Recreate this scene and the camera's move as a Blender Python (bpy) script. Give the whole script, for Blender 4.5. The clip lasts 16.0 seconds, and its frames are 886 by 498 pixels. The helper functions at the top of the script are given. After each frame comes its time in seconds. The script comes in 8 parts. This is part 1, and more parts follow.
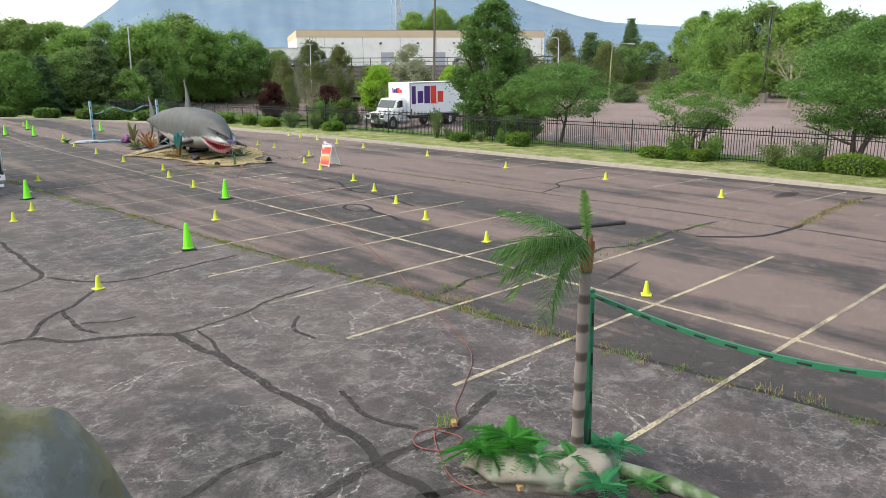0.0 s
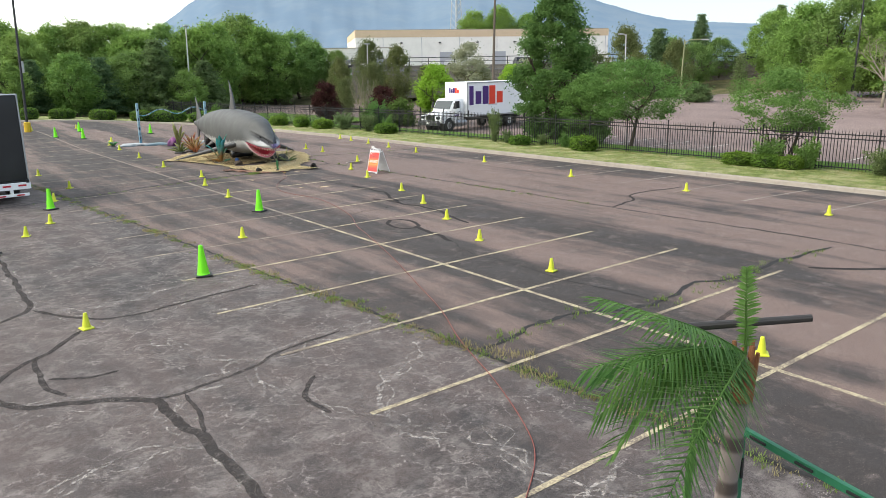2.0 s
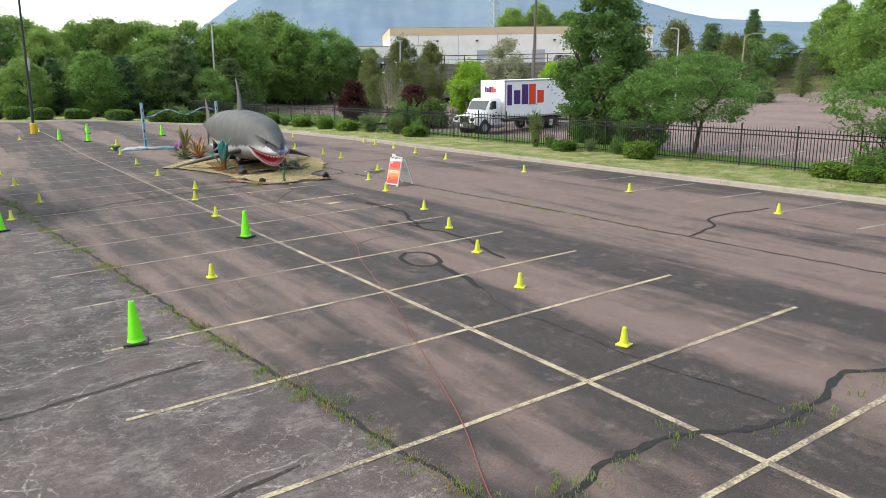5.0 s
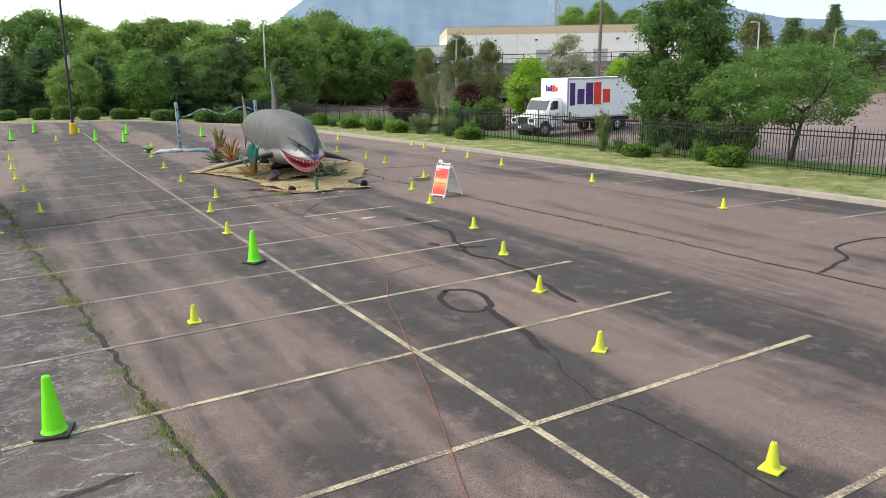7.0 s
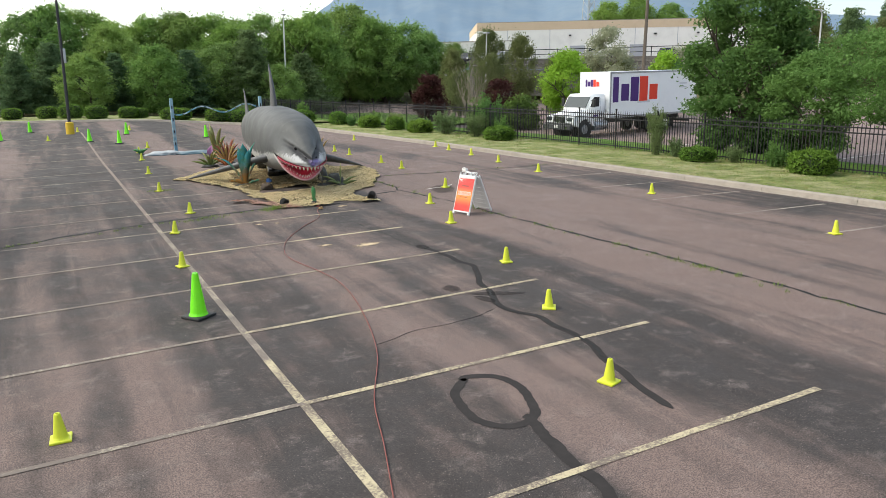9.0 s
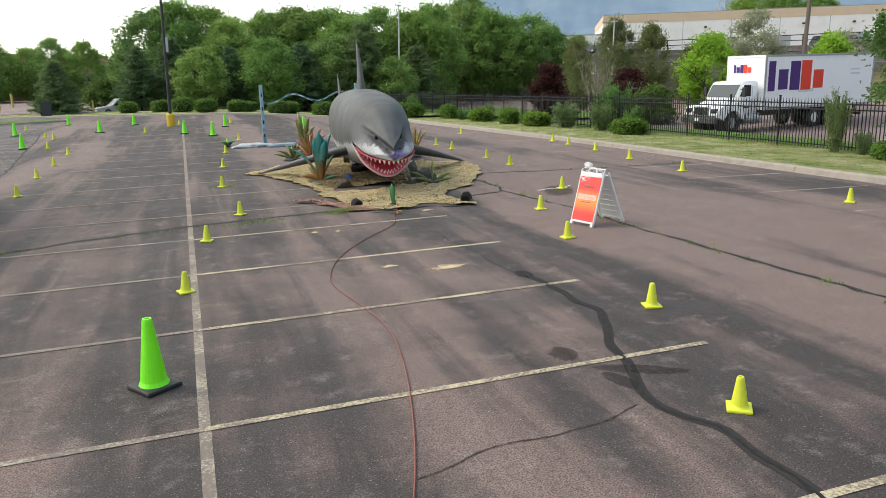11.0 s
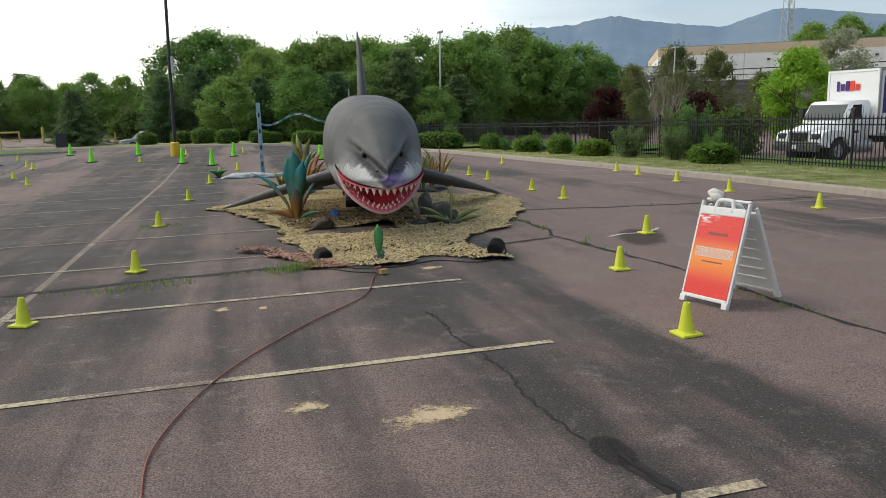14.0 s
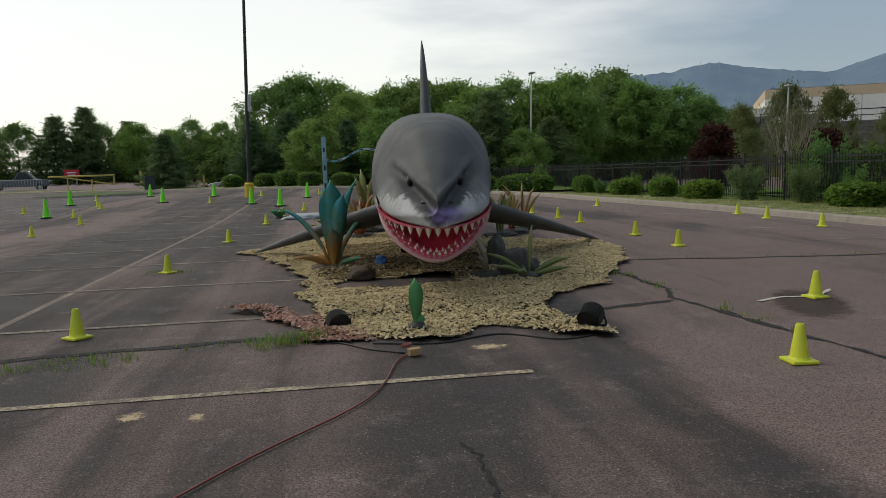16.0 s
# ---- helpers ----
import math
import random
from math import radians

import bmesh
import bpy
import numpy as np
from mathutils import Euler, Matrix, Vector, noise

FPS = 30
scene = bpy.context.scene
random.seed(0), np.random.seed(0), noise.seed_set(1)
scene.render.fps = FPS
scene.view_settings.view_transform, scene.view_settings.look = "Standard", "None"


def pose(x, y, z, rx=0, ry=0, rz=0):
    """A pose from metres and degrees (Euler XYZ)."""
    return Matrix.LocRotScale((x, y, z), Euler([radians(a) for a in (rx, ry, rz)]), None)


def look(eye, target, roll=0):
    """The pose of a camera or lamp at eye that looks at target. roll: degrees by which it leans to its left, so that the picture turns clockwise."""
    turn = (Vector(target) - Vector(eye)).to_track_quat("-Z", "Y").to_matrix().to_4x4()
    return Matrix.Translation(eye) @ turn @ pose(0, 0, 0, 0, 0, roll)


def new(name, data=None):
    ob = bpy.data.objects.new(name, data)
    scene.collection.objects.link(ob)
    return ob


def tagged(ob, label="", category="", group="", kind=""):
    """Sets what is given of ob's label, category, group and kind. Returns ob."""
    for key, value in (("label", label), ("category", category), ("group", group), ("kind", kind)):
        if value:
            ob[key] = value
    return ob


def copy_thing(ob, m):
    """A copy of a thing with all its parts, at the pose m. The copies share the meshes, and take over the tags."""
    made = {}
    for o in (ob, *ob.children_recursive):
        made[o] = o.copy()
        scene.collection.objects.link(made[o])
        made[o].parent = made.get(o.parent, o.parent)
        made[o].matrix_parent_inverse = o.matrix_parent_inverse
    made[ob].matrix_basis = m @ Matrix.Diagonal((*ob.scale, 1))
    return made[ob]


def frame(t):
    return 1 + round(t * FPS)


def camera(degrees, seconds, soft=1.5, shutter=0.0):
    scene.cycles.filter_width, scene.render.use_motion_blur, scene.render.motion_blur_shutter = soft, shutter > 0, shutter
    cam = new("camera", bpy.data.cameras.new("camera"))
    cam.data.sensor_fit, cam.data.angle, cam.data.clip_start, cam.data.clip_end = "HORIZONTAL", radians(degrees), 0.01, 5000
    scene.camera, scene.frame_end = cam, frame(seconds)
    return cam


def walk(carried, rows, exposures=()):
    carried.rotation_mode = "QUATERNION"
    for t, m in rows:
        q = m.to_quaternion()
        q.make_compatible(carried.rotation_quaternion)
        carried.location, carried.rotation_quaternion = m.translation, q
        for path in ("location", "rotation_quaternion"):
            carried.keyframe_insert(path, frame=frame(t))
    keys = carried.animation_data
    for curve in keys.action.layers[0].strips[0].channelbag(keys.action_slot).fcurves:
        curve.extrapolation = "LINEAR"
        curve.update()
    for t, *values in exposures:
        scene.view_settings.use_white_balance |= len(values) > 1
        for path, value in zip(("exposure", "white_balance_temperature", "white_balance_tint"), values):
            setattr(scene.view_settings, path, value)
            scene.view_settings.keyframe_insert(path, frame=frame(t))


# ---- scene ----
cam = camera(62.3, 16.0, soft=0.8)
# seconds, stops, kelvin, tint
EXPOSURES = [(0, 0.83, 7050, 7), (8, 0.72, 7050, 7), (11, 0.60, 7050, 7), (13, 0.46, 7050, 7), (13.5, 0.36, 7050, 7), (14, 0.09, 7050, 7), (14.5, 0.05, 7050, 7), (15, -0.11, 7050, 7), (15.5, -0.46, 7050, 7), (16, -0.55, 7050, 7)]
PATH = [
    (0, (-12.559, -10.159, 4.667), (-11.246, -8.73, 4.183), -0.5),
    (0.5, (-12.064, -9.635, 4.668), (-10.762, -8.197, 4.183), -0.8),
    (1, (-11.505, -8.979, 4.593), (-10.221, -7.523, 4.112), -0.7),
    (1.5, (-11.012, -8.556, 4.672), (-9.801, -7.04, 4.186), -0.8),
    (2, (-10.371, -7.836, 4.568), (-9.178, -6.305, 4.086), -0.9),
    (2.5, (-9.849, -7.266, 4.584), (-8.678, -5.718, 4.102), -1.0),
    (3, (-9.284, -6.579, 4.539), (-8.122, -5.024, 4.059), -0.9),
    (3.5, (-8.715, -5.875, 4.512), (-7.578, -4.301, 4.031), -0.9),
    (6, (-6.044, -2.501, 4.179), (-4.952, -0.895, 3.7), -1.1),
    (6.5, (-5.438, -1.636, 4.104), (-4.4, 0.005, 3.628), -1.1),
    (7, (-4.805, -0.738, 4.04), (-3.815, 0.934, 3.566), -1.1),
    (7.5, (-4.135, 0.236, 3.971), (-3.168, 1.921, 3.498), -1.1),
    (8, (-3.485, 1.237, 3.9), (-2.539, 2.935, 3.426), -1.2),
    (10.5, (-0.426, 6.494, 3.162), (0.334, 8.283, 2.691), -1.5),
    (11, (0.123, 7.497, 2.95), (0.754, 9.336, 2.483), -1.7),
    (11.5, (0.642, 8.496, 2.812), (1.199, 10.36, 2.348), -1.9),
    (12, (1.086, 9.471, 2.42), (1.637, 11.338, 1.96), -1.9),
    (12.5, (1.447, 10.409, 2.189), (1.992, 12.276, 1.723), -2.0),
    (13, (1.846, 11.352, 2.141), (2.387, 13.222, 1.679), -1.9),
    (13.5, (2.238, 12.338, 2.122), (2.778, 14.229, 1.757), -1.9),
    (14, (2.608, 13.302, 2.048), (3.126, 15.199, 1.687), -1.8),
    (14.5, (2.908, 14.2, 1.888), (3.403, 16.104, 1.53), -1.7),
    (15, (3.217, 15.039, 1.774), (3.672, 16.97, 1.521), -1.7),
    (15.5, (3.514, 15.819, 1.692), (3.909, 17.766, 1.458), -1.8),
    (16, (3.722, 16.515, 1.616), (4.006, 18.481, 1.389), -1.8),
]
walk(cam, [(t, look(eye, target, roll)) for t, eye, target, roll in PATH], EXPOSURES)

# ---------------------------------------------------------------- world and sun
world = bpy.data.worlds.new("overcast_sky")
scene.world = world
world.use_nodes = True
wt = world.node_tree
wt.nodes.clear()


def wnode(kind, **values):
    n = wt.nodes.new(kind)
    for key, value in values.items():
        n.inputs[key].default_value = value
    return n


sky = wt.nodes.new("ShaderNodeTexSky")
sky.sky_type = "NISHITA"
sky.sun_disc = False
sky.sun_elevation = radians(48)
sky.sun_rotation = radians(-55)
clear = wnode("ShaderNodeBackground", Strength=0.06)
wt.links.new(sky.outputs[0], clear.inputs[0])
geo = wt.nodes.new("ShaderNodeTexCoord")
# the cloud deck: long soft banks, brighter towards the hidden sun
deck = wt.nodes.new("ShaderNodeMapping")
deck.inputs["Scale"].default_value = (1.0, 1.0, 5.0)
wt.links.new(geo.outputs["Generated"], deck.inputs["Vector"])
banks = wnode("ShaderNodeTexNoise", Scale=2.2, Detail=7.0, Roughness=0.52)
wt.links.new(deck.outputs[0], banks.inputs["Vector"])
broken = wnode("ShaderNodeMapRange")
broken.inputs["From Min"].default_value = 0.30
broken.inputs["From Max"].default_value = 0.70
broken.inputs["To Min"].default_value = 0.10
broken.inputs["To Max"].default_value = 0.62
wt.links.new(banks.outputs["Fac"], broken.inputs["Value"])
toward = wt.nodes.new("ShaderNodeVectorMath")
toward.operation = "DOT_PRODUCT"
toward.inputs[1].default_value = (-0.80, 0.50, 0.10)
wt.links.new(geo.outputs["Generated"], toward.inputs[0])
side = wnode("ShaderNodeMapRange")
side.inputs["From Min"].default_value = -0.75
side.inputs["From Max"].default_value = 0.80
side.inputs["To Min"].default_value = -0.70
side.inputs["To Max"].default_value = 0.92
wt.links.new(toward.outputs["Value"], side.inputs["Value"])
both = wt.nodes.new("ShaderNodeMath")
both.operation = "ADD"
wt.links.new(side.outputs[0], both.inputs[0])
wt.links.new(broken.outputs[0], both.inputs[1])
ramp = wt.nodes.new("ShaderNodeValToRGB")
ramp.color_ramp.elements[0].position = 0.34
ramp.color_ramp.elements[0].color = (0.30, 0.37, 0.48, 1)
ramp.color_ramp.elements[1].position = 1.05
ramp.color_ramp.elements[1].color = (1.22, 1.22, 1.22, 1)
mid = ramp.color_ramp.elements.new(0.66)
mid.color = (0.62, 0.67, 0.75, 1)
wt.links.new(both.outputs[0], ramp.inputs[0])
cloud = wnode("ShaderNodeBackground", Strength=0.92)
wt.links.new(ramp.outputs[0], cloud.inputs[0])
total = wt.nodes.new("ShaderNodeAddShader")
wt.links.new(clear.outputs[0], total.inputs[0])
wt.links.new(cloud.outputs[0], total.inputs[1])
wout = wt.nodes.new("ShaderNodeOutputWorld")
wt.links.new(total.outputs[0], wout.inputs["Surface"])

sun = new("sun", bpy.data.lights.new("sun", "SUN"))
sun.data.energy = 1.1
sun.data.angle = radians(14)
sun.data.color = (1.0, 0.96, 0.90)
sun.matrix_world = look((-60, 42, 80), (0, 0, 0))

# ---------------------------------------------------------------- materials
class Nodes:
    """A small tool for writing node materials."""

    def __init__(self, name):
        self.m = bpy.data.materials.new(name)
        self.m.use_nodes = True
        self.t = self.m.node_tree
        self.t.nodes.clear()
        self.bsdf = self.t.nodes.new("ShaderNodeBsdfPrincipled")
        self.out = self.t.nodes.new("ShaderNodeOutputMaterial")
        self.t.links.new(self.bsdf.outputs[0], self.out.inputs["Surface"])
        self.tc = self.t.nodes.new("ShaderNodeTexCoord")
        self.gm = self.t.nodes.new("ShaderNodeNewGeometry")
        self.info = self.t.nodes.new("ShaderNodeObjectInfo")

    def link(self, value, socket):
        if isinstance(value, bpy.types.NodeSocket):
            self.t.links.new(value, socket)
        elif isinstance(value, (tuple, list)) and len(value) == 3 and len(socket.default_value) == 4:
            socket.default_value = (*value, 1)
        else:
            socket.default_value = value

    def noise(self, scale, detail=4.0, rough=0.55, vector=None, distort=0.0):
        n = self.t.nodes.new("ShaderNodeTexNoise")
        self.link(vector or self.tc.outputs["Object"], n.inputs["Vector"])
        n.inputs["Scale"].default_value = scale
        n.inputs["Detail"].default_value = detail
        n.inputs["Roughness"].default_value = rough
        n.inputs["Distortion"].default_value = distort
        return n.outputs["Fac"]

    def cells(self, scale, vector=None, feature="F1"):
        n = self.t.nodes.new("ShaderNodeTexVoronoi")
        n.feature = feature
        self.link(vector or self.tc.outputs["Object"], n.inputs["Vector"])
        n.inputs["Scale"].default_value = scale
        return n.outputs["Distance"]

    def map(self, value, a, b, lo=0.0, hi=1.0):
        n = self.t.nodes.new("ShaderNodeMapRange")
        n.interpolation_type = "SMOOTHSTEP"
        self.link(value, n.inputs["Value"])
        for key, v in (("From Min", a), ("From Max", b), ("To Min", lo), ("To Max", hi)):
            n.inputs[key].default_value = v
        return n.outputs[0]

    def math(self, op, a, b=0.0):
        n = self.t.nodes.new("ShaderNodeMath")
        n.operation = op
        self.link(a, n.inputs[0])
        self.link(b, n.inputs[1])
        return n.outputs[0]

    def mix(self, fac, a, b):
        n = self.t.nodes.new("ShaderNodeMix")
        n.data_type = "RGBA"
        self.link(fac, n.inputs[0])
        self.link(a, n.inputs[6])
        self.link(b, n.inputs[7])
        return n.outputs[2]

    def stretch(self, sx, sy, sz, rot=0.0):
        n = self.t.nodes.new("ShaderNodeMapping")
        self.link(self.tc.outputs["Object"], n.inputs["Vector"])
        n.inputs["Scale"].default_value = (sx, sy, sz)
        n.inputs["Rotation"].default_value = (0, 0, rot)
        return n.outputs[0]

    def axes(self):
        n = self.t.nodes.new("ShaderNodeSeparateXYZ")
        self.link(self.tc.outputs["Object"], n.inputs[0])
        return n.outputs

    def bump(self, height, strength=0.3, distance=0.01):
        n = self.t.nodes.new("ShaderNodeBump")
        n.inputs["Strength"].default_value = strength
        n.inputs["Distance"].default_value = distance
        self.link(height, n.inputs["Height"])
        self.link(n.outputs[0], self.bsdf.inputs["Normal"])

    def done(self, color, rough=0.6, metal=0.0, spec=0.5):
        self.link(color, self.bsdf.inputs["Base Color"])
        self.link(rough, self.bsdf.inputs["Roughness"])
        self.link(metal, self.bsdf.inputs["Metallic"])
        self.bsdf.inputs["Specular IOR Level"].default_value = spec
        return self.m


def plain(name, c, rough=0.5, metal=0.0, dirt=0.25, scale=6.0, bump=0.1):
    """A painted, moulded or metal surface with faint grime and wear."""
    n = Nodes(name)
    grime = n.math("MULTIPLY", n.map(n.noise(scale, 6, 0.65), 0.42, 0.75), dirt)
    col = n.mix(grime, c, tuple(v * 0.55 + 0.02 for v in c))
    n.bump(n.noise(scale * 9, 3), bump, 0.004)
    return n.done(col, n.map(n.noise(scale * 2), 0.3, 0.7, rough * 0.85, min(1, rough * 1.15)), metal)


def asphalt(name, fresh, worn, pale, cracks, lanes=1.0, aisle=False):
    """Aged asphalt: broad fading, long wheel-worn lanes along y, aggregate at two sizes."""
    n = Nodes(name)
    broad = n.noise(0.16, 5, 0.6, distort=0.6)
    lane = n.noise(1.0, 3, 0.55, n.stretch(0.62, 0.040, 1.0), 0.25)
    streak = n.noise(1.0, 4, 0.58, n.stretch(1.7, 0.16, 1.0), 0.9)
    patch = n.noise(0.9, 6, 0.68)
    grit = n.noise(62, 3, 0.8)
    stones = n.cells(42)
    age = n.math("ADD", n.math("MULTIPLY", broad, 0.42), n.math("MULTIPLY", lane, 0.62 * lanes))
    age = n.math("ADD", age, n.math("MULTIPLY", streak, 0.30 * lanes))
    age = n.math("ADD", age, n.math("MULTIPLY", patch, 0.26))
    mean = 0.34 + 0.46 * lanes
    if aisle:
        # the driven aisle and the middle of the stalls are worn paler, oil darkens the stalls' ends
        x = n.math("ADD", n.axes()["X"], n.math("MULTIPLY", n.math("SUBTRACT", n.noise(0.12, 3), 0.5), 2.2))
        for lo, hi, by in ((-3.6, 1.8, -0.055), (1.8, 4.2, 0.050), (4.2, 6.3, -0.09), (6.3, 8.0, 0.085), (8.0, 14.0, 0.065), (14.0, 18.0, 0.02)):
            age = n.math("ADD", age, n.math("MULTIPLY", n.map(x, lo - 0.5, lo + 0.6), n.map(x, hi + 0.5, hi - 0.6, 0.0, by)))
    col = n.mix(n.map(age, mean - 0.105, mean + 0.095), fresh, worn)
    col = n.mix(n.math("MULTIPLY", n.map(n.noise(2.2, 8, 0.75), 0.52, 0.68), 0.26), col, pale)
    # aggregate: pale chips and dark pits at two sizes
    chip = n.math("MULTIPLY", n.map(stones, 0.32, 0.08), n.map(n.noise(23, 2), 0.38, 0.58))
    col = n.mix(n.math("MULTIPLY", chip, 0.45), col, pale)
    speck = n.math("MULTIPLY", n.map(n.cells(17), 0.12, 0.06), n.map(n.noise(5, 3), 0.50, 0.62))
    col = n.mix(n.math("MULTIPLY", speck, 0.6), col, tuple(min(0.7, v * 1.5) for v in pale))
    col = n.mix(n.map(grit, 0.42, 0.56, 0.64, 0.0), col, tuple(v * 0.22 for v in fresh))
    col = n.mix(n.map(n.noise(17, 4, 0.7), 0.36, 0.50, 0.32, 0.0), col, tuple(v * 0.40 for v in fresh))
    if cracks:
        warp = n.t.nodes.new("ShaderNodeVectorMath")
        warp.operation = "ADD"
        n.link(n.tc.outputs["Object"], warp.inputs[0])
        wn = n.t.nodes.new("ShaderNodeTexNoise")
        n.link(n.tc.outputs["Object"], wn.inputs["Vector"])
        wn.inputs["Scale"].default_value = 1.2
        wn.inputs["Detail"].default_value = 8
        wn.inputs["Roughness"].default_value = 0.75
        n.link(wn.outputs["Color"], warp.inputs[1])
        vein = n.cells(0.62, warp.outputs[0], "DISTANCE_TO_EDGE")
        where = n.map(n.noise(0.35, 3), 0.40, 0.60)
        haze = n.math("MULTIPLY", n.map(vein, 0.0, 0.12, 1.0, 0.0), where)
        col = n.mix(n.math("MULTIPLY", haze, n.map(n.noise(11, 7, 0.85), 0.42, 0.64, 0.0, 0.26)), col, pale)
        fine = n.cells(2.3, warp.outputs[0], "DISTANCE_TO_EDGE")
        thin = n.math("MULTIPLY", n.map(fine, 0.0, 0.028, 1.0, 0.0), n.map(n.noise(0.6, 3), 0.42, 0.54))
        col = n.mix(n.math("MULTIPLY", thin, n.map(n.noise(14, 4), 0.4, 0.6, 0.1, 0.95)), col, pale)
        dust = n.math("MULTIPLY", n.map(n.noise(1.5, 10, 0.86), 0.48, 0.63), 0.50)
        col = n.mix(dust, col, tuple(v * 0.72 for v in pale))
    n.bump(n.math("ADD", n.math("MULTIPLY", stones, 0.6), grit), 0.45, 0.006)
    return n.done(col, n.map(patch, 0.3, 0.7, 0.72, 0.92), 0.0, 0.35)


def soft_patch(name, dark, light, cover_most=0.85, torn=2.4, fade=0.75):
    """A spill that thins out to nothing at its ragged edge."""
    n = Nodes(name)
    ax = n.axes()
    r = n.math("SQRT", n.math("ADD", n.math("MULTIPLY", ax["X"], ax["X"]), n.math("MULTIPLY", ax["Y"], ax["Y"])))
    place = n.t.nodes.new("ShaderNodeVectorMath")
    place.operation = "ADD"
    n.link(n.gm.outputs["Position"], place.inputs[0])
    rag = n.math("ADD", n.math("MULTIPLY", n.noise(6, 6, 0.75, place.outputs[0]), 1.1), n.math("MULTIPLY", n.noise(45, 3, 0.8, place.outputs[0]), 0.35))
    cover = n.map(n.math("SUBTRACT", n.math("ADD", n.math("MULTIPLY", n.math("SUBTRACT", rag, 0.72), torn), 0.85), r), 0.0, fade, 0.0, cover_most)
    n.done(n.mix(n.noise(30, 4, 0.7, place.outputs[0]), dark, light), 0.95, 0.0, 0.2)
    clear = n.t.nodes.new("ShaderNodeBsdfTransparent")
    blend = n.t.nodes.new("ShaderNodeMixShader")
    n.link(cover, blend.inputs[0])
    n.t.links.new(clear.outputs[0], blend.inputs[1])
    n.t.links.new(n.bsdf.outputs[0], blend.inputs[2])
    n.t.links.new(blend.outputs[0], n.out.inputs["Surface"])
    return n.m


def leafy(name, dark, light, gloss=0.5, lift=1.6, clumped=0.55):
    n = Nodes(name)
    dark, light = (tuple(v * lift for v in c) for c in (dark, light))
    clump = n.map(n.noise(0.8, 3, 0.6), 0.35, 0.65, 0.0, clumped)
    col = n.mix(n.math("ADD", clump, n.math("MULTIPLY", n.gm.outputs["Random Per Island"], 1 - clumped)), dark, light)
    col = n.mix(n.math("MULTIPLY", n.info.outputs["Random"], 0.45), col, tuple(v * f for v, f in zip(light, (1.15, 0.95, 0.7))))
    n.done(col, min(0.9, gloss + 0.2), 0.0, 0.15)
    thin = n.t.nodes.new("ShaderNodeBsdfTranslucent")
    n.link(col, thin.inputs[0])
    blend = n.t.nodes.new("ShaderNodeMixShader")
    blend.inputs[0].default_value = 0.42
    n.t.links.new(n.bsdf.outputs[0], blend.inputs[1])
    n.t.links.new(thin.outputs[0], blend.inputs[2])
    n.t.links.new(blend.outputs[0], n.out.inputs["Surface"])
    return n.m


def grassy(name, dark, light, dry, amount):
    n = Nodes(name)
    col = n.mix(n.map(n.math("ADD", n.math("MULTIPLY", n.noise(11, 6, 0.8), 0.55), n.math("MULTIPLY", n.noise(2.1, 5, 0.7), 0.45)), 0.40, 0.60), dark, light)
    col = n.mix(n.math("MULTIPLY", n.map(n.noise(0.8, 6, 0.7), 0.40, 0.66), amount), col, dry)
    col = n.mix(n.map(n.noise(34, 4, 0.8), 0.34, 0.50, 0.55, 0.0), col, tuple(v * 0.35 for v in dark))
    n.bump(n.noise(24, 5, 0.8), 1.0, 0.08)
    return n.done(col, 0.95, 0.0, 0.2)


def worn_paint(name, c, under, keep):
    """Road paint, worn through to the asphalt in flakes."""
    n = Nodes(name)
    flakes = n.math("ADD", n.math("MULTIPLY", n.noise(26, 6, 0.75), 0.7), n.math("MULTIPLY", n.noise(1.6, 4, 0.6), 0.5))
    col = n.mix(n.map(flakes, keep - 0.07, keep + 0.10), c, under)
    col = n.mix(n.math("MULTIPLY", n.noise(3, 5), 0.35), col, tuple(v * 0.6 for v in c))
    n.bump(n.noise(60, 3, 0.8), 0.5, 0.004)
    return n.done(col, 0.85, 0.0, 0.3)


def chalky(name, c, most):
    """Pale dust caught in and beside cracks, broken by noise so that the asphalt shows through."""
    n = Nodes(name)
    cover = n.math("MULTIPLY", n.map(n.noise(7, 7, 0.8), 0.40, 0.66), n.map(n.noise(0.9, 4), 0.38, 0.58, 0.15, 1.0))
    n.done(n.mix(n.noise(30, 3), tuple(v * 0.7 for v in c), c), 0.95, 0.0, 0.2)
    clear = n.t.nodes.new("ShaderNodeBsdfTransparent")
    blend = n.t.nodes.new("ShaderNodeMixShader")
    n.link(n.math("MULTIPLY", cover, most), blend.inputs[0])
    n.t.links.new(clear.outputs[0], blend.inputs[1])
    n.t.links.new(n.bsdf.outputs[0], blend.inputs[2])
    n.t.links.new(blend.outputs[0], n.out.inputs["Surface"])
    return n.m


def bark(name, dark, light):
    n = Nodes(name)
    g = n.noise(9, 6, 0.7, n.stretch(3, 3, 0.5))
    n.bump(g, 0.8, 0.02)
    return n.done(n.mix(g, dark, light), 0.9, 0.0, 0.2)


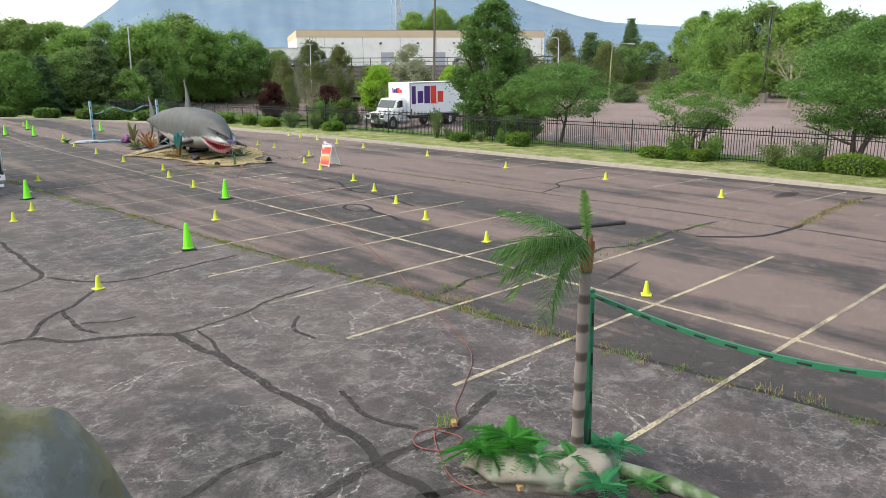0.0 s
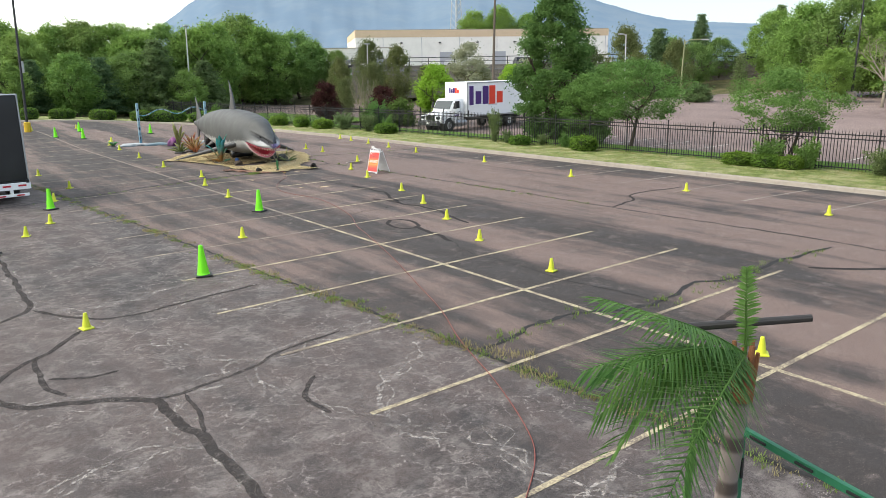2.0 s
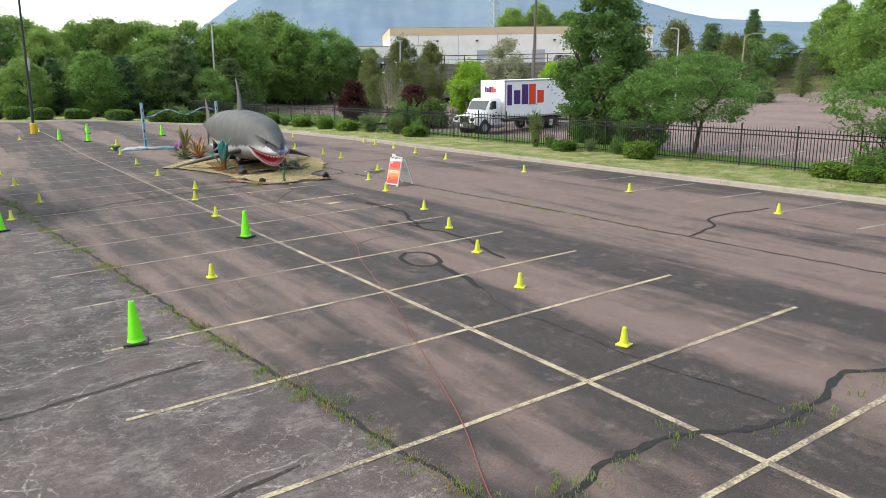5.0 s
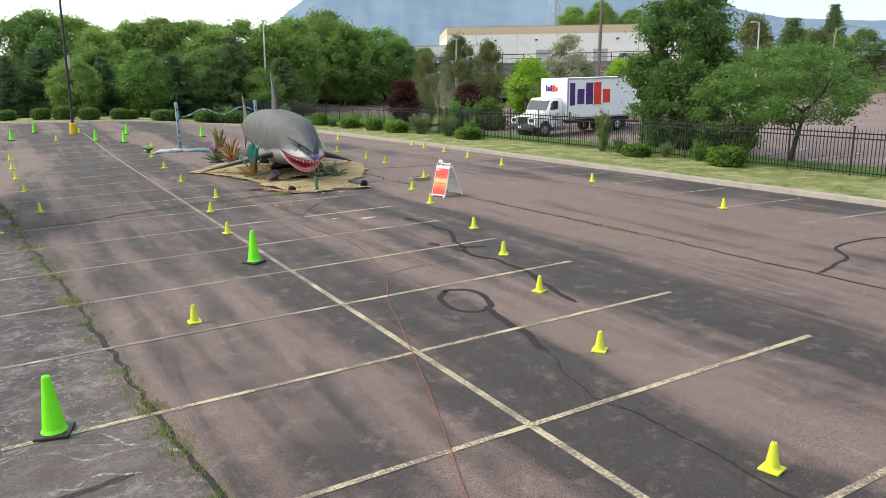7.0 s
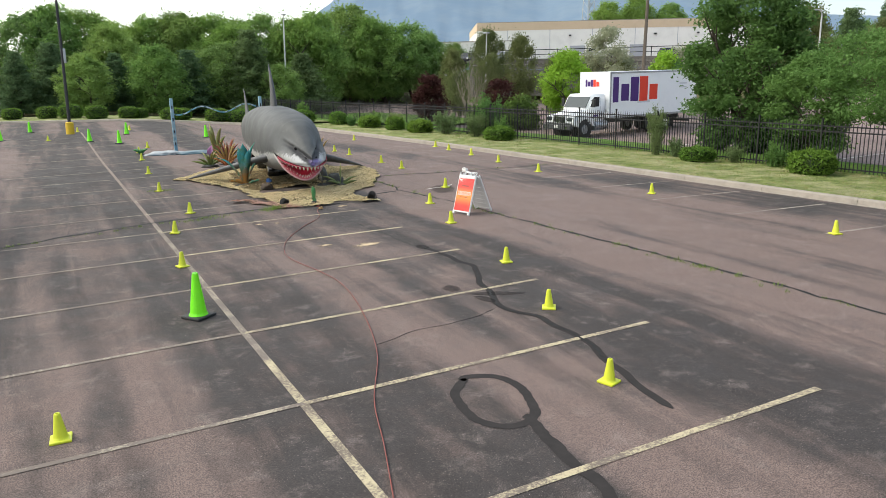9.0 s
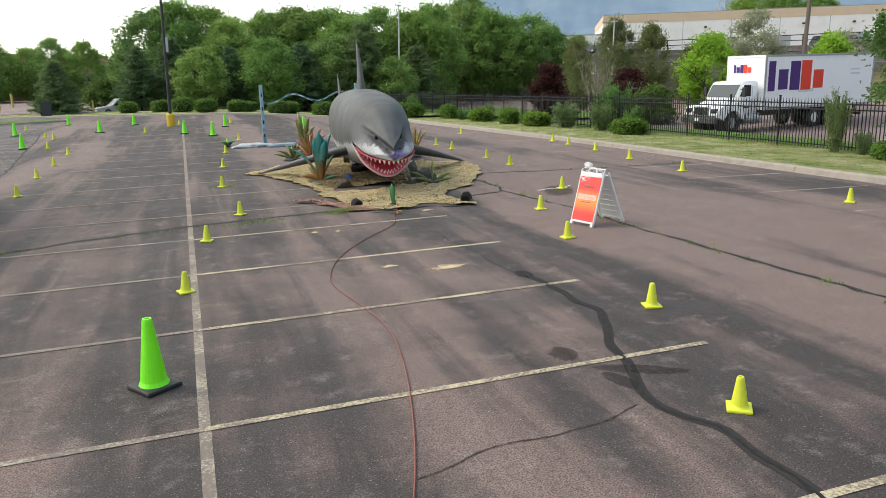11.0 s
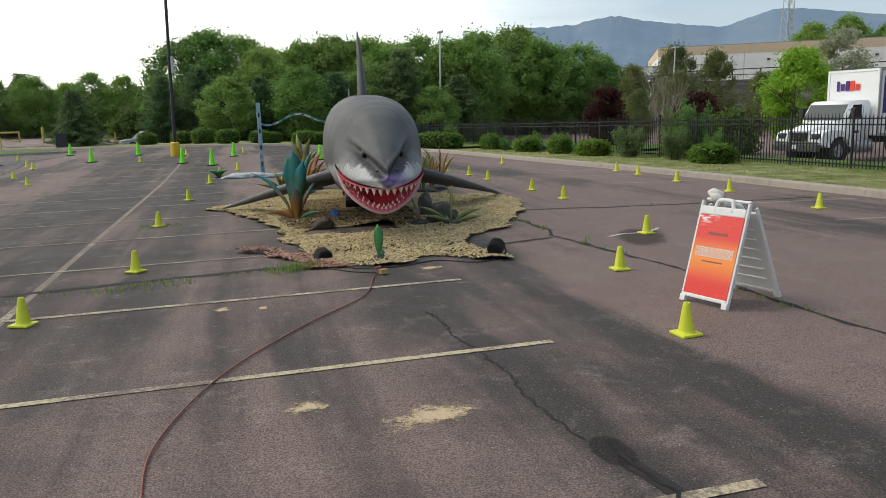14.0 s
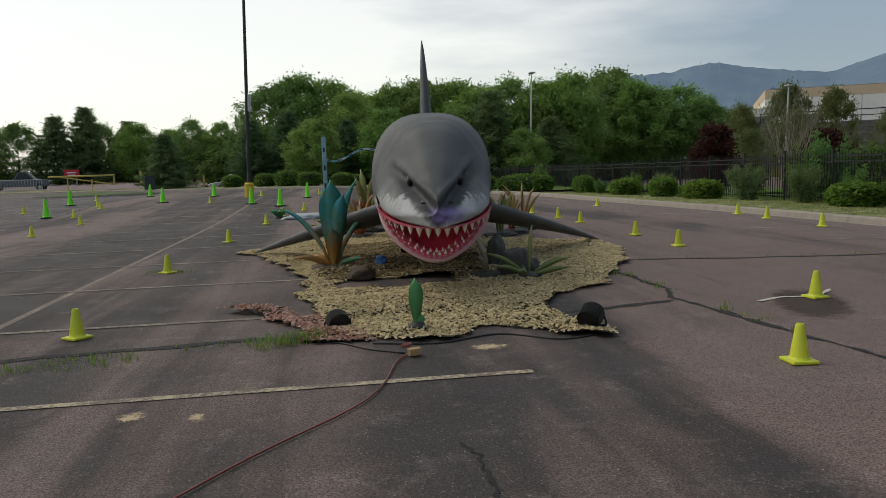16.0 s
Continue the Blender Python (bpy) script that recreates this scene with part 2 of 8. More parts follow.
M_EAST = asphalt("asphalt_reddish", (0.056, 0.047, 0.044), (0.238, 0.168, 0.146), (0.46, 0.37, 0.33), False, 1.0, True)
M_WEST = asphalt("asphalt_grey", (0.050, 0.044, 0.044), (0.130, 0.100, 0.093), (0.36, 0.315, 0.295), True, 0.55)
M_NEXT = asphalt("asphalt_next_lot", (0.22, 0.155, 0.142), (0.33, 0.245, 0.222), (0.42, 0.35, 0.32), False, 0.4)
M_TAR = Nodes("crack_sealer")
M_TAR.bump(M_TAR.noise(30, 4), 0.3, 0.004)
M_TAR = M_TAR.done(M_TAR.mix(M_TAR.noise(5, 6, 0.7), (0.025, 0.023, 0.023), (0.055, 0.049, 0.047)), 0.95, 0.0, 0.1)


def old_sealer(name, c, most):
    """Weathered crack sealer, worn away in spots so that the asphalt shows through."""
    n = Nodes(name)
    cover = n.map(n.math("ADD", n.math("MULTIPLY", n.noise(5, 6, 0.7), 0.6), n.math("MULTIPLY", n.noise(38, 4, 0.8), 0.4)), 0.36, 0.56, most * 0.25, most)
    n.bump(n.noise(50, 4), 0.5, 0.004)
    n.done(n.mix(n.noise(7, 6, 0.7), tuple(v * 0.65 for v in c), c), 0.95, 0.0, 0.15)
    clear = n.t.nodes.new("ShaderNodeBsdfTransparent")
    blend = n.t.nodes.new("ShaderNodeMixShader")
    n.link(cover, blend.inputs[0])
    n.t.links.new(clear.outputs[0], blend.inputs[1])
    n.t.links.new(n.bsdf.outputs[0], blend.inputs[2])
    n.t.links.new(blend.outputs[0], n.out.inputs["Surface"])
    return n.m


M_TAR_OLD = old_sealer("weathered_sealer", (0.062, 0.055, 0.053), 0.82)
M_STAIN = soft_patch("oil_stain", (0.030, 0.027, 0.026), (0.050, 0.044, 0.041), 0.45, 1.0, 0.30)
M_CHALK = chalky("crack_dust", (0.50, 0.455, 0.42), 0.95)
M_BLOOM = chalky("dust_bloom", (0.30, 0.26, 0.245), 0.50)
M_GAP = plain("open_joint", (0.016, 0.015, 0.014), 0.95, 0, 0.3)
M_CREVICE = plain("crack_shadow", (0.006, 0.006, 0.006), 0.95, 0, 0.2)
M_PATCH = soft_patch("sealer_patch", (0.018, 0.016, 0.016), (0.042, 0.037, 0.035), 0.46, 0.7, 0.14)
M_SAND = soft_patch("sand_dust", (0.42, 0.31, 0.195), (0.66, 0.52, 0.35), 0.95)
M_TAPE = plain("pale_tape", (0.55, 0.50, 0.44), 0.6, 0, 0.3)
M_LINE = worn_paint("yellow_road_paint", (0.54, 0.46, 0.30), (0.14, 0.11, 0.10), 0.58)
M_LINE_OLD = worn_paint("faded_road_paint", (0.46, 0.40, 0.30), (0.16, 0.128, 0.114), 0.535)
M_LINE_FAINT = worn_paint("ghost_road_paint", (0.37, 0.31, 0.235), (0.20, 0.150, 0.132), 0.53)
M_LINE_PALE = worn_paint("pale_road_paint", (0.42, 0.37, 0.31), (0.16, 0.125, 0.11), 0.57)
M_LINE_BRIGHT = worn_paint("white_road_paint", (0.62, 0.59, 0.54), (0.24, 0.19, 0.17), 0.62)
M_CONCRETE = plain("kerb_concrete", (0.33, 0.29, 0.245), 0.88, 0, 0.55, 2.5, 0.5)
M_GRASS = grassy("verge_grass", (0.110, 0.165, 0.036), (0.320, 0.365, 0.120), (0.52, 0.47, 0.27), 0.75)
M_LAWN = grassy("lawn", (0.075, 0.165, 0.024), (0.155, 0.290, 0.052), (0.22, 0.23, 0.09), 0.3)
M_FIELD = grassy("rough_ground", (0.075, 0.080, 0.030), (0.145, 0.145, 0.062), (0.23, 0.19, 0.11), 0.7)
M_BLADE = leafy("grass_blade", (0.060, 0.108, 0.022), (0.165, 0.230, 0.068), 0.6)
M_STRAW = leafy("dry_grass_blade", (0.13, 0.115, 0.050), (0.26, 0.225, 0.115), 0.8)
M_LEAF = leafy("leaf_green", (0.034, 0.078, 0.024), (0.094, 0.172, 0.050))
M_LEAF_DARK = leafy("leaf_dark_green", (0.030, 0.062, 0.018), (0.082, 0.140, 0.036))
M_LEAF_FRESH = leafy("leaf_fresh_green", (0.085, 0.190, 0.020), (0.200, 0.340, 0.050))
M_LEAF_SOFT = leafy("leaf_soft_green", (0.042, 0.100, 0.026), (0.108, 0.196, 0.060))
M_LEAF_OLIVE = leafy("leaf_olive", (0.055, 0.078, 0.030), (0.120, 0.145, 0.062))
M_LEAF_SILVER = leafy("leaf_silver", (0.120, 0.145, 0.100), (0.250, 0.280, 0.200))
M_LEAF_RED = leafy("leaf_dark_red", (0.020, 0.010, 0.010), (0.050, 0.020, 0.019))
M_BELT = leafy("belt_leaf", (0.046, 0.088, 0.024), (0.105, 0.172, 0.046), 0.5, 2.5)
M_BELT_SOFT = leafy("belt_leaf_soft", (0.058, 0.105, 0.028), (0.125, 0.195, 0.062), 0.5, 2.3)
M_BELT_DARK = leafy("belt_leaf_dark", (0.034, 0.064, 0.022), (0.085, 0.135, 0.042), 0.5, 2.6)
M_NEEDLE = leafy("needle_green", (0.022, 0.045, 0.022), (0.066, 0.100, 0.046), 0.7, 2.7)
M_WISP = leafy("leaf_grey_green", (0.060, 0.095, 0.038), (0.130, 0.180, 0.082), 0.7)
M_HEDGE = leafy("hedge_green", (0.035, 0.080, 0.012), (0.115, 0.200, 0.036))
M_BARK = bark("bark", (0.035, 0.028, 0.022), (0.120, 0.095, 0.075))
M_TWIG = bark("pale_twig", (0.20, 0.17, 0.13), (0.36, 0.31, 0.25))
M_YELLOW = plain("cone_yellow", (0.62, 0.66, 0.040), 0.45, 0, 0.22, 9)
M_GREEN = plain("cone_green", (0.18, 0.82, 0.010), 0.42, 0, 0.12, 9)
M_BLACK = plain("black_rubber", (0.018, 0.018, 0.019), 0.6, 0, 0.3)
M_IRON = plain("black_iron", (0.008, 0.008, 0.009), 0.7, 0.0, 0.1)
M_WHITE = plain("white_paint", (0.84, 0.85, 0.86), 0.38, 0, 0.12, 1.2)
M_PLASTIC = plain("white_plastic", (0.70, 0.70, 0.69), 0.45, 0, 0.25, 4)
M_CHROME = plain("chrome", (0.55, 0.56, 0.58), 0.22, 1.0, 0.3)
M_GLASS = plain("window_glass", (0.020, 0.026, 0.030), 0.06, 0.0, 0.1, 2, 0.0)
M_SCREEN = plain("clear_glass", (0.055, 0.068, 0.072), 0.06, 0.10, 0.1, 2, 0.0)
M_BUMPER = plain("bumper_grey", (0.075, 0.078, 0.082), 0.5, 0.1, 0.3)
M_PURPLE = plain("logo_purple", (0.060, 0.016, 0.16), 0.4, 0, 0.1)
M_ORANGE = plain("logo_orange_red", (0.74, 0.050, 0.022), 0.4, 0, 0.1)
M_GREY = plain("grey_print", (0.38, 0.39, 0.42), 0.5, 0, 0.1)
M_GREY_PALE = plain("pale_grey_print", (0.60, 0.61, 0.63), 0.5, 0, 0.1)
M_RED = plain("red_reflector", (0.50, 0.020, 0.030), 0.35, 0, 0.15)
M_TARP = plain("black_tarp", (0.012, 0.012, 0.014), 0.42, 0, 0.4, 1.4, 0.5)
M_STEEL = plain("galvanised_steel", (0.42, 0.43, 0.44), 0.45, 0.8, 0.3)
M_WOOD = bark("pine_block", (0.38, 0.22, 0.10), (0.55, 0.36, 0.18))
M_CORD = plain("orange_cord", (0.22, 0.050, 0.036), 0.5, 0, 0.2)
M_CORD_BLACK = plain("black_cord", (0.02, 0.02, 0.02), 0.5, 0, 0.2)
M_BARREL = plain("yellow_barrel", (0.66, 0.42, 0.020), 0.55, 0, 0.35, 3)

# ---------------------------------------------------------------- building tools
def mesh(name, verts, faces, mats, parent=None, label="", smooth=False, index=None):
    """One mesh object from verts and faces; index: a material number per face."""
    me = bpy.data.meshes.new(name)
    me.from_pydata([tuple(v) for v in verts], [], [tuple(f) for f in faces])
    for m in mats if isinstance(mats, (list, tuple)) else [mats]:
        me.materials.append(m)
    if index is not None:
        me.polygons.foreach_set("material_index", np.asarray(index, dtype=np.int32))
    if smooth:
        me.polygons.foreach_set("use_smooth", np.ones(len(me.polygons), dtype=bool))
    me.update()
    ob = new(name, me)
    if parent:
        ob.parent = parent
    if label:
        tagged(ob, label)
    return ob


def part(name, bm, material, parent=None, label="", smooth=False):
    """Links a bmesh as one mesh object under a thing or a part."""
    me = bpy.data.meshes.new(name)
    if smooth:
        for f in bm.faces:
            f.smooth = True
    bm.to_mesh(me)
    bm.free()
    for m in material if isinstance(material, (list, tuple)) else [material]:
        me.materials.append(m)
    ob = new(name, me)
    if parent:
        ob.parent = parent
    if label:
        tagged(ob, label)
    return ob


def root(name, m, label, category, group="", kind=""):
    ob = new(name)
    ob.matrix_world = m
    ob.empty_display_size = 0.2
    return tagged(ob, label, category, group, kind)


def box(bm, size, m=None, bevel=0.0, seg=2):
    """A box of that size round the origin of m, its edges rounded by bevel."""
    made = bmesh.ops.create_cube(bm, size=1.0, matrix=(m or Matrix()) @ Matrix.Diagonal((*size, 1)))
    if bevel:
        edges = list({e for v in made["verts"] for e in v.link_edges})
        bmesh.ops.bevel(bm, geom=edges, offset=bevel, segments=seg, affect="EDGES", profile=0.6)
    return bm


def boxes(*rows, bevel=0.0):
    """A bmesh of boxes: rows of (cx, cy, cz, sx, sy, sz)."""
    bm = bmesh.new()
    for cx, cy, cz, sx, sy, sz in rows:
        box(bm, (sx, sy, sz), Matrix.Translation((cx, cy, cz)), bevel)
    return bm


def rod(bm, a, b, r1, r2=None, seg=8, caps=True):
    """A round rod from a to b."""
    a, b = Vector(a), Vector(b)
    r2 = r1 if r2 is None else r2
    turn = (b - a).to_track_quat("Z", "Y").to_matrix().to_4x4()
    bmesh.ops.create_cone(bm, cap_ends=caps, segments=seg, radius1=r1, radius2=max(r2, 1e-4), depth=(b - a).length,
                          matrix=Matrix.Translation((a + b) / 2) @ turn)
    return bm


def rods(*rows, seg=8):
    bm = bmesh.new()
    for row in rows:
        rod(bm, row[0], row[1], row[2], row[3] if len(row) > 3 else None, seg)
    return bm


def tube(points, radius, seg=8, closed=False):
    """Verts and faces of a tube along points; radius: one number or a function of 0..1."""
    pts = [Vector(p) for p in points]
    verts, faces = [], []
    side = None
    for i, p in enumerate(pts):
        ahead = (pts[min(i + 1, len(pts) - 1)] - pts[max(i - 1, 0)]).normalized()
        if side is None:
            side = ahead.orthogonal().normalized()
        side = (side - ahead * side.dot(ahead)).normalized()
        up = ahead.cross(side)
        r = radius(i / (len(pts) - 1)) if callable(radius) else radius
        for k in range(seg):
            a = 2 * math.pi * k / seg
            verts.append(p + (side * math.cos(a) + up * math.sin(a)) * r)
    for i in range(len(pts) - 1):
        for k in range(seg):
            a, b = i * seg + k, i * seg + (k + 1) % seg
            faces.append((a, b, b + seg, a + seg))
    faces.append(tuple(range(seg))[::-1])
    faces.append(tuple(range(len(verts) - seg, len(verts))))
    return verts, faces


def smooth_line(points, steps=6):
    """A Catmull-Rom line through points."""
    pts = [Vector(p) for p in points]
    pts = [pts[0] * 2 - pts[1], *pts, pts[-1] * 2 - pts[-2]]
    out = []
    for i in range(1, len(pts) - 2):
        p0, p1, p2, p3 = pts[i - 1 : i + 3]
        for k in range(steps):
            t = k / steps
            out.append(0.5 * (2 * p1 + (p2 - p0) * t + (2 * p0 - 5 * p1 + 4 * p2 - p3) * t * t + (3 * p1 - p0 - 3 * p2 + p3) * t**3))
    return out + [pts[-2]]


def step(v, a, b):
    v = min(1.0, max(0.0, (v - a) / (b - a)))
    return v * v * (3 - 2 * v)


def kerb_x(y):
    return 17.3 - 0.055 * y


def fence_x(y):
    return 22.6 - 0.060 * y


def joint_x(y):
    return -2.98 - 0.083 * y + 0.04 * math.sin(y * 0.55) * step(y, -20, 0)


def ground_z(x, y):
    """The lie of the land: the lot rises a little to the north and falls to the kerb, the next lot lies lower, a bank rises behind it."""
    east = step(x, 3, 14)
    z = -0.008 * max(0.0, y - 35.0) * east + 0.30 * step(y, 38, 57) * (1 - east)
    z += -0.42 * step(x - fence_x(min(y, 60)), 0.3, 6.0)
    z += 1.35 * step(x - fence_x(min(y, 60)), 10, 36) * (1 - step(y, 40, 58))
    q = 0.77 * x + 0.64 * y
    z += 3.0 * step(q - 10 * step(y, 68, 88), 84, 104) * step(x, 20, 40)
    return z


def sheet(name, xs, ys, keep, lift, material, label, category, kind="structure", height=ground_z):
    """A ground sheet over a grid; keep(x, y): which cells it has. lift(x, y) is laid on the land."""
    grid, verts, faces = {}, [], []

    def vert(i, j):
        if (i, j) not in grid:
            x, y = xs(i, j), ys[j]
            grid[i, j] = len(verts)
            verts.append((x, y, height(x, y) + lift(x, y)))
        return grid[i, j]

    n = xs(None, None)
    for j in range(len(ys) - 1):
        for i in range(n - 1):
            if keep(xs(i, j), ys[j]):
                faces.append((vert(i, j), vert(i + 1, j), vert(i + 1, j + 1), vert(i, j + 1)))
    ob = mesh(name, verts, faces, material, smooth=True)
    return tagged(ob, label, category, "", kind)


def between(left, right, n):
    """Columns that run from left(y) to right(y)."""
    def xs_for(ys):
        def xs(i, j):
            if i is None:
                return n
            a, b = left(ys[j]), right(ys[j])
            return a + (b - a) * i / (n - 1)
        return xs
    return xs_for

# ---------------------------------------------------------------- ground
def far_x(y):
    return 12.5 - (y - 62.4) / 0.56


def far_y(x):
    return 62.4 + 0.56 * (12.5 - x)


def spread(a, b, n):
    return [a + (b - a) * i / n for i in range(n + 1)]


coarse_x = [-900, -400, -200, -120, *spread(-80, 140, 55), 200, 320, 600, 1000]
coarse_y = [-500, -200, -100, *spread(-60, 180, 60), 260, 420, 800, 1400]
sheet("ground", lambda i, j: len(coarse_x) if i is None else coarse_x[i], coarse_y, lambda x, y: True,
      lambda x, y: -0.10 - 0.25 * step(x - fence_x(min(y, 60)), -4, 2), M_FIELD, "rough dry grass ground reaching the horizon", "ground")
rows_e = spread(-45, 74, 170)
sheet("pavement_east", between(joint_x, lambda y: min(kerb_x(y), far_x(y)), 24)(rows_e), rows_e, lambda x, y: True,
      lambda x, y: 0.0, M_EAST, "worn reddish asphalt parking lot with dark patches", "pavement")
rows_w = spread(-45, 98, 120)
sheet("pavement_west", between(lambda y: -70.0, lambda y: min(joint_x(y), far_x(y)) - 0.004, 20)(rows_w), rows_w, lambda x, y: True,
      lambda x, y: 0.0, M_WEST, "cracked grey asphalt of an older lot", "pavement")
rows_n = spread(-60, 120, 60)
sheet("pavement_next_lot", between(lambda y: fence_x(min(y, 60)) + 4.0, lambda y: max(fence_x(min(y, 60)) + 4.4, min(100.0, (86 + 10 * step(y, 68, 88) - 0.64 * y) / 0.77)), 22)(rows_n),
      rows_n, lambda x, y: True, lambda x, y: 0.0, M_NEXT, "empty reddish asphalt lot beyond the fence", "pavement")


def verge_z(x, y):
    return 0.10 - 0.010 * max(0.0, y - 35) - 0.10 * step(x, kerb_x(y) + 1.0, fence_x(y)) - 0.42 * step(x - fence_x(y), 0.3, 6.0)


rows_v = spread(-45, 60, 90)
sheet("verge", between(lambda y: kerb_x(y) + 0.15, lambda y: fence_x(y) + 0.2, 10)(rows_v), rows_v, lambda x, y: True,
      lambda x, y: 0.02 * noise.noise((x, y, 0)), M_GRASS, "dry patchy grass verge behind the kerb", "grass", height=verge_z)
sheet("lawn_strip", between(lambda y: fence_x(y) + 0.2, lambda y: fence_x(y) + 4.2, 8)(rows_v), rows_v, lambda x, y: True,
      lambda x, y: 0.02 * noise.noise((x, y, 3)) + 0.17 * step(x - fence_x(y), 0.2, 2.0) * (1 - step(x - fence_x(y), 3.2, 4.2)), M_LAWN, "green lawn strip behind the iron fence", "grass", height=verge_z)
rows_f = spread(58, 100, 60)
sheet("verge_north", between(lambda y: far_x(y) + 0.2, lambda y: far_x(y) + 14.0, 8)(rows_f), rows_f, lambda x, y: True,
      lambda x, y: 0.12, M_GRASS, "grass verge under the trees at the lot's end", "grass")
sheet("road_entrance", between(lambda y: -75.0, lambda y: min(-7.0, -7.5 - 0.25 * (y - 82)), 16)(spread(80, 146, 30)), spread(80, 146, 30), lambda x, y: x > far_x(y) + 4.5,
      lambda x, y: 0.15, M_NEXT, "grey-pink asphalt road at the lot's entrance", "road")
rows_r = spread(88, 122, 24)
sheet("road_north", between(lambda y: far_x(y) + 24.0, lambda y: min(-6.0, far_x(y) + 46.0), 8)(rows_r), rows_r, lambda x, y: True,
      lambda x, y: 0.13, M_NEXT, "reddish asphalt road behind the lot's end", "road")
sheet("lawn_corner", between(lambda y: fence_x(y) - 1.0, lambda y: fence_x(y) + 12.0, 8)(spread(54, 78, 18)), spread(54, 78, 18), lambda x, y: True,
      lambda x, y: 0.14, M_LAWN, "green lawn corner behind the fence", "grass")


def ribbon(name, points, width, lift, material, label, category, rough=0.25, steps=8, wander=0.05, seed=1, kind="structure"):
    """A flat band of sealer, paint or gap along a line on the ground."""
    rnd = random.Random(seed)
    if name == "tar_seal":
        width, rough, steps = width * 0.70, rough * 0.55, steps + 2
        if points[0][0] < -4:
            material, width = M_TAR_OLD, width * 0.85
    line = smooth_line([(x, y, 0) for x, y in points], steps)
    verts, faces = [], []
    for i, p in enumerate(line):
        ahead = line[min(i + 1, len(line) - 1)] - line[max(i - 1, 0)]
        nrm = Vector((-ahead.y, ahead.x, 0)).normalized()
        p = p + nrm * wander * noise.noise((p.x * 1.7, p.y * 1.7, seed))
        w = width * (1 + rough * (rnd.random() * 2 - 1)) / 2
        w2 = width * (1 + rough * (rnd.random() * 2 - 1)) / 2
        if rough and i in (0, len(line) - 1):
            w = w2 = width * 0.12
        if name == "crack" and 0 < i < len(line) - 1:
            p = p + nrm * rnd.gauss(0, 0.012)
        for q in (p + nrm * w, p - nrm * w2):
            verts.append((q.x, q.y, ground_z(q.x, q.y) + lift))
    for i in range(len(line) - 1):
        faces.append((2 * i, 2 * i + 2, 2 * i + 3, 2 * i + 1))
    return tagged(mesh(name, verts, faces, material), label, category, "", kind)


def bar(name, a, b, width, lift, material, label, group=""):
    """A straight painted line, cut into short lengths so that it follows the ground."""
    a, b = Vector((*a, 0)), Vector((*b, 0))
    n = max(2, int((b - a).length / 1.2))
    ahead = (b - a).normalized()
    nrm = Vector((-ahead.y, ahead.x, 0)) * width / 2
    verts, faces = [], []
    for i in range(n + 1):
        p = a + (b - a) * i / n
        for q in (p + nrm, p - nrm):
            verts.append((q.x, q.y, ground_z(q.x, q.y) + lift))
    for i in range(n):
        faces.append((2 * i, 2 * i + 2, 2 * i + 3, 2 * i + 1))
    return tagged(mesh(name, verts, faces, material), label, "road marking", group, "structure")


STALL = 2.74
bar("centre_line", (0.02, -14.0), (0.02, 12.5), 0.105, 0.0030, M_LINE, "worn yellow centre line of the parking rows")
bar("centre_line", (0.02, 12.5), (0.02, 23.0), 0.10, 0.0030, M_LINE_OLD, "worn yellow centre line of the parking rows")
bar("centre_line", (0.02, 23.0), (0.02, 56.0), 0.10, 0.0030, M_LINE_FAINT, "faint ghost of the yellow centre line")
for k in range(-5, 20):
    y = STALL * k
    near = k <= 8
    bar("stall_line", (0.02, y), (5.42 - 0.03 * max(k, 0), y), 0.09, 0.0065, M_LINE if near else M_LINE_OLD,
        "worn yellow stall line" if near else "faded yellow stall line", "stall lines")
    bar("stall_line", (-5.55 if k < 3 else -5.3, y), (0.02, y), 0.085, 0.0065, M_LINE if k < 4 else M_LINE_OLD,
        "worn yellow stall line" if k < 4 else "faded yellow stall line", "stall lines")
for k in range(-4, 14):
    y = 2.45 + 2.655 * k
    bar("kerb_stall_line", (12.7, y + 0.12), (kerb_x(y) - 0.55, y - 0.30), 0.085, 0.004, M_LINE_PALE, "pale stall line beside the kerb", "kerb stall lines")

for k in range(-4, 10):
    y = 19.95 - 2.8 * k
    bar("next_lot_line", (26.9, y), (32.0, y + 0.15), 0.11, 0.04, M_LINE_BRIGHT, "pale stall line on the lot beyond the fence", "next lot stall lines")

# open joints, cracks and sealer
ribbon("joint", [(joint_x(y) + 0.05, y) for y in range(-20, 60, 2)], 0.075, 0.0050, M_GAP, "open pavement joint with weeds", "crack", 0.5, 6, 0.10, 3)
ribbon("sealed_joint", [(7.5, 27.6), (7.75, 25.6), (7.6, 24.3), (7.9, 22.0), (8.0, 19.2), (8.3, 14.7), (8.45, 11.9), (8.6, 7.4), (8.98, 1.4), (9.02, -1.6), (9.3, -9)],
       0.070, 0.0050, M_GAP, "long open joint in the asphalt", "crack", 0.95, 16, 0.10, 4)
ribbon("crack", [(-2.9, 0.8), (-1.43, 1.05), (-0.37, 1.0), (0.59, 0.57), (1.66, 0.40), (2.93, 0.7), (4.1, 0.35), (5.81, 0.46), (8.42, 0.28)],
       0.10, 0.0050, M_GAP, "wide weedy crack across the lot", "crack", 0.6, 8, 0.12, 5)
ribbon("tar_seal", [(6.05, -0.28), (7.16, -1.37), (9.1, -1.75), (11.16, -1.48), (14.4, -1.32), (16.2, -1.55)], 0.22, 0.0042, M_TAR, "dark sealed crack", "crack", 0.4, 8, 0.1, 6)
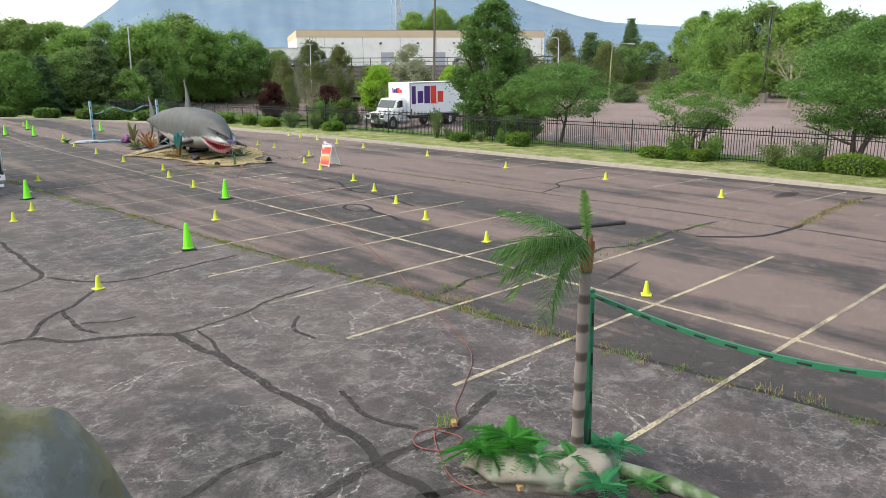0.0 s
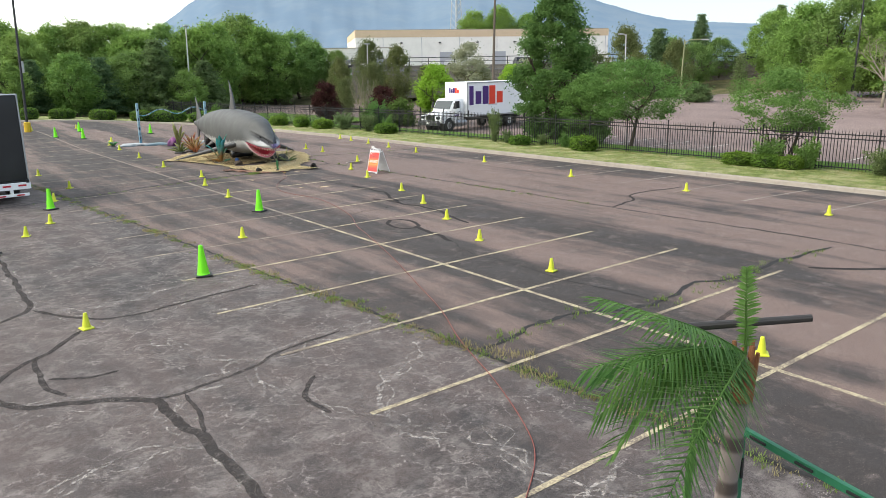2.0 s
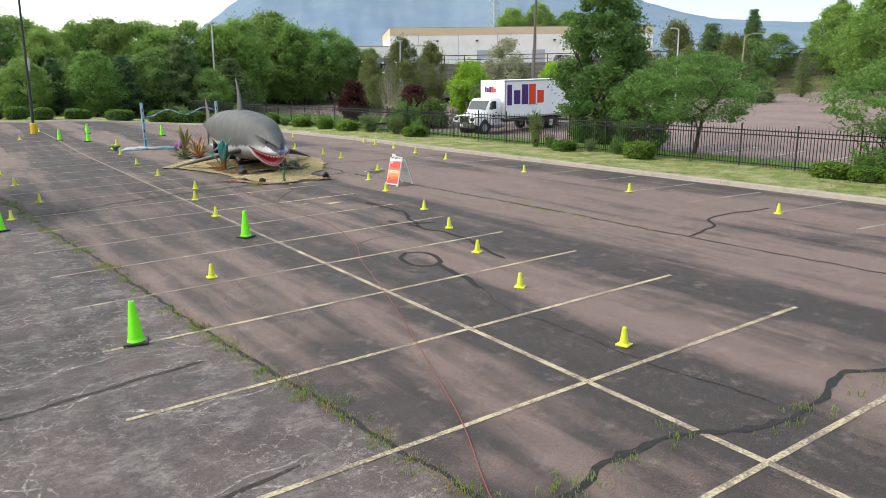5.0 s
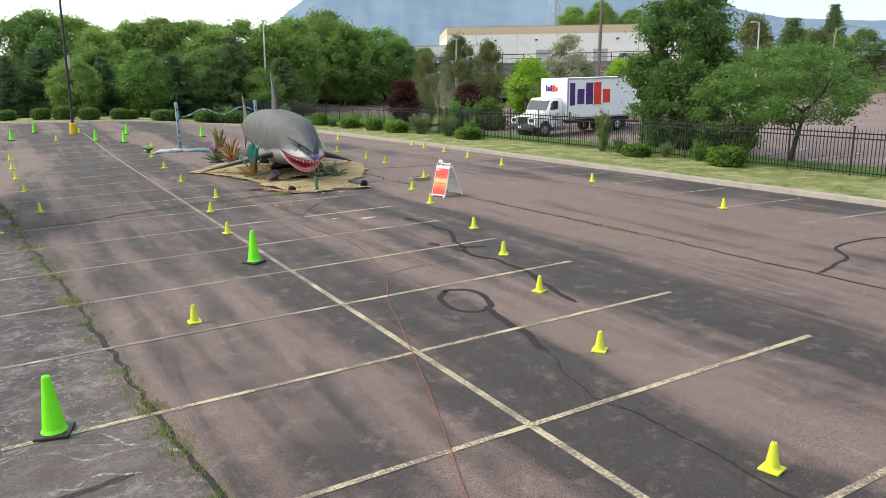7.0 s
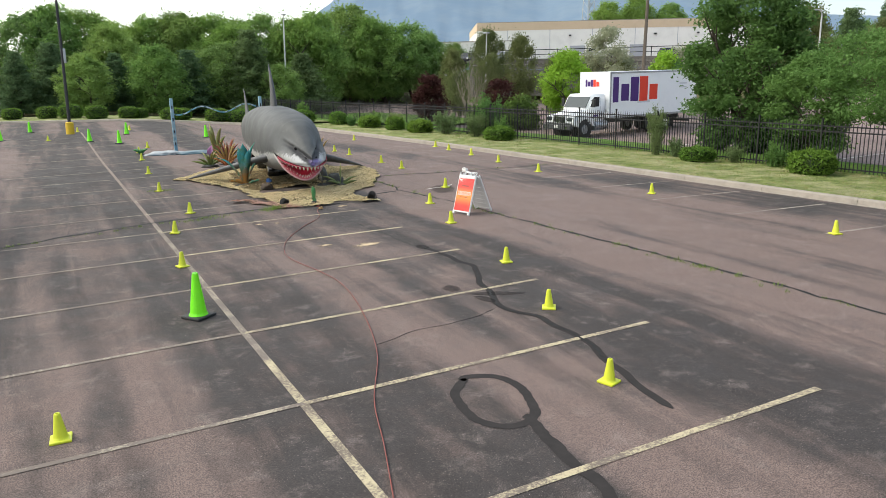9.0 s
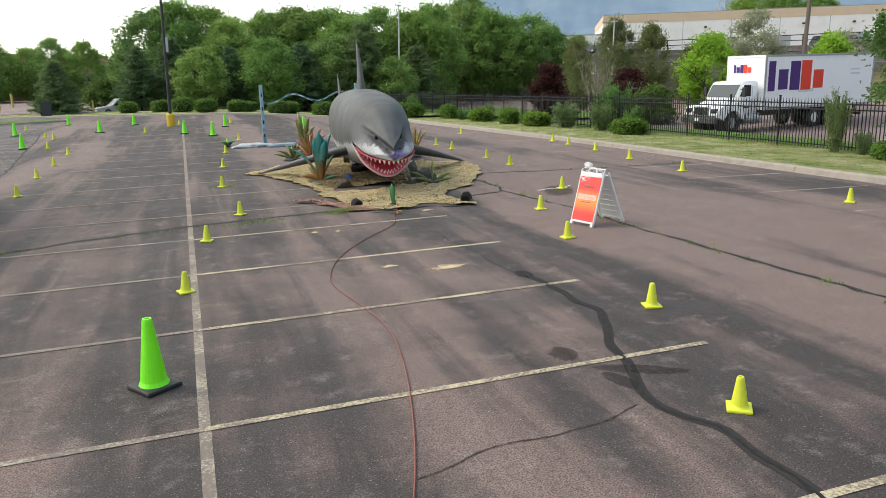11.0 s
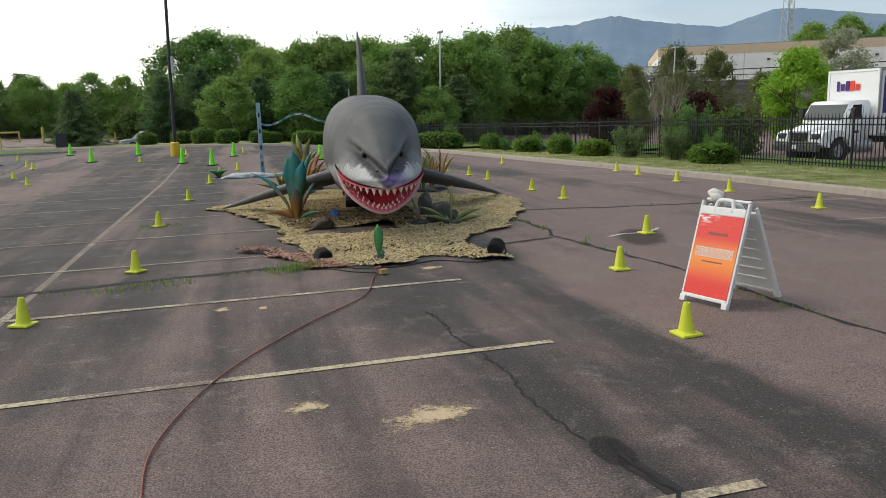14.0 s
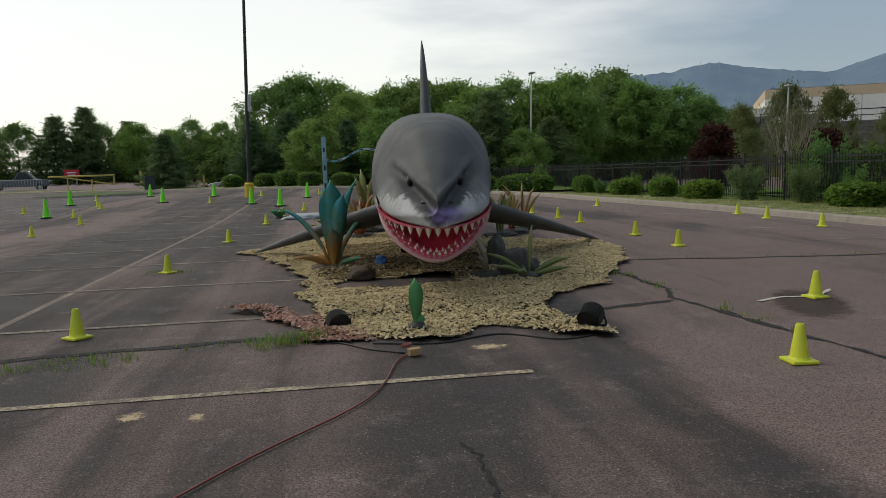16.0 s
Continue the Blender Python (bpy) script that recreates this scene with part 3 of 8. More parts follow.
ribbon("crack", [(-9, 21.2), (-5.5, 21.9), (-3.26, 22.3), (-1.43, 22.95), (0.75, 23.4), (3.2, 23.65), (5.9, 24.0), (7.5, 24.3)], 0.12, 0.0050, M_GAP, "open crack with grass in it", "crack", 0.5, 8, 0.1, 7)
ribbon("crack", [(7.6, 27.6), (8.2, 27.75), (11.5, 27.0), (15.3, 26.6)], 0.08, 0.0050, M_GAP, "thin weedy crack", "crack", 0.5, 8, 0.1, 8)
ribbon("tar_seal", [(8.67, 7.43), (10.0, 7.8), (10.6, 8.2), (11.45, 8.6), (13.8, 8.3)], 0.14, 0.0042, M_TAR, "dark sealed crack", "crack", 0.6, 8, 0.1, 9)
ribbon("tar_seal", [(4.70, 17.0), (4.74, 16.2), (4.76, 15.1), (4.36, 14.3), (4.15, 13.5), (3.90, 12.85), (4.06, 11.9), (4.05, 11.0), (3.80, 10.0), (3.5, 8.7)],
       0.17, 0.0042, M_TAR, "dark sealer over a winding crack", "crack", 0.18, 8, 0.12, 10)
ribbon("crack", [(4.35, 20.6), (4.46, 19.97), (4.49, 19.29), (4.46, 18.8), (4.51, 18.1), (4.6, 17.23)], 0.022, 0.0052, M_GAP, "thin winding crack", "crack", 0.8, 14, 0.10, 11)
ribbon("crack", [(4.66, 17.2), (4.70, 17.0), (4.74, 16.2), (4.76, 15.1), (4.36, 14.3), (4.15, 13.5), (3.90, 12.85), (4.06, 11.9), (4.05, 11.0), (3.80, 10.0)], 0.034, 0.0085, M_CREVICE, "open crack through the sealer", "crack", 0.8, 16, 0.12, 10)
ribbon("tar_seal", [(1.95, 10.62), (1.60, 10.20), (1.52, 9.60), (1.75, 9.28), (2.12, 9.40), (2.38, 9.95), (2.34, 10.42), (2.05, 10.64), (1.88, 10.60)], 0.17, 0.0042, M_TAR,
       "ring of dark crack sealer", "crack", 0.25, 8, 0.04, 12)
ribbon("tar_seal", [(2.10, 9.42), (1.92, 8.8), (1.80, 8.0), (1.66, 7.2)], 0.20, 0.0048, M_TAR, "tail of dark crack sealer", "crack", 0.35, 8, 0.08, 13)
ribbon("crack", [(1.7, 7.25), (1.4, 6.63), (1.2, 5.67), (1.25, 4.81), (1.32, 4.06), (1.21, 2.96), (1.5, 0.6)], 0.03, 0.0052, M_GAP, "thin crack", "crack", 0.8, 12, 0.12, 14)
ribbon("tar_seal", [(3.73, 12.63), (3.31, 12.51), (2.86, 12.47), (2.35, 12.48), (1.8, 12.32), (1.49, 12.23)], 0.034, 0.0042, M_TAR_OLD, "thin smear of crack sealer", "crack", 0.6, 8, 0.08, 15)
ribbon("tar_seal", [(-10.6, 4.1), (-9.6, 3.85), (-9.15, 3.18), (-8.54, 3.0), (-7.7, 2.35), (-7.68, 1.6), (-7.59, 0.53), (-7.57, -0.72), (-7.53, -2.05), (-7.59, -3.19), (-7.75, -4.1), (-7.6, -6.0)],
       0.25, 0.0042, M_TAR, "long band of dark crack sealer", "crack", 0.3, 8, 0.10, 18)
ribbon("tar_seal", [(-9.6, -3.9), (-8.69, -3.83), (-7.91, -3.73), (-7.2, -3.73), (-6.5, -3.71), (-5.2, -3.3)], 0.24, 0.0050, M_TAR, "band of dark crack sealer", "crack", 0.3, 8, 0.1, 19)
ribbon("tar_seal", [(-7.9, -4.6), (-7.5, -4.78), (-7.0, -5.01), (-6.58, -5.49), (-6.2, -7)], 0.22, 0.0042, M_TAR, "band of dark crack sealer", "crack", 0.3, 8, 0.1, 20)
ribbon("tar_seal", [(-9.67, 3.95), (-9.23, 4.77), (-8.84, 5.08), (-7.84, 6.2)], 0.17, 0.0050, M_TAR, "band of dark crack sealer", "crack", 0.4, 8, 0.1, 21)
ribbon("tar_seal", [(-8.72, 5.3), (-8.85, 4.3), (-8.7, 3.3)], 0.14, 0.0048, M_TAR, "band of dark crack sealer", "crack", 0.5, 8, 0.1, 22)
ribbon("tar_seal", [(-8.75, 4.15), (-8.25, 3.82), (-7.81, 3.85)], 0.13, 0.0048, M_TAR, "short smear of crack sealer", "crack", 0.5, 8, 0.06, 23)
ribbon("tar_seal", [(-8.1, 16.0), (-8.19, 12.81), (-8.24, 10.27), (-8.3, 8.4), (-8.7, 7.83), (-9.34, 7.54), (-11, 7.2)], 0.19, 0.0042, M_TAR, "curved band of dark crack sealer", "crack", 0.3, 8, 0.1, 24)
ribbon("tar_seal", [(-8.28, 8.1), (-7.48, 6.75), (-6.56, 6.49), (-5.37, 6.72), (-4.1, 6.86)], 0.16, 0.0050, M_TAR, "curved band of dark crack sealer", "crack", 0.4, 8, 0.1, 25)
ribbon("tar_seal", [(-7.7, 2.38), (-6.9, 2.40), (-6.2, 2.60), (-5.5, 2.9), (-4.2, 3.1)], 0.13, 0.0050, M_TAR, "thin band of dark crack sealer", "crack", 0.5, 8, 0.1, 26)
ribbon("tar_seal", [(-7.28, 2.25), (-7.36, 1.4), (-7.48, 0.95)], 0.10, 0.0058, M_TAR, "short smear of crack sealer", "crack", 0.5, 8, 0.06, 27)
ribbon("tar_seal", [(-5.51, 1.63), (-6.01, 1.02), (-5.95, 0.37)], 0.14, 0.0042, M_TAR, "short smear of crack sealer", "crack", 0.5, 8, 0.06, 28)
ribbon("tar_seal", [(-6.9, -1.7), (-7.0, -2.2), (-7.12, -2.68), (-6.82, -3.4)], 0.14, 0.0054, M_TAR, "short smear of crack sealer", "crack", 0.5, 8, 0.06, 29)
ribbon("tar_seal", [(-10.2, -2.9), (-9.75, -2.83), (-9.04, -2.65), (-8.44, -2.68)], 0.17, 0.0042, M_TAR, "short band of crack sealer", "crack", 0.4, 8, 0.06, 30)


# pale dust along the cracks of the older lot
old_cracks = [[(-10.6, 4.1), (-9.6, 3.85), (-9.15, 3.18), (-8.54, 3.0), (-7.7, 2.35), (-7.68, 1.6), (-7.59, 0.53), (-7.57, -0.72), (-7.53, -2.05), (-7.59, -3.19)], [(-8.1, 16.0), (-8.19, 12.81), (-8.24, 10.27), (-8.3, 8.4), (-7.48, 6.75), (-6.56, 6.49), (-5.37, 6.72), (-4.1, 6.86)],
              [(-7.7, 2.38), (-6.9, 2.40), (-6.2, 2.60), (-5.5, 2.9), (-4.2, 3.1), (-3.2, 3.3)], [(-9.6, -3.9), (-7.91, -3.73), (-6.5, -3.71), (-5.2, -3.3), (-4.0, -3.0)], [(-6.9, 4.9), (-6.6, 3.6), (-6.1, 2.7), (-6.3, 1.8), (-5.9, 0.4), (-5.2, -1.2)], [(-5.6, -0.6), (-5.0, 0.5), (-4.3, 1.0), (-3.4, 1.9)],
              [(-11, 8.3), (-8.7, 7.83), (-6.8, 7.6), (-5.0, 7.9), (-3.4, 7.2)], [(-9.5, 0.6), (-8.4, 0.9), (-7.6, 0.6)], [(-5.6, 5.8), (-4.6, 5.2), (-3.3, 5.4)], [(-4.8, -6.5), (-4.4, -4.5), (-4.9, -2.6), (-4.6, -1.2)]]
for i, line in enumerate(old_cracks):
    ribbon("dust_bloom", line, 0.85, 0.0022, M_BLOOM, "pale dust bloom beside an old crack", "stain", 0.5, 10, 0.25, 60 + i)
    for k in range(3):
        ribbon("crack_dust", [(x + 0.13 * math.sin(7 * y + k * 2 + i), y + 0.13 * math.cos(5 * x + 3 * k)) for x, y in line], 0.030 + 0.010 * k, 0.0028 + 0.0004 * k, M_CHALK, "pale dust lying in a hairline crack", "crack", 0.7, 16, 0.40, 80 + 4 * i + k)


def blot(name, x, y, rx, ry, material, label, turn=0.0, lift=0.0070):
    """A thin spill on the ground, a unit disc stretched to its size."""
    n = 32
    verts = [(0, 0, 0)] + [(1.25 * math.cos(2 * math.pi * i / n), 1.25 * math.sin(2 * math.pi * i / n), 0) for i in range(n)]
    ob = mesh(name, verts, [(0, 1 + i, 1 + (i + 1) % n) for i in range(n)], material)
    ob.matrix_world = Matrix.LocRotScale((x, y, ground_z(x, y) + lift), Euler((0, 0, turn)), (rx, ry, 1))
    return tagged(ob, label, "stain", "", "structure")


for x, y, rx, ry, turn in [(3.76, 17.95, 0.44, 0.22, 0.3), (2.93, 18.38, 0.22, 0.15, 0), (5.0, 22.75, 0.26, 0.14, 0), (2.30, 21.5, 0.17, 0.15, 0.5), (2.75, 21.4, 0.08, 0.13, 0)]:
    blot("sand_patch", x, y, rx, ry, M_SAND, "tan patch of spilled sand", turn)
for x, y, rx, ry, turn in [(8.80, 23.75, 1.15, 0.50, 1.12), (14.6, 0.8, 1.2, 0.4, 0), (1.6, -0.9, 1.3, 0.09, 0.2)]:
    blot("oil_stain", x, y, rx, ry, M_STAIN, "dark oil stain on asphalt", turn)
ribbon("tape_strip", [(8.30, 23.95), (8.7, 24.1), (9.05, 24.05), (9.5, 24.4)], 0.055, 0.009, M_TAPE, "pale strip of tape lying on the asphalt", "tape", 0.5, 8, 0.04, 41)

for x, y, rx, ry, turn in [(4.66, 17.05, 0.16, 0.26, 0), (3.68, 14.02, 0.19, 0.24, 0.1), (4.17, 13.36, 0.58, 0.14, -0.50), (3.86, 13.2, 0.13, 0.30, 0.2)]:
    blot("sealer_patch", x, y, rx, ry, M_PATCH, "dark irregular patch of crack sealer", turn)

# kerb
kerb_line = [Vector((kerb_x(y), y, 0)) for y in spread(-45, 52, 34)]
kerb_line += [Vector((14.3, 54.6, 0)), Vector((13.9, 57.3, 0)), Vector((12.9, 60.0, 0)), Vector((11.2, 62.6, 0))]
kerb_line += [Vector((x, far_y(x), 0)) for x in spread(9.0, -46, 20)]
kerb = root("kerb", Matrix(), "pale weathered concrete kerb along the verge", "kerb", kind="structure")
for a, b in zip(kerb_line, kerb_line[1:]):
    ahead = (b - a).normalized()
    out = Vector((ahead.y, -ahead.x, 0))
    a2, b2 = a + ahead * 0.006, b - ahead * 0.006
    profile = [(-0.16, 0.012), (-0.02, 0.004), (0.0, 0.12), (0.03, 0.15), (0.17, 0.155), (0.18, -0.1), (-0.16, -0.1)]
    verts = [tuple(Vector((p.x, p.y, ground_z(p.x, p.y) * (1 if p.x < 12 else 0.9))) + out * u + Vector((0, 0, h))) for p in (a2, b2) for u, h in profile]
    n = len(profile)
    faces = [(i, (i + 1) % n, n + (i + 1) % n, n + i) for i in range(n)] + [tuple(range(n))[::-1], tuple(range(n, 2 * n))]
    mesh("kerb_stone", verts, faces, M_CONCRETE, kerb)


def blades(name, spots, material, label, seed, category="weeds"):
    """Tufts of grass blades: spots of (x, y, z, radius, height, count)."""
    rnd = random.Random(seed)
    verts, faces = [], []
    for x, y, z, r, h, n in spots:
        for _ in range(n):
            a, d = rnd.random() * 6.283, r * math.sqrt(rnd.random())
            px, py = x + d * math.cos(a), y + d * math.sin(a)
            lean, turn, hh = rnd.uniform(0.1, 0.75), rnd.random() * 6.283, h * rnd.uniform(0.45, 1.1)
            w = 0.0035 + 0.016 * hh
            sx, sy = math.cos(turn + 1.571) * w, math.sin(turn + 1.571) * w
            mx, my = px + math.cos(turn) * hh * lean * 0.35, py + math.sin(turn) * hh * lean * 0.35
            tx, ty = px + math.cos(turn) * hh * lean, py + math.sin(turn) * hh * lean
            i = len(verts)
            verts += [(px - sx, py - sy, z), (px + sx, py + sy, z), (mx + sx * 0.8, my + sy * 0.8, z + hh * 0.6), (mx - sx * 0.8, my - sy * 0.8, z + hh * 0.6), (tx, ty, z + hh * (1 - 0.3 * lean))]
            faces += [(i, i + 1, i + 2, i + 3), (i + 3, i + 2, i + 4)]
    return tagged(mesh(name, verts, faces, material), label, category, "", "stuff")


rnd = random.Random(5)
spots, straw = [], []
for _ in range(1900):
    y = rnd.uniform(-14, 30)
    thick = 0.24 + 1.1 * step(y, -4, 2) * step(11 - y, 0, 3) * 0.35 + 0.9 * max(0.0, noise.noise((y * 0.9, 2.0, 0)) * 2)
    if rnd.random() < thick:
        big = rnd.random() ** 3
        spots.append((joint_x(y) + rnd.gauss(0, 0.10), y, 0.0, 0.05 + 0.09 * big, 0.024 + 0.058 * big, 9 + int(26 * big)))
        if rnd.random() < 0.35:
            straw.append(spots.pop())
for x, y in [(-2.95, 0.9), (-2.75, 0.35), (-2.7, 0.6), (-2.5, 0.1), (-2.95, -0.4), (-2.72, -2.6), (-2.8, -2.2), (-2.6, -2.9), (-2.2, -6.6), (-2.35, -6.1), (-3.3, 5.2), (-3.5, 7.4)]:
    straw.append((x, y, 0.0, 0.20, 0.11, 45))
for _ in range(90):
    t = rnd.random()
    x = -2.6 + 10.5 * t
    y = 0.95 if x < 0 else 0.45
    spots.append((x + rnd.gauss(0, 0.1), y + rnd.gauss(0, 0.14), 0.0, 0.07, rnd.uniform(0.05, 0.13), 9))
for _ in range(150):
    y = rnd.uniform(8, 27)
    if noise.noise((y * 0.8, 5.0, 0)) > -0.15:
        spots.append((7.6 + (27 - y) * 0.05 + rnd.gauss(0, 0.07), y, 0.0, 0.06, rnd.uniform(0.03, 0.10), 8))
for _ in range(34):
    x = rnd.uniform(8, 15.3)
    spots.append((x, 27.75 - (x - 8.2) * 0.16 + rnd.gauss(0, 0.07), 0.0, 0.12, rnd.uniform(0.03, 0.08), 6))
for _ in range(60):
    x = rnd.uniform(-6, 3)
    spots.append((x, 22.95 + x * 0.2 + rnd.gauss(0, 0.06), 0.0, 0.06, rnd.uniform(0.03, 0.08), 7))
for x, y in [(3.05, 23.35), (3.25, 23.42), (3.4, 23.5)]:
    spots.append((x, y, 0.0, 0.20, 0.13, 80))
for x, y in [(1.2, 23.0), (1.5, 23.05), (1.75, 23.1), (0.9, 22.95), (1.1, 29.05), (1.25, 28.9), (0.75, 29.0)]:
    spots.append((x, y, 0.0, 0.20, 0.07, 34))
spots.append((-6.45, -3.55, 0.0, 0.16, 0.16, 60))
for _ in range(130):
    t = rnd.random()
    straw.append((9.3 + 6.0 * t + rnd.gauss(0, 0.1), -1.72 + 0.36 * t + rnd.gauss(0, 0.10), 0.0, 0.08, rnd.uniform(0.05, 0.16), 9))
blades("weeds", spots, M_BLADE, "green weeds growing along the pavement joints", 6)
blades("dry_weeds", straw, M_STRAW, "dry straw-coloured weeds in the joint", 7)
lawn, dry = [], []
for _ in range(5200):
    y = rnd.uniform(-8, 58)
    x = rnd.uniform(kerb_x(y) + 0.25, fence_x(y) + 0.3)
    tall = 0.16 if x > fence_x(y) - 0.6 else 0.07
    (lawn if rnd.random() < 0.55 else dry).append((x, y, verge_z(x, y), 0.12, tall, 5))
blades("verge_grass", lawn, M_BLADE, "short green grass on the verge", 8, "grass")
blades("verge_dry_grass", dry, M_STRAW, "short dry grass on the verge", 9, "grass")

# ---------------------------------------------------------------- the shark statue
def table(rows):
    """A smooth function through rows of (x, y)."""
    xs, ys = zip(*rows)

    def f(v):
        return float(np.interp(v, xs, ys))

    def g(v, w=0.35):
        return (f(v - w) + 2 * f(v) + f(v + w)) / 4
    return g


def skin_material():
    n = Nodes("shark_skin")
    ax = n.axes()
    rag = n.noise(5.0, 7, 0.78, n.stretch(1.3, 1.6, 0.30))
    fine = n.noise(14, 5, 0.7)
    edge = n.math("ADD", ax["Z"], n.math("MULTIPLY", n.math("SUBTRACT", rag, 0.5), 0.70))
    # the pale belly ends higher on the head than on the flanks
    rise = n.map(ax["Y"], 1.9, 4.2, 0.22, 0.0)
    belly = n.map(n.math("SUBTRACT", edge, rise), 0.95, 1.05, 1.0, 0.0)
    # bare grey bridge of the snout between the nostrils
    side = n.math("ABSOLUTE", ax["X"])
    bridge = n.math("MULTIPLY", n.map(side, 0.34, 0.14), n.map(edge, 1.03, 1.13))
    belly = n.math("MULTIPLY", belly, n.math("SUBTRACT", 1.0, n.math("MULTIPLY", bridge, 0.9)))
    back = n.mix(n.noise(1.1, 6, 0.65), (0.058, 0.061, 0.061), (0.094, 0.096, 0.094))
    back = n.mix(n.map(n.noise(3.5, 6, 0.7), 0.52, 0.75, 0.0, 0.4), back, (0.128, 0.126, 0.121))
    pale = n.mix(fine, (0.33, 0.33, 0.33), (0.54, 0.54, 0.53))
    pale = n.mix(n.map(n.noise(5, 5, 0.7), 0.55, 0.72, 0, 0.45), pale, (0.16, 0.16, 0.17))
    col = n.mix(belly, back, pale)
    # lighter rubbed cheek outside the brow
    front = n.map(ax["Y"], 2.0, 1.2)
    cheek = n.math("MULTIPLY", n.math("MULTIPLY", front, n.map(ax["Z"], 1.42, 1.22)), n.map(side, 0.40, 0.55))
    col = n.mix(n.math("MULTIPLY", cheek, n.map(rag, 0.36, 0.60, 0.1, 0.65)), col, (0.27, 0.27, 0.26))
    # below the brow: painted-in shade plus dark mottling, over the eyes to the nostrils
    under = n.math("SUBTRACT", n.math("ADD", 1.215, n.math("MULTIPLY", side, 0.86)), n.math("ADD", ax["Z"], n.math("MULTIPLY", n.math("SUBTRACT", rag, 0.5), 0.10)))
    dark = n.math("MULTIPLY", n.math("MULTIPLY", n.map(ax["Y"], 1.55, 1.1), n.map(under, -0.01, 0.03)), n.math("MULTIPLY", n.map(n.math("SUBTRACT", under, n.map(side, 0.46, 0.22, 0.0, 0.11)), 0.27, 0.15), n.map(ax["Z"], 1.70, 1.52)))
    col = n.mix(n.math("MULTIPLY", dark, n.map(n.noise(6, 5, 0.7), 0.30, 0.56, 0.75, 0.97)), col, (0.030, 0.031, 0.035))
    # violet light on the snout, put into the skin's colour
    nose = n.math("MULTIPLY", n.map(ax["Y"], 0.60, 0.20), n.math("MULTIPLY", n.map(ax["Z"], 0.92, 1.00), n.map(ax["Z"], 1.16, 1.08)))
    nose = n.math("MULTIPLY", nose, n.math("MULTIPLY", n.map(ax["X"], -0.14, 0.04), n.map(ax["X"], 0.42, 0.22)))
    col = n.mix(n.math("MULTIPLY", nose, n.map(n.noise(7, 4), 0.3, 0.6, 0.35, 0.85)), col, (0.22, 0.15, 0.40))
    n.bump(n.noise(2.6, 2, 0.5), 0.25, 0.03)
    return n.done(col, n.map(n.noise(1.5, 2), 0.3, 0.7, 0.55, 0.68), 0.0, 0.35)


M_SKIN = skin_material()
M_GUM = plain("gum_pink", (0.62, 0.095, 0.155), 0.35, 0, 0.5, 7, 0.5)
M_MOUTH = plain("mouth_red", (0.60, 0.050, 0.085), 0.4, 0, 0.5, 4, 0.4)
M_TOOTH = plain("tooth_ivory", (0.74, 0.70, 0.58), 0.35, 0, 0.3, 12)
M_EYE = plain("eye_black", (0.010, 0.010, 0.011), 0.12, 0, 0.1)


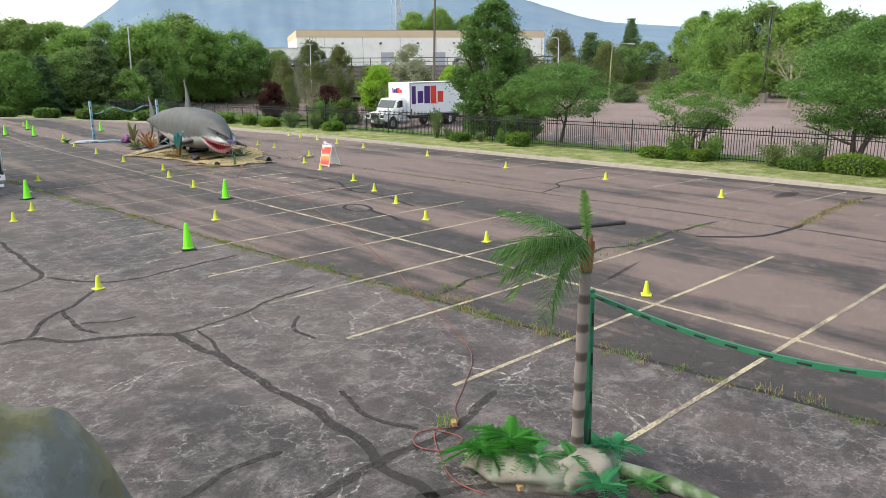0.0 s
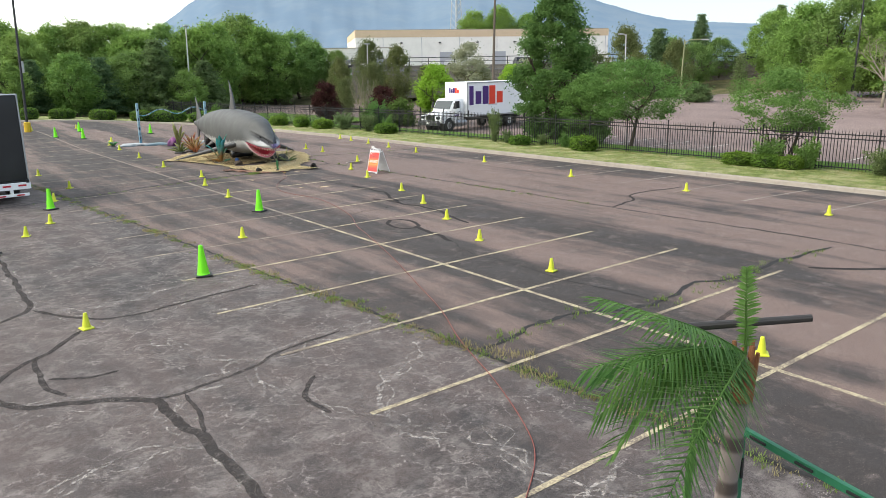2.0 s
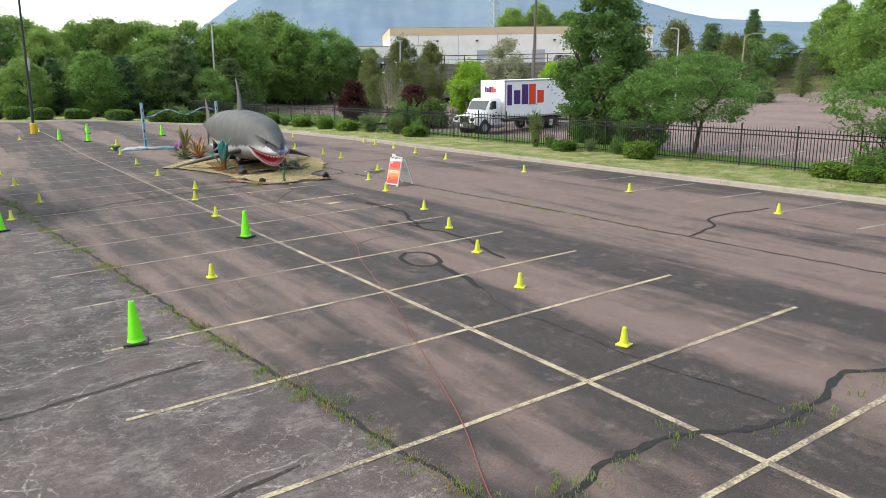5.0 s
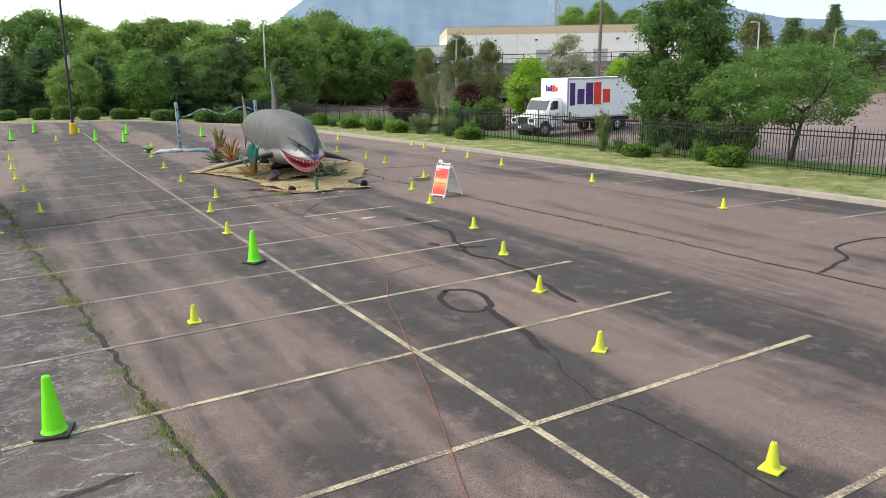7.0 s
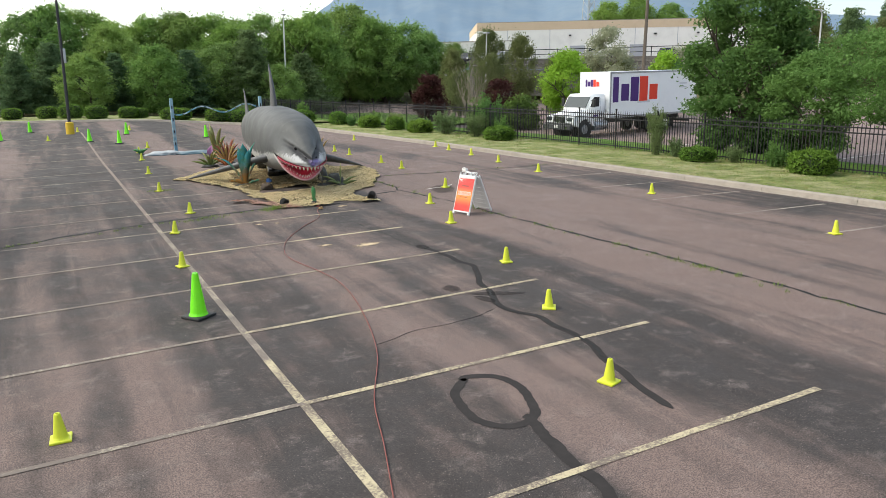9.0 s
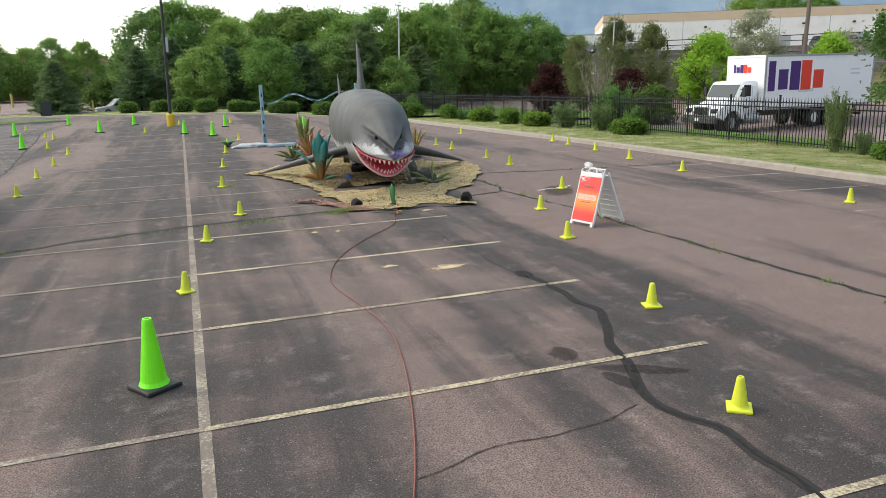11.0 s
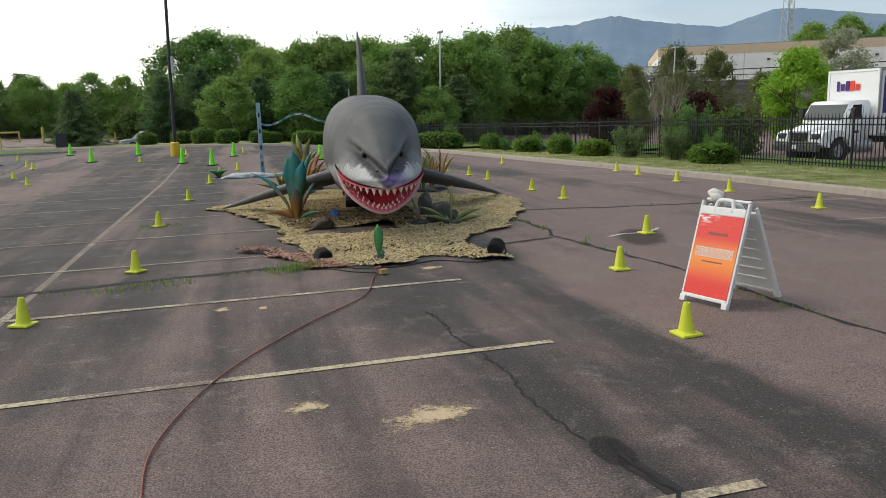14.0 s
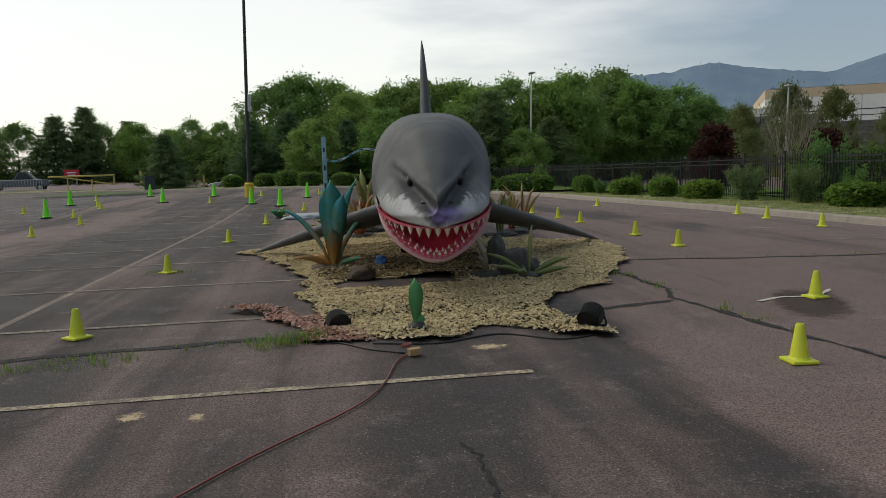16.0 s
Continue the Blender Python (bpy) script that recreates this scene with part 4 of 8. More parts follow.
def build_shark(m):
    verts, faces, mat = [], [], []

    def add(vs, fs, k):
        o = len(verts)
        verts.extend(tuple(v) for v in vs)
        faces.extend(tuple(o + i for i in f) for f in fs)
        mat.extend([k] * len(fs))

    def grid(rows, k, closed=False):
        w = len(rows[0])
        vs = [p for row in rows for p in row]
        fs = []
        for i in range(len(rows) - 1):
            for j in range(w if closed else w - 1):
                j2 = (j + 1) % w
                fs.append((i * w + j, i * w + j2, (i + 1) * w + j2, (i + 1) * w + j))
        add(vs, fs, k)

    top = table([(-0.05, 1.18), (0.05, 1.25), (0.3, 1.43), (0.6, 1.62), (1.0, 1.85), (1.5, 2.09), (2.0, 2.25), (3, 2.42), (4.5, 2.51), (6, 2.55), (8, 2.46), (10, 2.25), (12, 1.90), (13.4, 1.62), (14.6, 1.45)])
    low = table([(1.9, 0.78), (2.3, 0.66), (2.8, 0.54), (3.4, 0.44), (4.2, 0.34), (6, 0.30), (8, 0.42), (10, 0.66), (12, 0.95), (13.4, 1.14), (14.6, 1.24)])
    wide = table([(-0.05, 0.10), (0.05, 0.18), (0.15, 0.26), (0.3, 0.36), (0.6, 0.55), (1.0, 0.69), (1.68, 0.77), (2.2, 0.84), (3, 0.92), (4.5, 0.98), (6, 0.99), (8, 0.94), (10, 0.78), (12, 0.50), (13.4, 0.28), (14.6, 0.12)])
    roof = table([(-0.05, 0.91), (0.4, 0.92), (1.0, 0.99), (1.9, 1.08)])
    EYE_S, EYE_Z = 0.84, 1.46
    N = 112

    def relief(x, s, z):
        """Brow ridges, eye hollows and a flat bridge on the head."""
        if s > 2.3 or z < 1.0:
            return Vector((x, s, z))
        ax_, out = abs(x), 0.0
        # a sharp brow from the snout's tip up to the temples, with the face set back under it
        under = 1.215 + 0.86 * ax_ - z
        reach = step(0.74 - ax_, 0.0, 0.22) * step(1.75 - s, 0.0, 0.5)
        out += 0.030 * reach * math.exp(-((under + 0.03) / 0.05) ** 2)
        out -= 0.085 * reach * step(under, 0.0, 0.05) * math.exp(-((max(under, 0.06) - 0.06) / 0.15) ** 2)
        out -= 0.060 * math.exp(-((ax_ - 0.40) / 0.07) ** 2 - ((z - EYE_Z) / 0.10) ** 2) * step(1.6 - s, 0, 0.4)
        # fold running down from the eye to the cheek, and a soft muzzle
        out += 0.030 * math.exp(-((ax_ - 0.47 + 0.30 * (z - 1.3)) / 0.045) ** 2 - ((z - 1.38) / 0.20) ** 2) * step(1.7 - s, 0, 0.4)
        out += 0.040 * math.exp(-((z - 1.02) / 0.09) ** 2) * step(0.9 - s, 0, 0.6)
        p = Vector((x, s, z))
        d = Vector((math.copysign(min(1.0, ax_ * 2), x), -0.55, 0.55)).normalized()
        return p * 0 + Vector((x, s, z)) + d * out

    def section(s, half=N):
        zt, w = top(s, 0.06 if s < 2 else 0.4), wide(s, 0.05 if s < 2 else 0.4)
        head = s < 1.9
        zb = roof(s, 0.1) if head else low(s)
        out = []
        fade = step(2.6 - s, 0.0, 1.6)
        # the widest part of the head sits low, over the jaw
        zc = zb + (zt - zb) * (0.20 if head else 0.47)
        if not head:
            zc = zc + (1.30 - zc) * step(3.0 - s, 0, 1.1)
        for k in range(half):
            a = 2 * math.pi * k / half
            c, q = math.cos(a), math.sin(a)
            x = w * math.copysign(abs(c) ** (2 / 2.6), c)
            if q >= 0:
                z = zc + (zt - zc) * abs(q) ** (2 / 2.25)
                x *= 1 - 0.42 * fade * step((z - zc) / max(0.05, zt - zc), 0.0, 0.75)
            else:
                z = zc - (zc - zb) * abs(q) ** (2 / (3.4 if head else 2.3))
            out.append(tuple(relief(x, s, z)))
        return out

    stations = [-0.05, 0.0, 0.06, 0.12] + [0.18 + 0.06 * i for i in range(28)] + [1.86, 1.88]
    rows = [section(s) for s in stations]
    grid(rows, 0, True)
    # the snout's tip, a little rounded
    add([(x * 0.5, -0.09, 1.08 + (z - 1.08) * 0.55) for x, s, z in rows[0]], [tuple(range(N))[::-1]], 0)
    add(rows[0] + [(x * 0.5, -0.09, 1.08 + (z - 1.08) * 0.55) for x, s, z in rows[0]], [(N + i, N + (i + 1) % N, (i + 1) % N, i) for i in range(N)], 0)
    rows = [section(s) for s in [1.9, 2.0, 2.1, 2.2, 2.4, 2.8, 3.3, 4, 4.7, 5.4, 6.2, 7, 8, 9, 10, 11, 12, 13, 13.8, 14.6]]
    grid(rows, 0, True)
    add(rows[-1], [tuple(range(N))], 0)
    join = [section(1.88), section(1.9)]
    grid([[p for p in join[0][:N // 2 + 1]], [p for p in join[1][:N // 2 + 1]]], 0)
    # jaw: lip line from corner to corner, outer cheek to the body, inside to the throat
    n = 49
    corner = (0.76, 1.68, 1.10)

    def lip(a, grow=1.0, drop=0.0):
        c, q = math.cos(a), math.sin(a)
        return Vector((-corner[0] * c * (1 - 0.26 * q * q) * grow, corner[1] - 0.70 * q**0.9, corner[2] - 0.72 * q**0.92 - drop))

    def upper(a, grow=1.0, drop=0.0):
        c, q = math.cos(a), math.sin(a)
        x = -corner[0] * c * grow
        return Vector((x, corner[1] - 1.56 * q**0.9, corner[2] - 0.205 * q**1.2 - drop))

    angles = [math.pi * i / (n - 1) for i in range(n)]
    body = section(2.45)

    def cheek(a):
        # lower half of the body's section, left to right
        k = N / 2 + N / 2 * a / math.pi
        i = int(k) % N
        f = k - int(k)
        return Vector(body[i]).lerp(Vector(body[(i + 1) % N]), f)

    outer = []
    for f in (0.0, 0.12, 0.3, 0.55, 0.8, 1.0):
        row = []
        for a in angles:
            far = cheek(a)
            far = Vector((far.x * (1 - 0.22 * math.sin(a)), far.y, far.z))
            p = lip(a).lerp(far, f)
            p.z -= 0.02 * math.sin(math.pi * f) * math.sin(a)
            row.append(p)
        outer.append(row)
    grid(outer, 0)
    rim = [[lip(a) for a in angles], [lip(a, 0.985) + Vector((0, -0.03, 0.02)) for a in angles], [lip(a, 0.95) + Vector((0, 0.0, 0.05)) for a in angles]]
    grid(rim, 5)
    gum = [[lip(a, 0.95) + Vector((0, 0.0, 0.05)) for a in angles]]
    for g, back, up in ((0.86, 0.05, 0.09), (0.74, 0.14, 0.11), (0.62, 0.24, 0.09)):
        gum.append([lip(a, g) + Vector((0, back, up * math.sin(a) + 0.03)) for a in angles])
    grid(gum, 1)
    throat = [gum[-1]]
    for f in (0.35, 0.7, 1.0):
        throat.append([p.lerp(Vector((p.x * 0.62, 1.80, 0.86 + 0.08 * math.cos(2 * a))), f) for p, a in zip(gum[-1], angles)])
    grid(throat, 2)
    # upper lip and gum, hanging from the palate
    up_rows = [[upper(a, 1.0, -0.012 - 0.035 * abs(math.cos(a)) ** 4) for a in angles], [upper(a, 1.0, 0.010) + Vector((0, -0.015, 0)) for a in angles], [upper(a, 0.93, 0.02) + Vector((0, 0.05, 0)) for a in angles]]
    grid(up_rows, 1)
    palate = [[upper(a, 0.93, 0.02) + Vector((0, 0.05, 0)) for a in angles], [upper(a, 0.7, -0.02) + Vector((0, 0.30, 0)) for a in angles],
              [Vector((upper(a).x * 0.45, 2.0, 1.0)) for a in angles]]
    grid(palate, 2)
    # teeth
    rnd = random.Random(11)

    def tooth(p, tip, w, out):
        p, tip, out = Vector(p), Vector(tip), Vector(out).normalized()
        ax = (tip - p).normalized()
        sd = ax.cross(out).normalized()
        vs = [p + sd * w, p + out * w * 0.5, p - sd * w, p - out * w * 0.5]
        mid = p.lerp(tip, 0.55)
        vs += [mid + sd * w * 0.55, mid + out * w * 0.34, mid - sd * w * 0.55, mid - out * w * 0.3, tip]
        fs = [(0, 1, 5, 4), (1, 2, 6, 5), (2, 3, 7, 6), (3, 0, 4, 7), (4, 5, 8), (5, 6, 8), (6, 7, 8), (7, 4, 8)]
        add(vs, fs, 3)

    count = 21
    for i in range(count):
        a = math.pi * (i + 0.5) / count
        q = math.sin(a)
        size = 0.058 + 0.062 * q * q + rnd.uniform(-0.010, 0.010)
        p = upper(a, 0.97, 0.0)
        out = Vector((-math.cos(a), -q * 1.3, 0))
        tooth(p, p + Vector((0, 0.015, -size)), 0.020 + 0.024 * q * q, out)
    for g, back, up, count, base in ((0.80, 0.09, 0.085, 17, 0.052), (0.88, 0.04, 0.065, 20, 0.030)):
        for i in range(count):
            a = math.pi * (i + 0.7) / (count + 0.4)
            q = math.sin(a)
            p = lip(a, g) + Vector((0, back, up * q + 0.02))
            size = base + 0.030 * q + rnd.uniform(-0.012, 0.012)
            tooth(p, p + Vector((math.cos(a) * 0.02, -0.03 * q, size)), 0.016 + 0.014 * q, Vector((-math.cos(a), -q, 0)))
    # folds on the gum
    for i in range(44):
        a = math.pi * (i // 2 + 0.5) / 22
        p = lip(a, 0.925 - 0.05 * (i % 2)) + Vector((0, -0.005 + 0.03 * (i % 2), 0.035 + 0.03 * (i % 2) * math.sin(a)))
        r = 0.028
        t = (lip(a + 0.03, 0.915) - lip(a - 0.03, 0.915)).normalized()
        nrm = Vector((-math.cos(a) * 0.4, -1, 0.35)).normalized()
        b = t.cross(nrm)
        ring = [p + t * r * 1.5 * math.cos(k * 0.785) + b * r * 0.6 * math.sin(k * 0.785) for k in range(8)]
        add(ring + [p + nrm * 0.030], [(k, (k + 1) % 8, 8) for k in range(8)], 5)
    # eyes with a brow ridge, nostrils
    for sg in (-1, 1):
        ring = section(EYE_S)
        ex = min((p for p in ring if p[0] > 0 and p[2] > 1.15), key=lambda p: abs(p[2] - EYE_Z))
        c = Vector((sg * (ex[0] + 0.010), ex[1] - 0.030, ex[2]))
        vs, fs = [], []
        for i in range(9):
            for j in range(12):
                th, ph = math.pi * i / 8, 2 * math.pi * j / 12
                vs.append(c + Vector((math.sin(th) * math.cos(ph) * 0.046, math.sin(th) * math.sin(ph) * 0.060, math.cos(th) * 0.082)))
        fs = [(i * 12 + j, i * 12 + (j + 1) % 12, (i + 1) * 12 + (j + 1) % 12, (i + 1) * 12 + j) for i in range(8) for j in range(12)]
        add(vs, fs, 4)
        nv, nf = tube([(sg * 0.125, 0.06, 1.18), (sg * 0.165, 0.10, 1.20), (sg * 0.20, 0.16, 1.19)], lambda t: 0.03 * math.sin(math.pi * min(0.98, t + 0.02)) * 0.7 + 0.003, 8)
        add(nv, nf, 4)

    def fin(root_a, root_b, tip, thick, bow, n=9, droop=0.0):
        """A blade from the root chord a-b to a tip; bow pushes the trailing edge forward."""
        ra, rb, tp = Vector(root_a), Vector(root_b), Vector(tip)
        span = tp - (ra + rb) / 2
        nrm = (rb - ra).cross(span).normalized()
        rows = []
        for i in range(n + 1):
            f = i / n
            lead = ra.lerp(tp, f) + (ra - rb) * bow * math.sin(math.pi * f) * 0.5 + Vector((0, 0, droop * f * f))
            trail = rb.lerp(tp, f) + (ra - rb) * bow * math.sin(math.pi * f) * 0.9 + Vector((0, 0, droop * f * f))
            if i == n:
                trail = lead + (rb - ra) * 0.04
            h = thick * (1 - f) ** 0.7 + 0.012
            row = []
            for k in range(12):
                a = 2 * math.pi * k / 12
                u = 0.5 - 0.5 * math.cos(a)
                row.append(lead.lerp(trail, u) + nrm * h * math.sin(a) * (0.55 + 0.45 * math.cos(a / 2) ** 2))
            rows.append(row)
        grid(rows, 6, True)
        add(rows[-1], [tuple(range(12))], 6)

    fin((0.0, 5.75, 2.52), (0.0, 6.75, 2.50), (-0.03, 6.45, 4.06), 0.13, 0.25)
    fin((0.0, 13.0, 1.62), (0.0, 14.4, 1.45), (0.0, 14.25, 3.05), 0.09, 0.15)
    fin((0.0, 13.5, 1.25), (0.0, 14.5, 1.30), (0.0, 14.5, 0.10), 0.08, 0.10)
    for sg, tip in ((-1, (-3.38, 5.75, 0.06)), (1, (3.38, 6.15, 0.05))):
        fin((sg * 0.80, 3.05, 1.00), (sg * 0.80, 4.75, 0.66), tip, 0.17, 0.16)
        fin((sg * 0.20, 9.2, 0.62), (sg * 0.22, 9.9, 0.70), (sg * 0.75, 10.1, 0.18), 0.06, 0.1, 5)
    # keel blocks under the belly carry it
    for s in (5.2, 7.6, 11.6):
        z = low(s) + 0.12
        w = 0.55 if s < 9 else 0.25
        add([(-w, s - 0.3, 0), (w, s - 0.3, 0), (w, s + 0.3, 0), (-w, s + 0.3, 0), (-w, s - 0.3, z), (w, s - 0.3, z), (w, s + 0.3, z), (-w, s + 0.3, z)],
            [(0, 3, 2, 1), (4, 5, 6, 7), (0, 1, 5, 4), (1, 2, 6, 5), (2, 3, 7, 6), (3, 0, 4, 7)], 4)
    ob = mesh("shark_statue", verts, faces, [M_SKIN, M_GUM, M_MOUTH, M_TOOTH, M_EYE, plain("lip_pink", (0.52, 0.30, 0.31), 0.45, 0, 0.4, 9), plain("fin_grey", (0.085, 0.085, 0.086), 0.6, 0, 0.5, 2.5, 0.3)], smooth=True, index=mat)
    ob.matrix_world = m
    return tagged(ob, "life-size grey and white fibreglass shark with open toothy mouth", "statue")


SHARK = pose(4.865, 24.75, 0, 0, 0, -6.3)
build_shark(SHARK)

# ---------------------------------------------------------------- trees and shrubs
def leaf_mesh(name, centres, sizes, material, seed, slim=0.55, up=0.35, small=False):
    """Many small leaves, each a folded diamond with its own tilt, or, where small, one pointed face."""
    r = np.random.RandomState(seed)
    n = len(centres)
    c = np.asarray(centres, float)
    nrm = r.normal(size=(n, 3))
    nrm[:, 2] = np.abs(nrm[:, 2]) + up
    nrm /= np.linalg.norm(nrm, axis=1)[:, None]
    a = np.cross(nrm, r.normal(size=(n, 3)))
    a /= np.linalg.norm(a, axis=1)[:, None] + 1e-9
    b = np.cross(nrm, a)
    s = np.asarray(sizes, float)[:, None]
    a = a * s
    b = b * s * slim
    if small:
        v = np.stack([c - a * 0.7 + b, c - a * 0.7 - b, c + a], 1).reshape(-1, 3)
        f = np.arange(3 * n).reshape(-1, 3)
        me = bpy.data.meshes.new(name)
        me.from_pydata(v.tolist(), [], f.tolist())
        me.materials.append(material)
        me.update()
        return me
    v = np.stack([c - a, c + b + nrm * s * 0.12, c + a, c - b + nrm * s * 0.12], 1).reshape(-1, 3)
    i = np.arange(n)[:, None] * 4
    f = np.concatenate([i + (0, 1, 2), i + (0, 2, 3)], 1).reshape(-1, 3)
    me = bpy.data.meshes.new(name)
    me.from_pydata(v.tolist(), [], f.tolist())
    me.materials.append(material)
    me.update()
    return me


def limbs(seed, height, trunk_r, fork, spread_r, levels=3, many=4, stems=1, lean=0.1):
    """Verts and faces of trunk and limbs, and the twig ends."""
    rnd = random.Random(seed)
    verts, faces, ends = [], [], []

    def grow(p, d, length, r, level):
        pts = [p]
        q = p.copy()
        for _ in range(4):
            d = (d + Vector((rnd.gauss(0, 0.13), rnd.gauss(0, 0.13), rnd.gauss(0.03, 0.08)))).normalized()
            q = q + d * length / 4
            pts.append(q.copy())
        v, f = tube(pts, lambda t: r * (1 - 0.55 * t), 6 if level else 8)
        o = len(verts)
        verts.extend(v)
        faces.extend(tuple(o + i for i in g) for g in f)
        if level >= levels:
            ends.append(q)
            return
        for k in range(many):
            a = 2 * math.pi * (k + rnd.random()) / many
            out = Vector((math.cos(a), math.sin(a), 0))
            nd = (d * rnd.uniform(0.45, 0.9) + out * rnd.uniform(0.5, 0.95) * spread_r).normalized()
            start = pts[rnd.choice((2, 3, 4))]
            grow(start, nd, length * rnd.uniform(0.5, 0.75), r * 0.45, level + 1)

    for s in range(stems):
        a = rnd.random() * 6.28
        d = Vector((math.cos(a) * lean, math.sin(a) * lean, 1)).normalized()
        grow(Vector((math.cos(a) * 0.12 * (stems > 1), math.sin(a) * 0.12 * (stems > 1), -0.15)), d, height * fork, trunk_r, 0)
    return verts, faces, ends


def crown_points(seed, count, clumps, shape, clump_r, hollow=0.55, flat=0.72):
    """Leaf places: clumps on an uneven shell given by shape(u) -> radius, over height 0..1, with gaps between them."""
    r = np.random.RandomState(seed)
    pts = []
    for _ in range(clumps):
        u = r.rand()
        a = r.rand() * 6.283
        rad = shape(u)[0] * (hollow + (1 - hollow) * math.sqrt(r.rand())) * r.uniform(0.78, 1.12)
        c = np.array([rad * math.cos(a), rad * math.sin(a), shape(u)[1]])
        cr = clump_r * r.uniform(0.55, 1.35)
        n = int(count / clumps * r.uniform(0.6, 1.4))
        d = r.normal(size=(n, 3))
        d /= np.linalg.norm(d, axis=1)[:, None]
        d *= (r.rand(n) ** 0.45 * np.where(r.rand(n) < 0.14, 1.55, 1.0))[:, None] * cr
        d[:, 2] *= flat
        pts.append(c + d)
    return np.concatenate(pts)


def make_tree(name, seed, height, radius, bole, leaves, leaf, material, label, category="tree", trunk_r=0.16, clump_r=0.9, clumps=60, peak=0.45, stems=1, wood=None, hollow=0.5, lean=0.1, many=4, levels=2, flat=0.72, small=True):
    """A tree at the origin: tapered trunk with limbs, and a crown of leaf clumps from bole to height."""
    top = height - clump_r * 0.6

    def shape(u):
        z = bole + (top - bole) * u
        if u < peak:
            f = 0.45 + 0.55 * math.sin(math.pi / 2 * u / peak)
        else:
            f = math.cos(math.pi / 2 * (u - peak) / (1 - peak) * 0.86)
        return (radius - clump_r * 0.5) * max(0.08, f), z

    ob = root(name, Matrix(), label, category)
    v, f, ends = limbs(seed, height, trunk_r, 0.46 if stems == 1 else 0.36, radius / height * 2.2, levels, many, stems, lean)
    mesh("trunk", v, f, wood or M_BARK, ob, smooth=True)
    pts = crown_points(seed + 1, leaves, clumps, shape, clump_r, hollow, flat)
    r = np.random.RandomState(seed + 2)
    new("crown", leaf_mesh("crown", pts, leaf * r.uniform(0.6, 1.3, len(pts)), material, seed + 3, small=small)).parent = ob
    return ob


def make_conifer(name, seed, height, radius, leaves, leaf, material, label, bole=0.4):
    """A conifer: straight trunk, whorls of drooping boughs of needle tufts."""
    ob = root(name, Matrix(), label, "tree")
    v, f = tube([(0, 0, -0.15), (0.03, 0, height * 0.5), (0, 0.02, height * 0.98)], lambda t: 0.15 * (1 - 0.92 * t), 8)
    rnd = random.Random(seed)
    pts = []
    whorls = int(height / 0.42)
    for w in range(whorls):
        z = bole + (height - bole) * w / whorls
        reach = radius * (1 - (w / whorls) ** 1.25) + 0.18
        for k in range(7):
            a = 2 * math.pi * (k + rnd.random() * 0.8) / 7
            rr = reach * rnd.uniform(0.62, 1.12)
            sag = -0.10 * rr + rnd.uniform(-0.1, 0.25)
            tip = Vector((math.cos(a) * rr, math.sin(a) * rr, z + sag + 0.12 * rr))
            o = len(v)
            tv, tf = tube([(0, 0, z), tip * 0.5 + Vector((0, 0, z * 0.5 + 0.05)), tip], lambda t: 0.03 * (1 - 0.8 * t), 4)
            v += tv
            f += [tuple(o + i for i in g) for g in tf]
            n = max(3, int(leaves / whorls / 7 * (0.4 + 1.2 * rr / radius)))
            for _ in range(n):
                t = rnd.random() ** 0.7
                p = Vector((0, 0, z)).lerp(tip, t)
                s = 0.10 + 0.20 * (1 - abs(2 * t - 1.1))
                pts.append((p.x + rnd.gauss(0, s), p.y + rnd.gauss(0, s), p.z + rnd.gauss(0, s * 0.55)))
    mesh("trunk", v, f, M_BARK, ob, smooth=True)
    r = np.random.RandomState(seed)
    new("crown", leaf_mesh("crown", pts, leaf * r.uniform(0.6, 1.4, len(pts)), material, seed, slim=0.34, up=0.1, small=True)).parent = ob
    return ob


def put(ob, x, y, h=1.0, turn=0.0, wide=None, z=None):
    """Stands a built thing (or a copy of it) on the land."""
    wide = h if wide is None else wide
    m = Matrix.LocRotScale((x, y, ground_z(x, y) if z is None else z), Euler((0, 0, turn)), (wide, wide, h))
    if not ob.get("placed"):
        ob["placed"] = 1
        ob.matrix_world = m
        return ob
    return copy_thing(ob, m @ Matrix.Diagonal((1 / ob.scale.x, 1 / ob.scale.y, 1 / ob.scale.z, 1)))


rnd = random.Random(21)
BELT = [make_tree("deciduous_tree", 100 + 7 * i, 10.0, 3.9 + 0.3 * i, 0.9, 18500, 0.158, m, "tall leafy green tree in a dense row", trunk_r=0.22, clump_r=0.86, clumps=190, peak=0.42, flat=0.9)
        for i, m in enumerate((M_BELT, M_BELT_SOFT, M_BELT, M_BELT_DARK))]
PINES = [make_conifer("pine_tree", 300 + 5 * i, 7.0, 2.7, 14000, 0.15, M_NEEDLE, "dark green pine at the lot's edge") for i in range(2)]
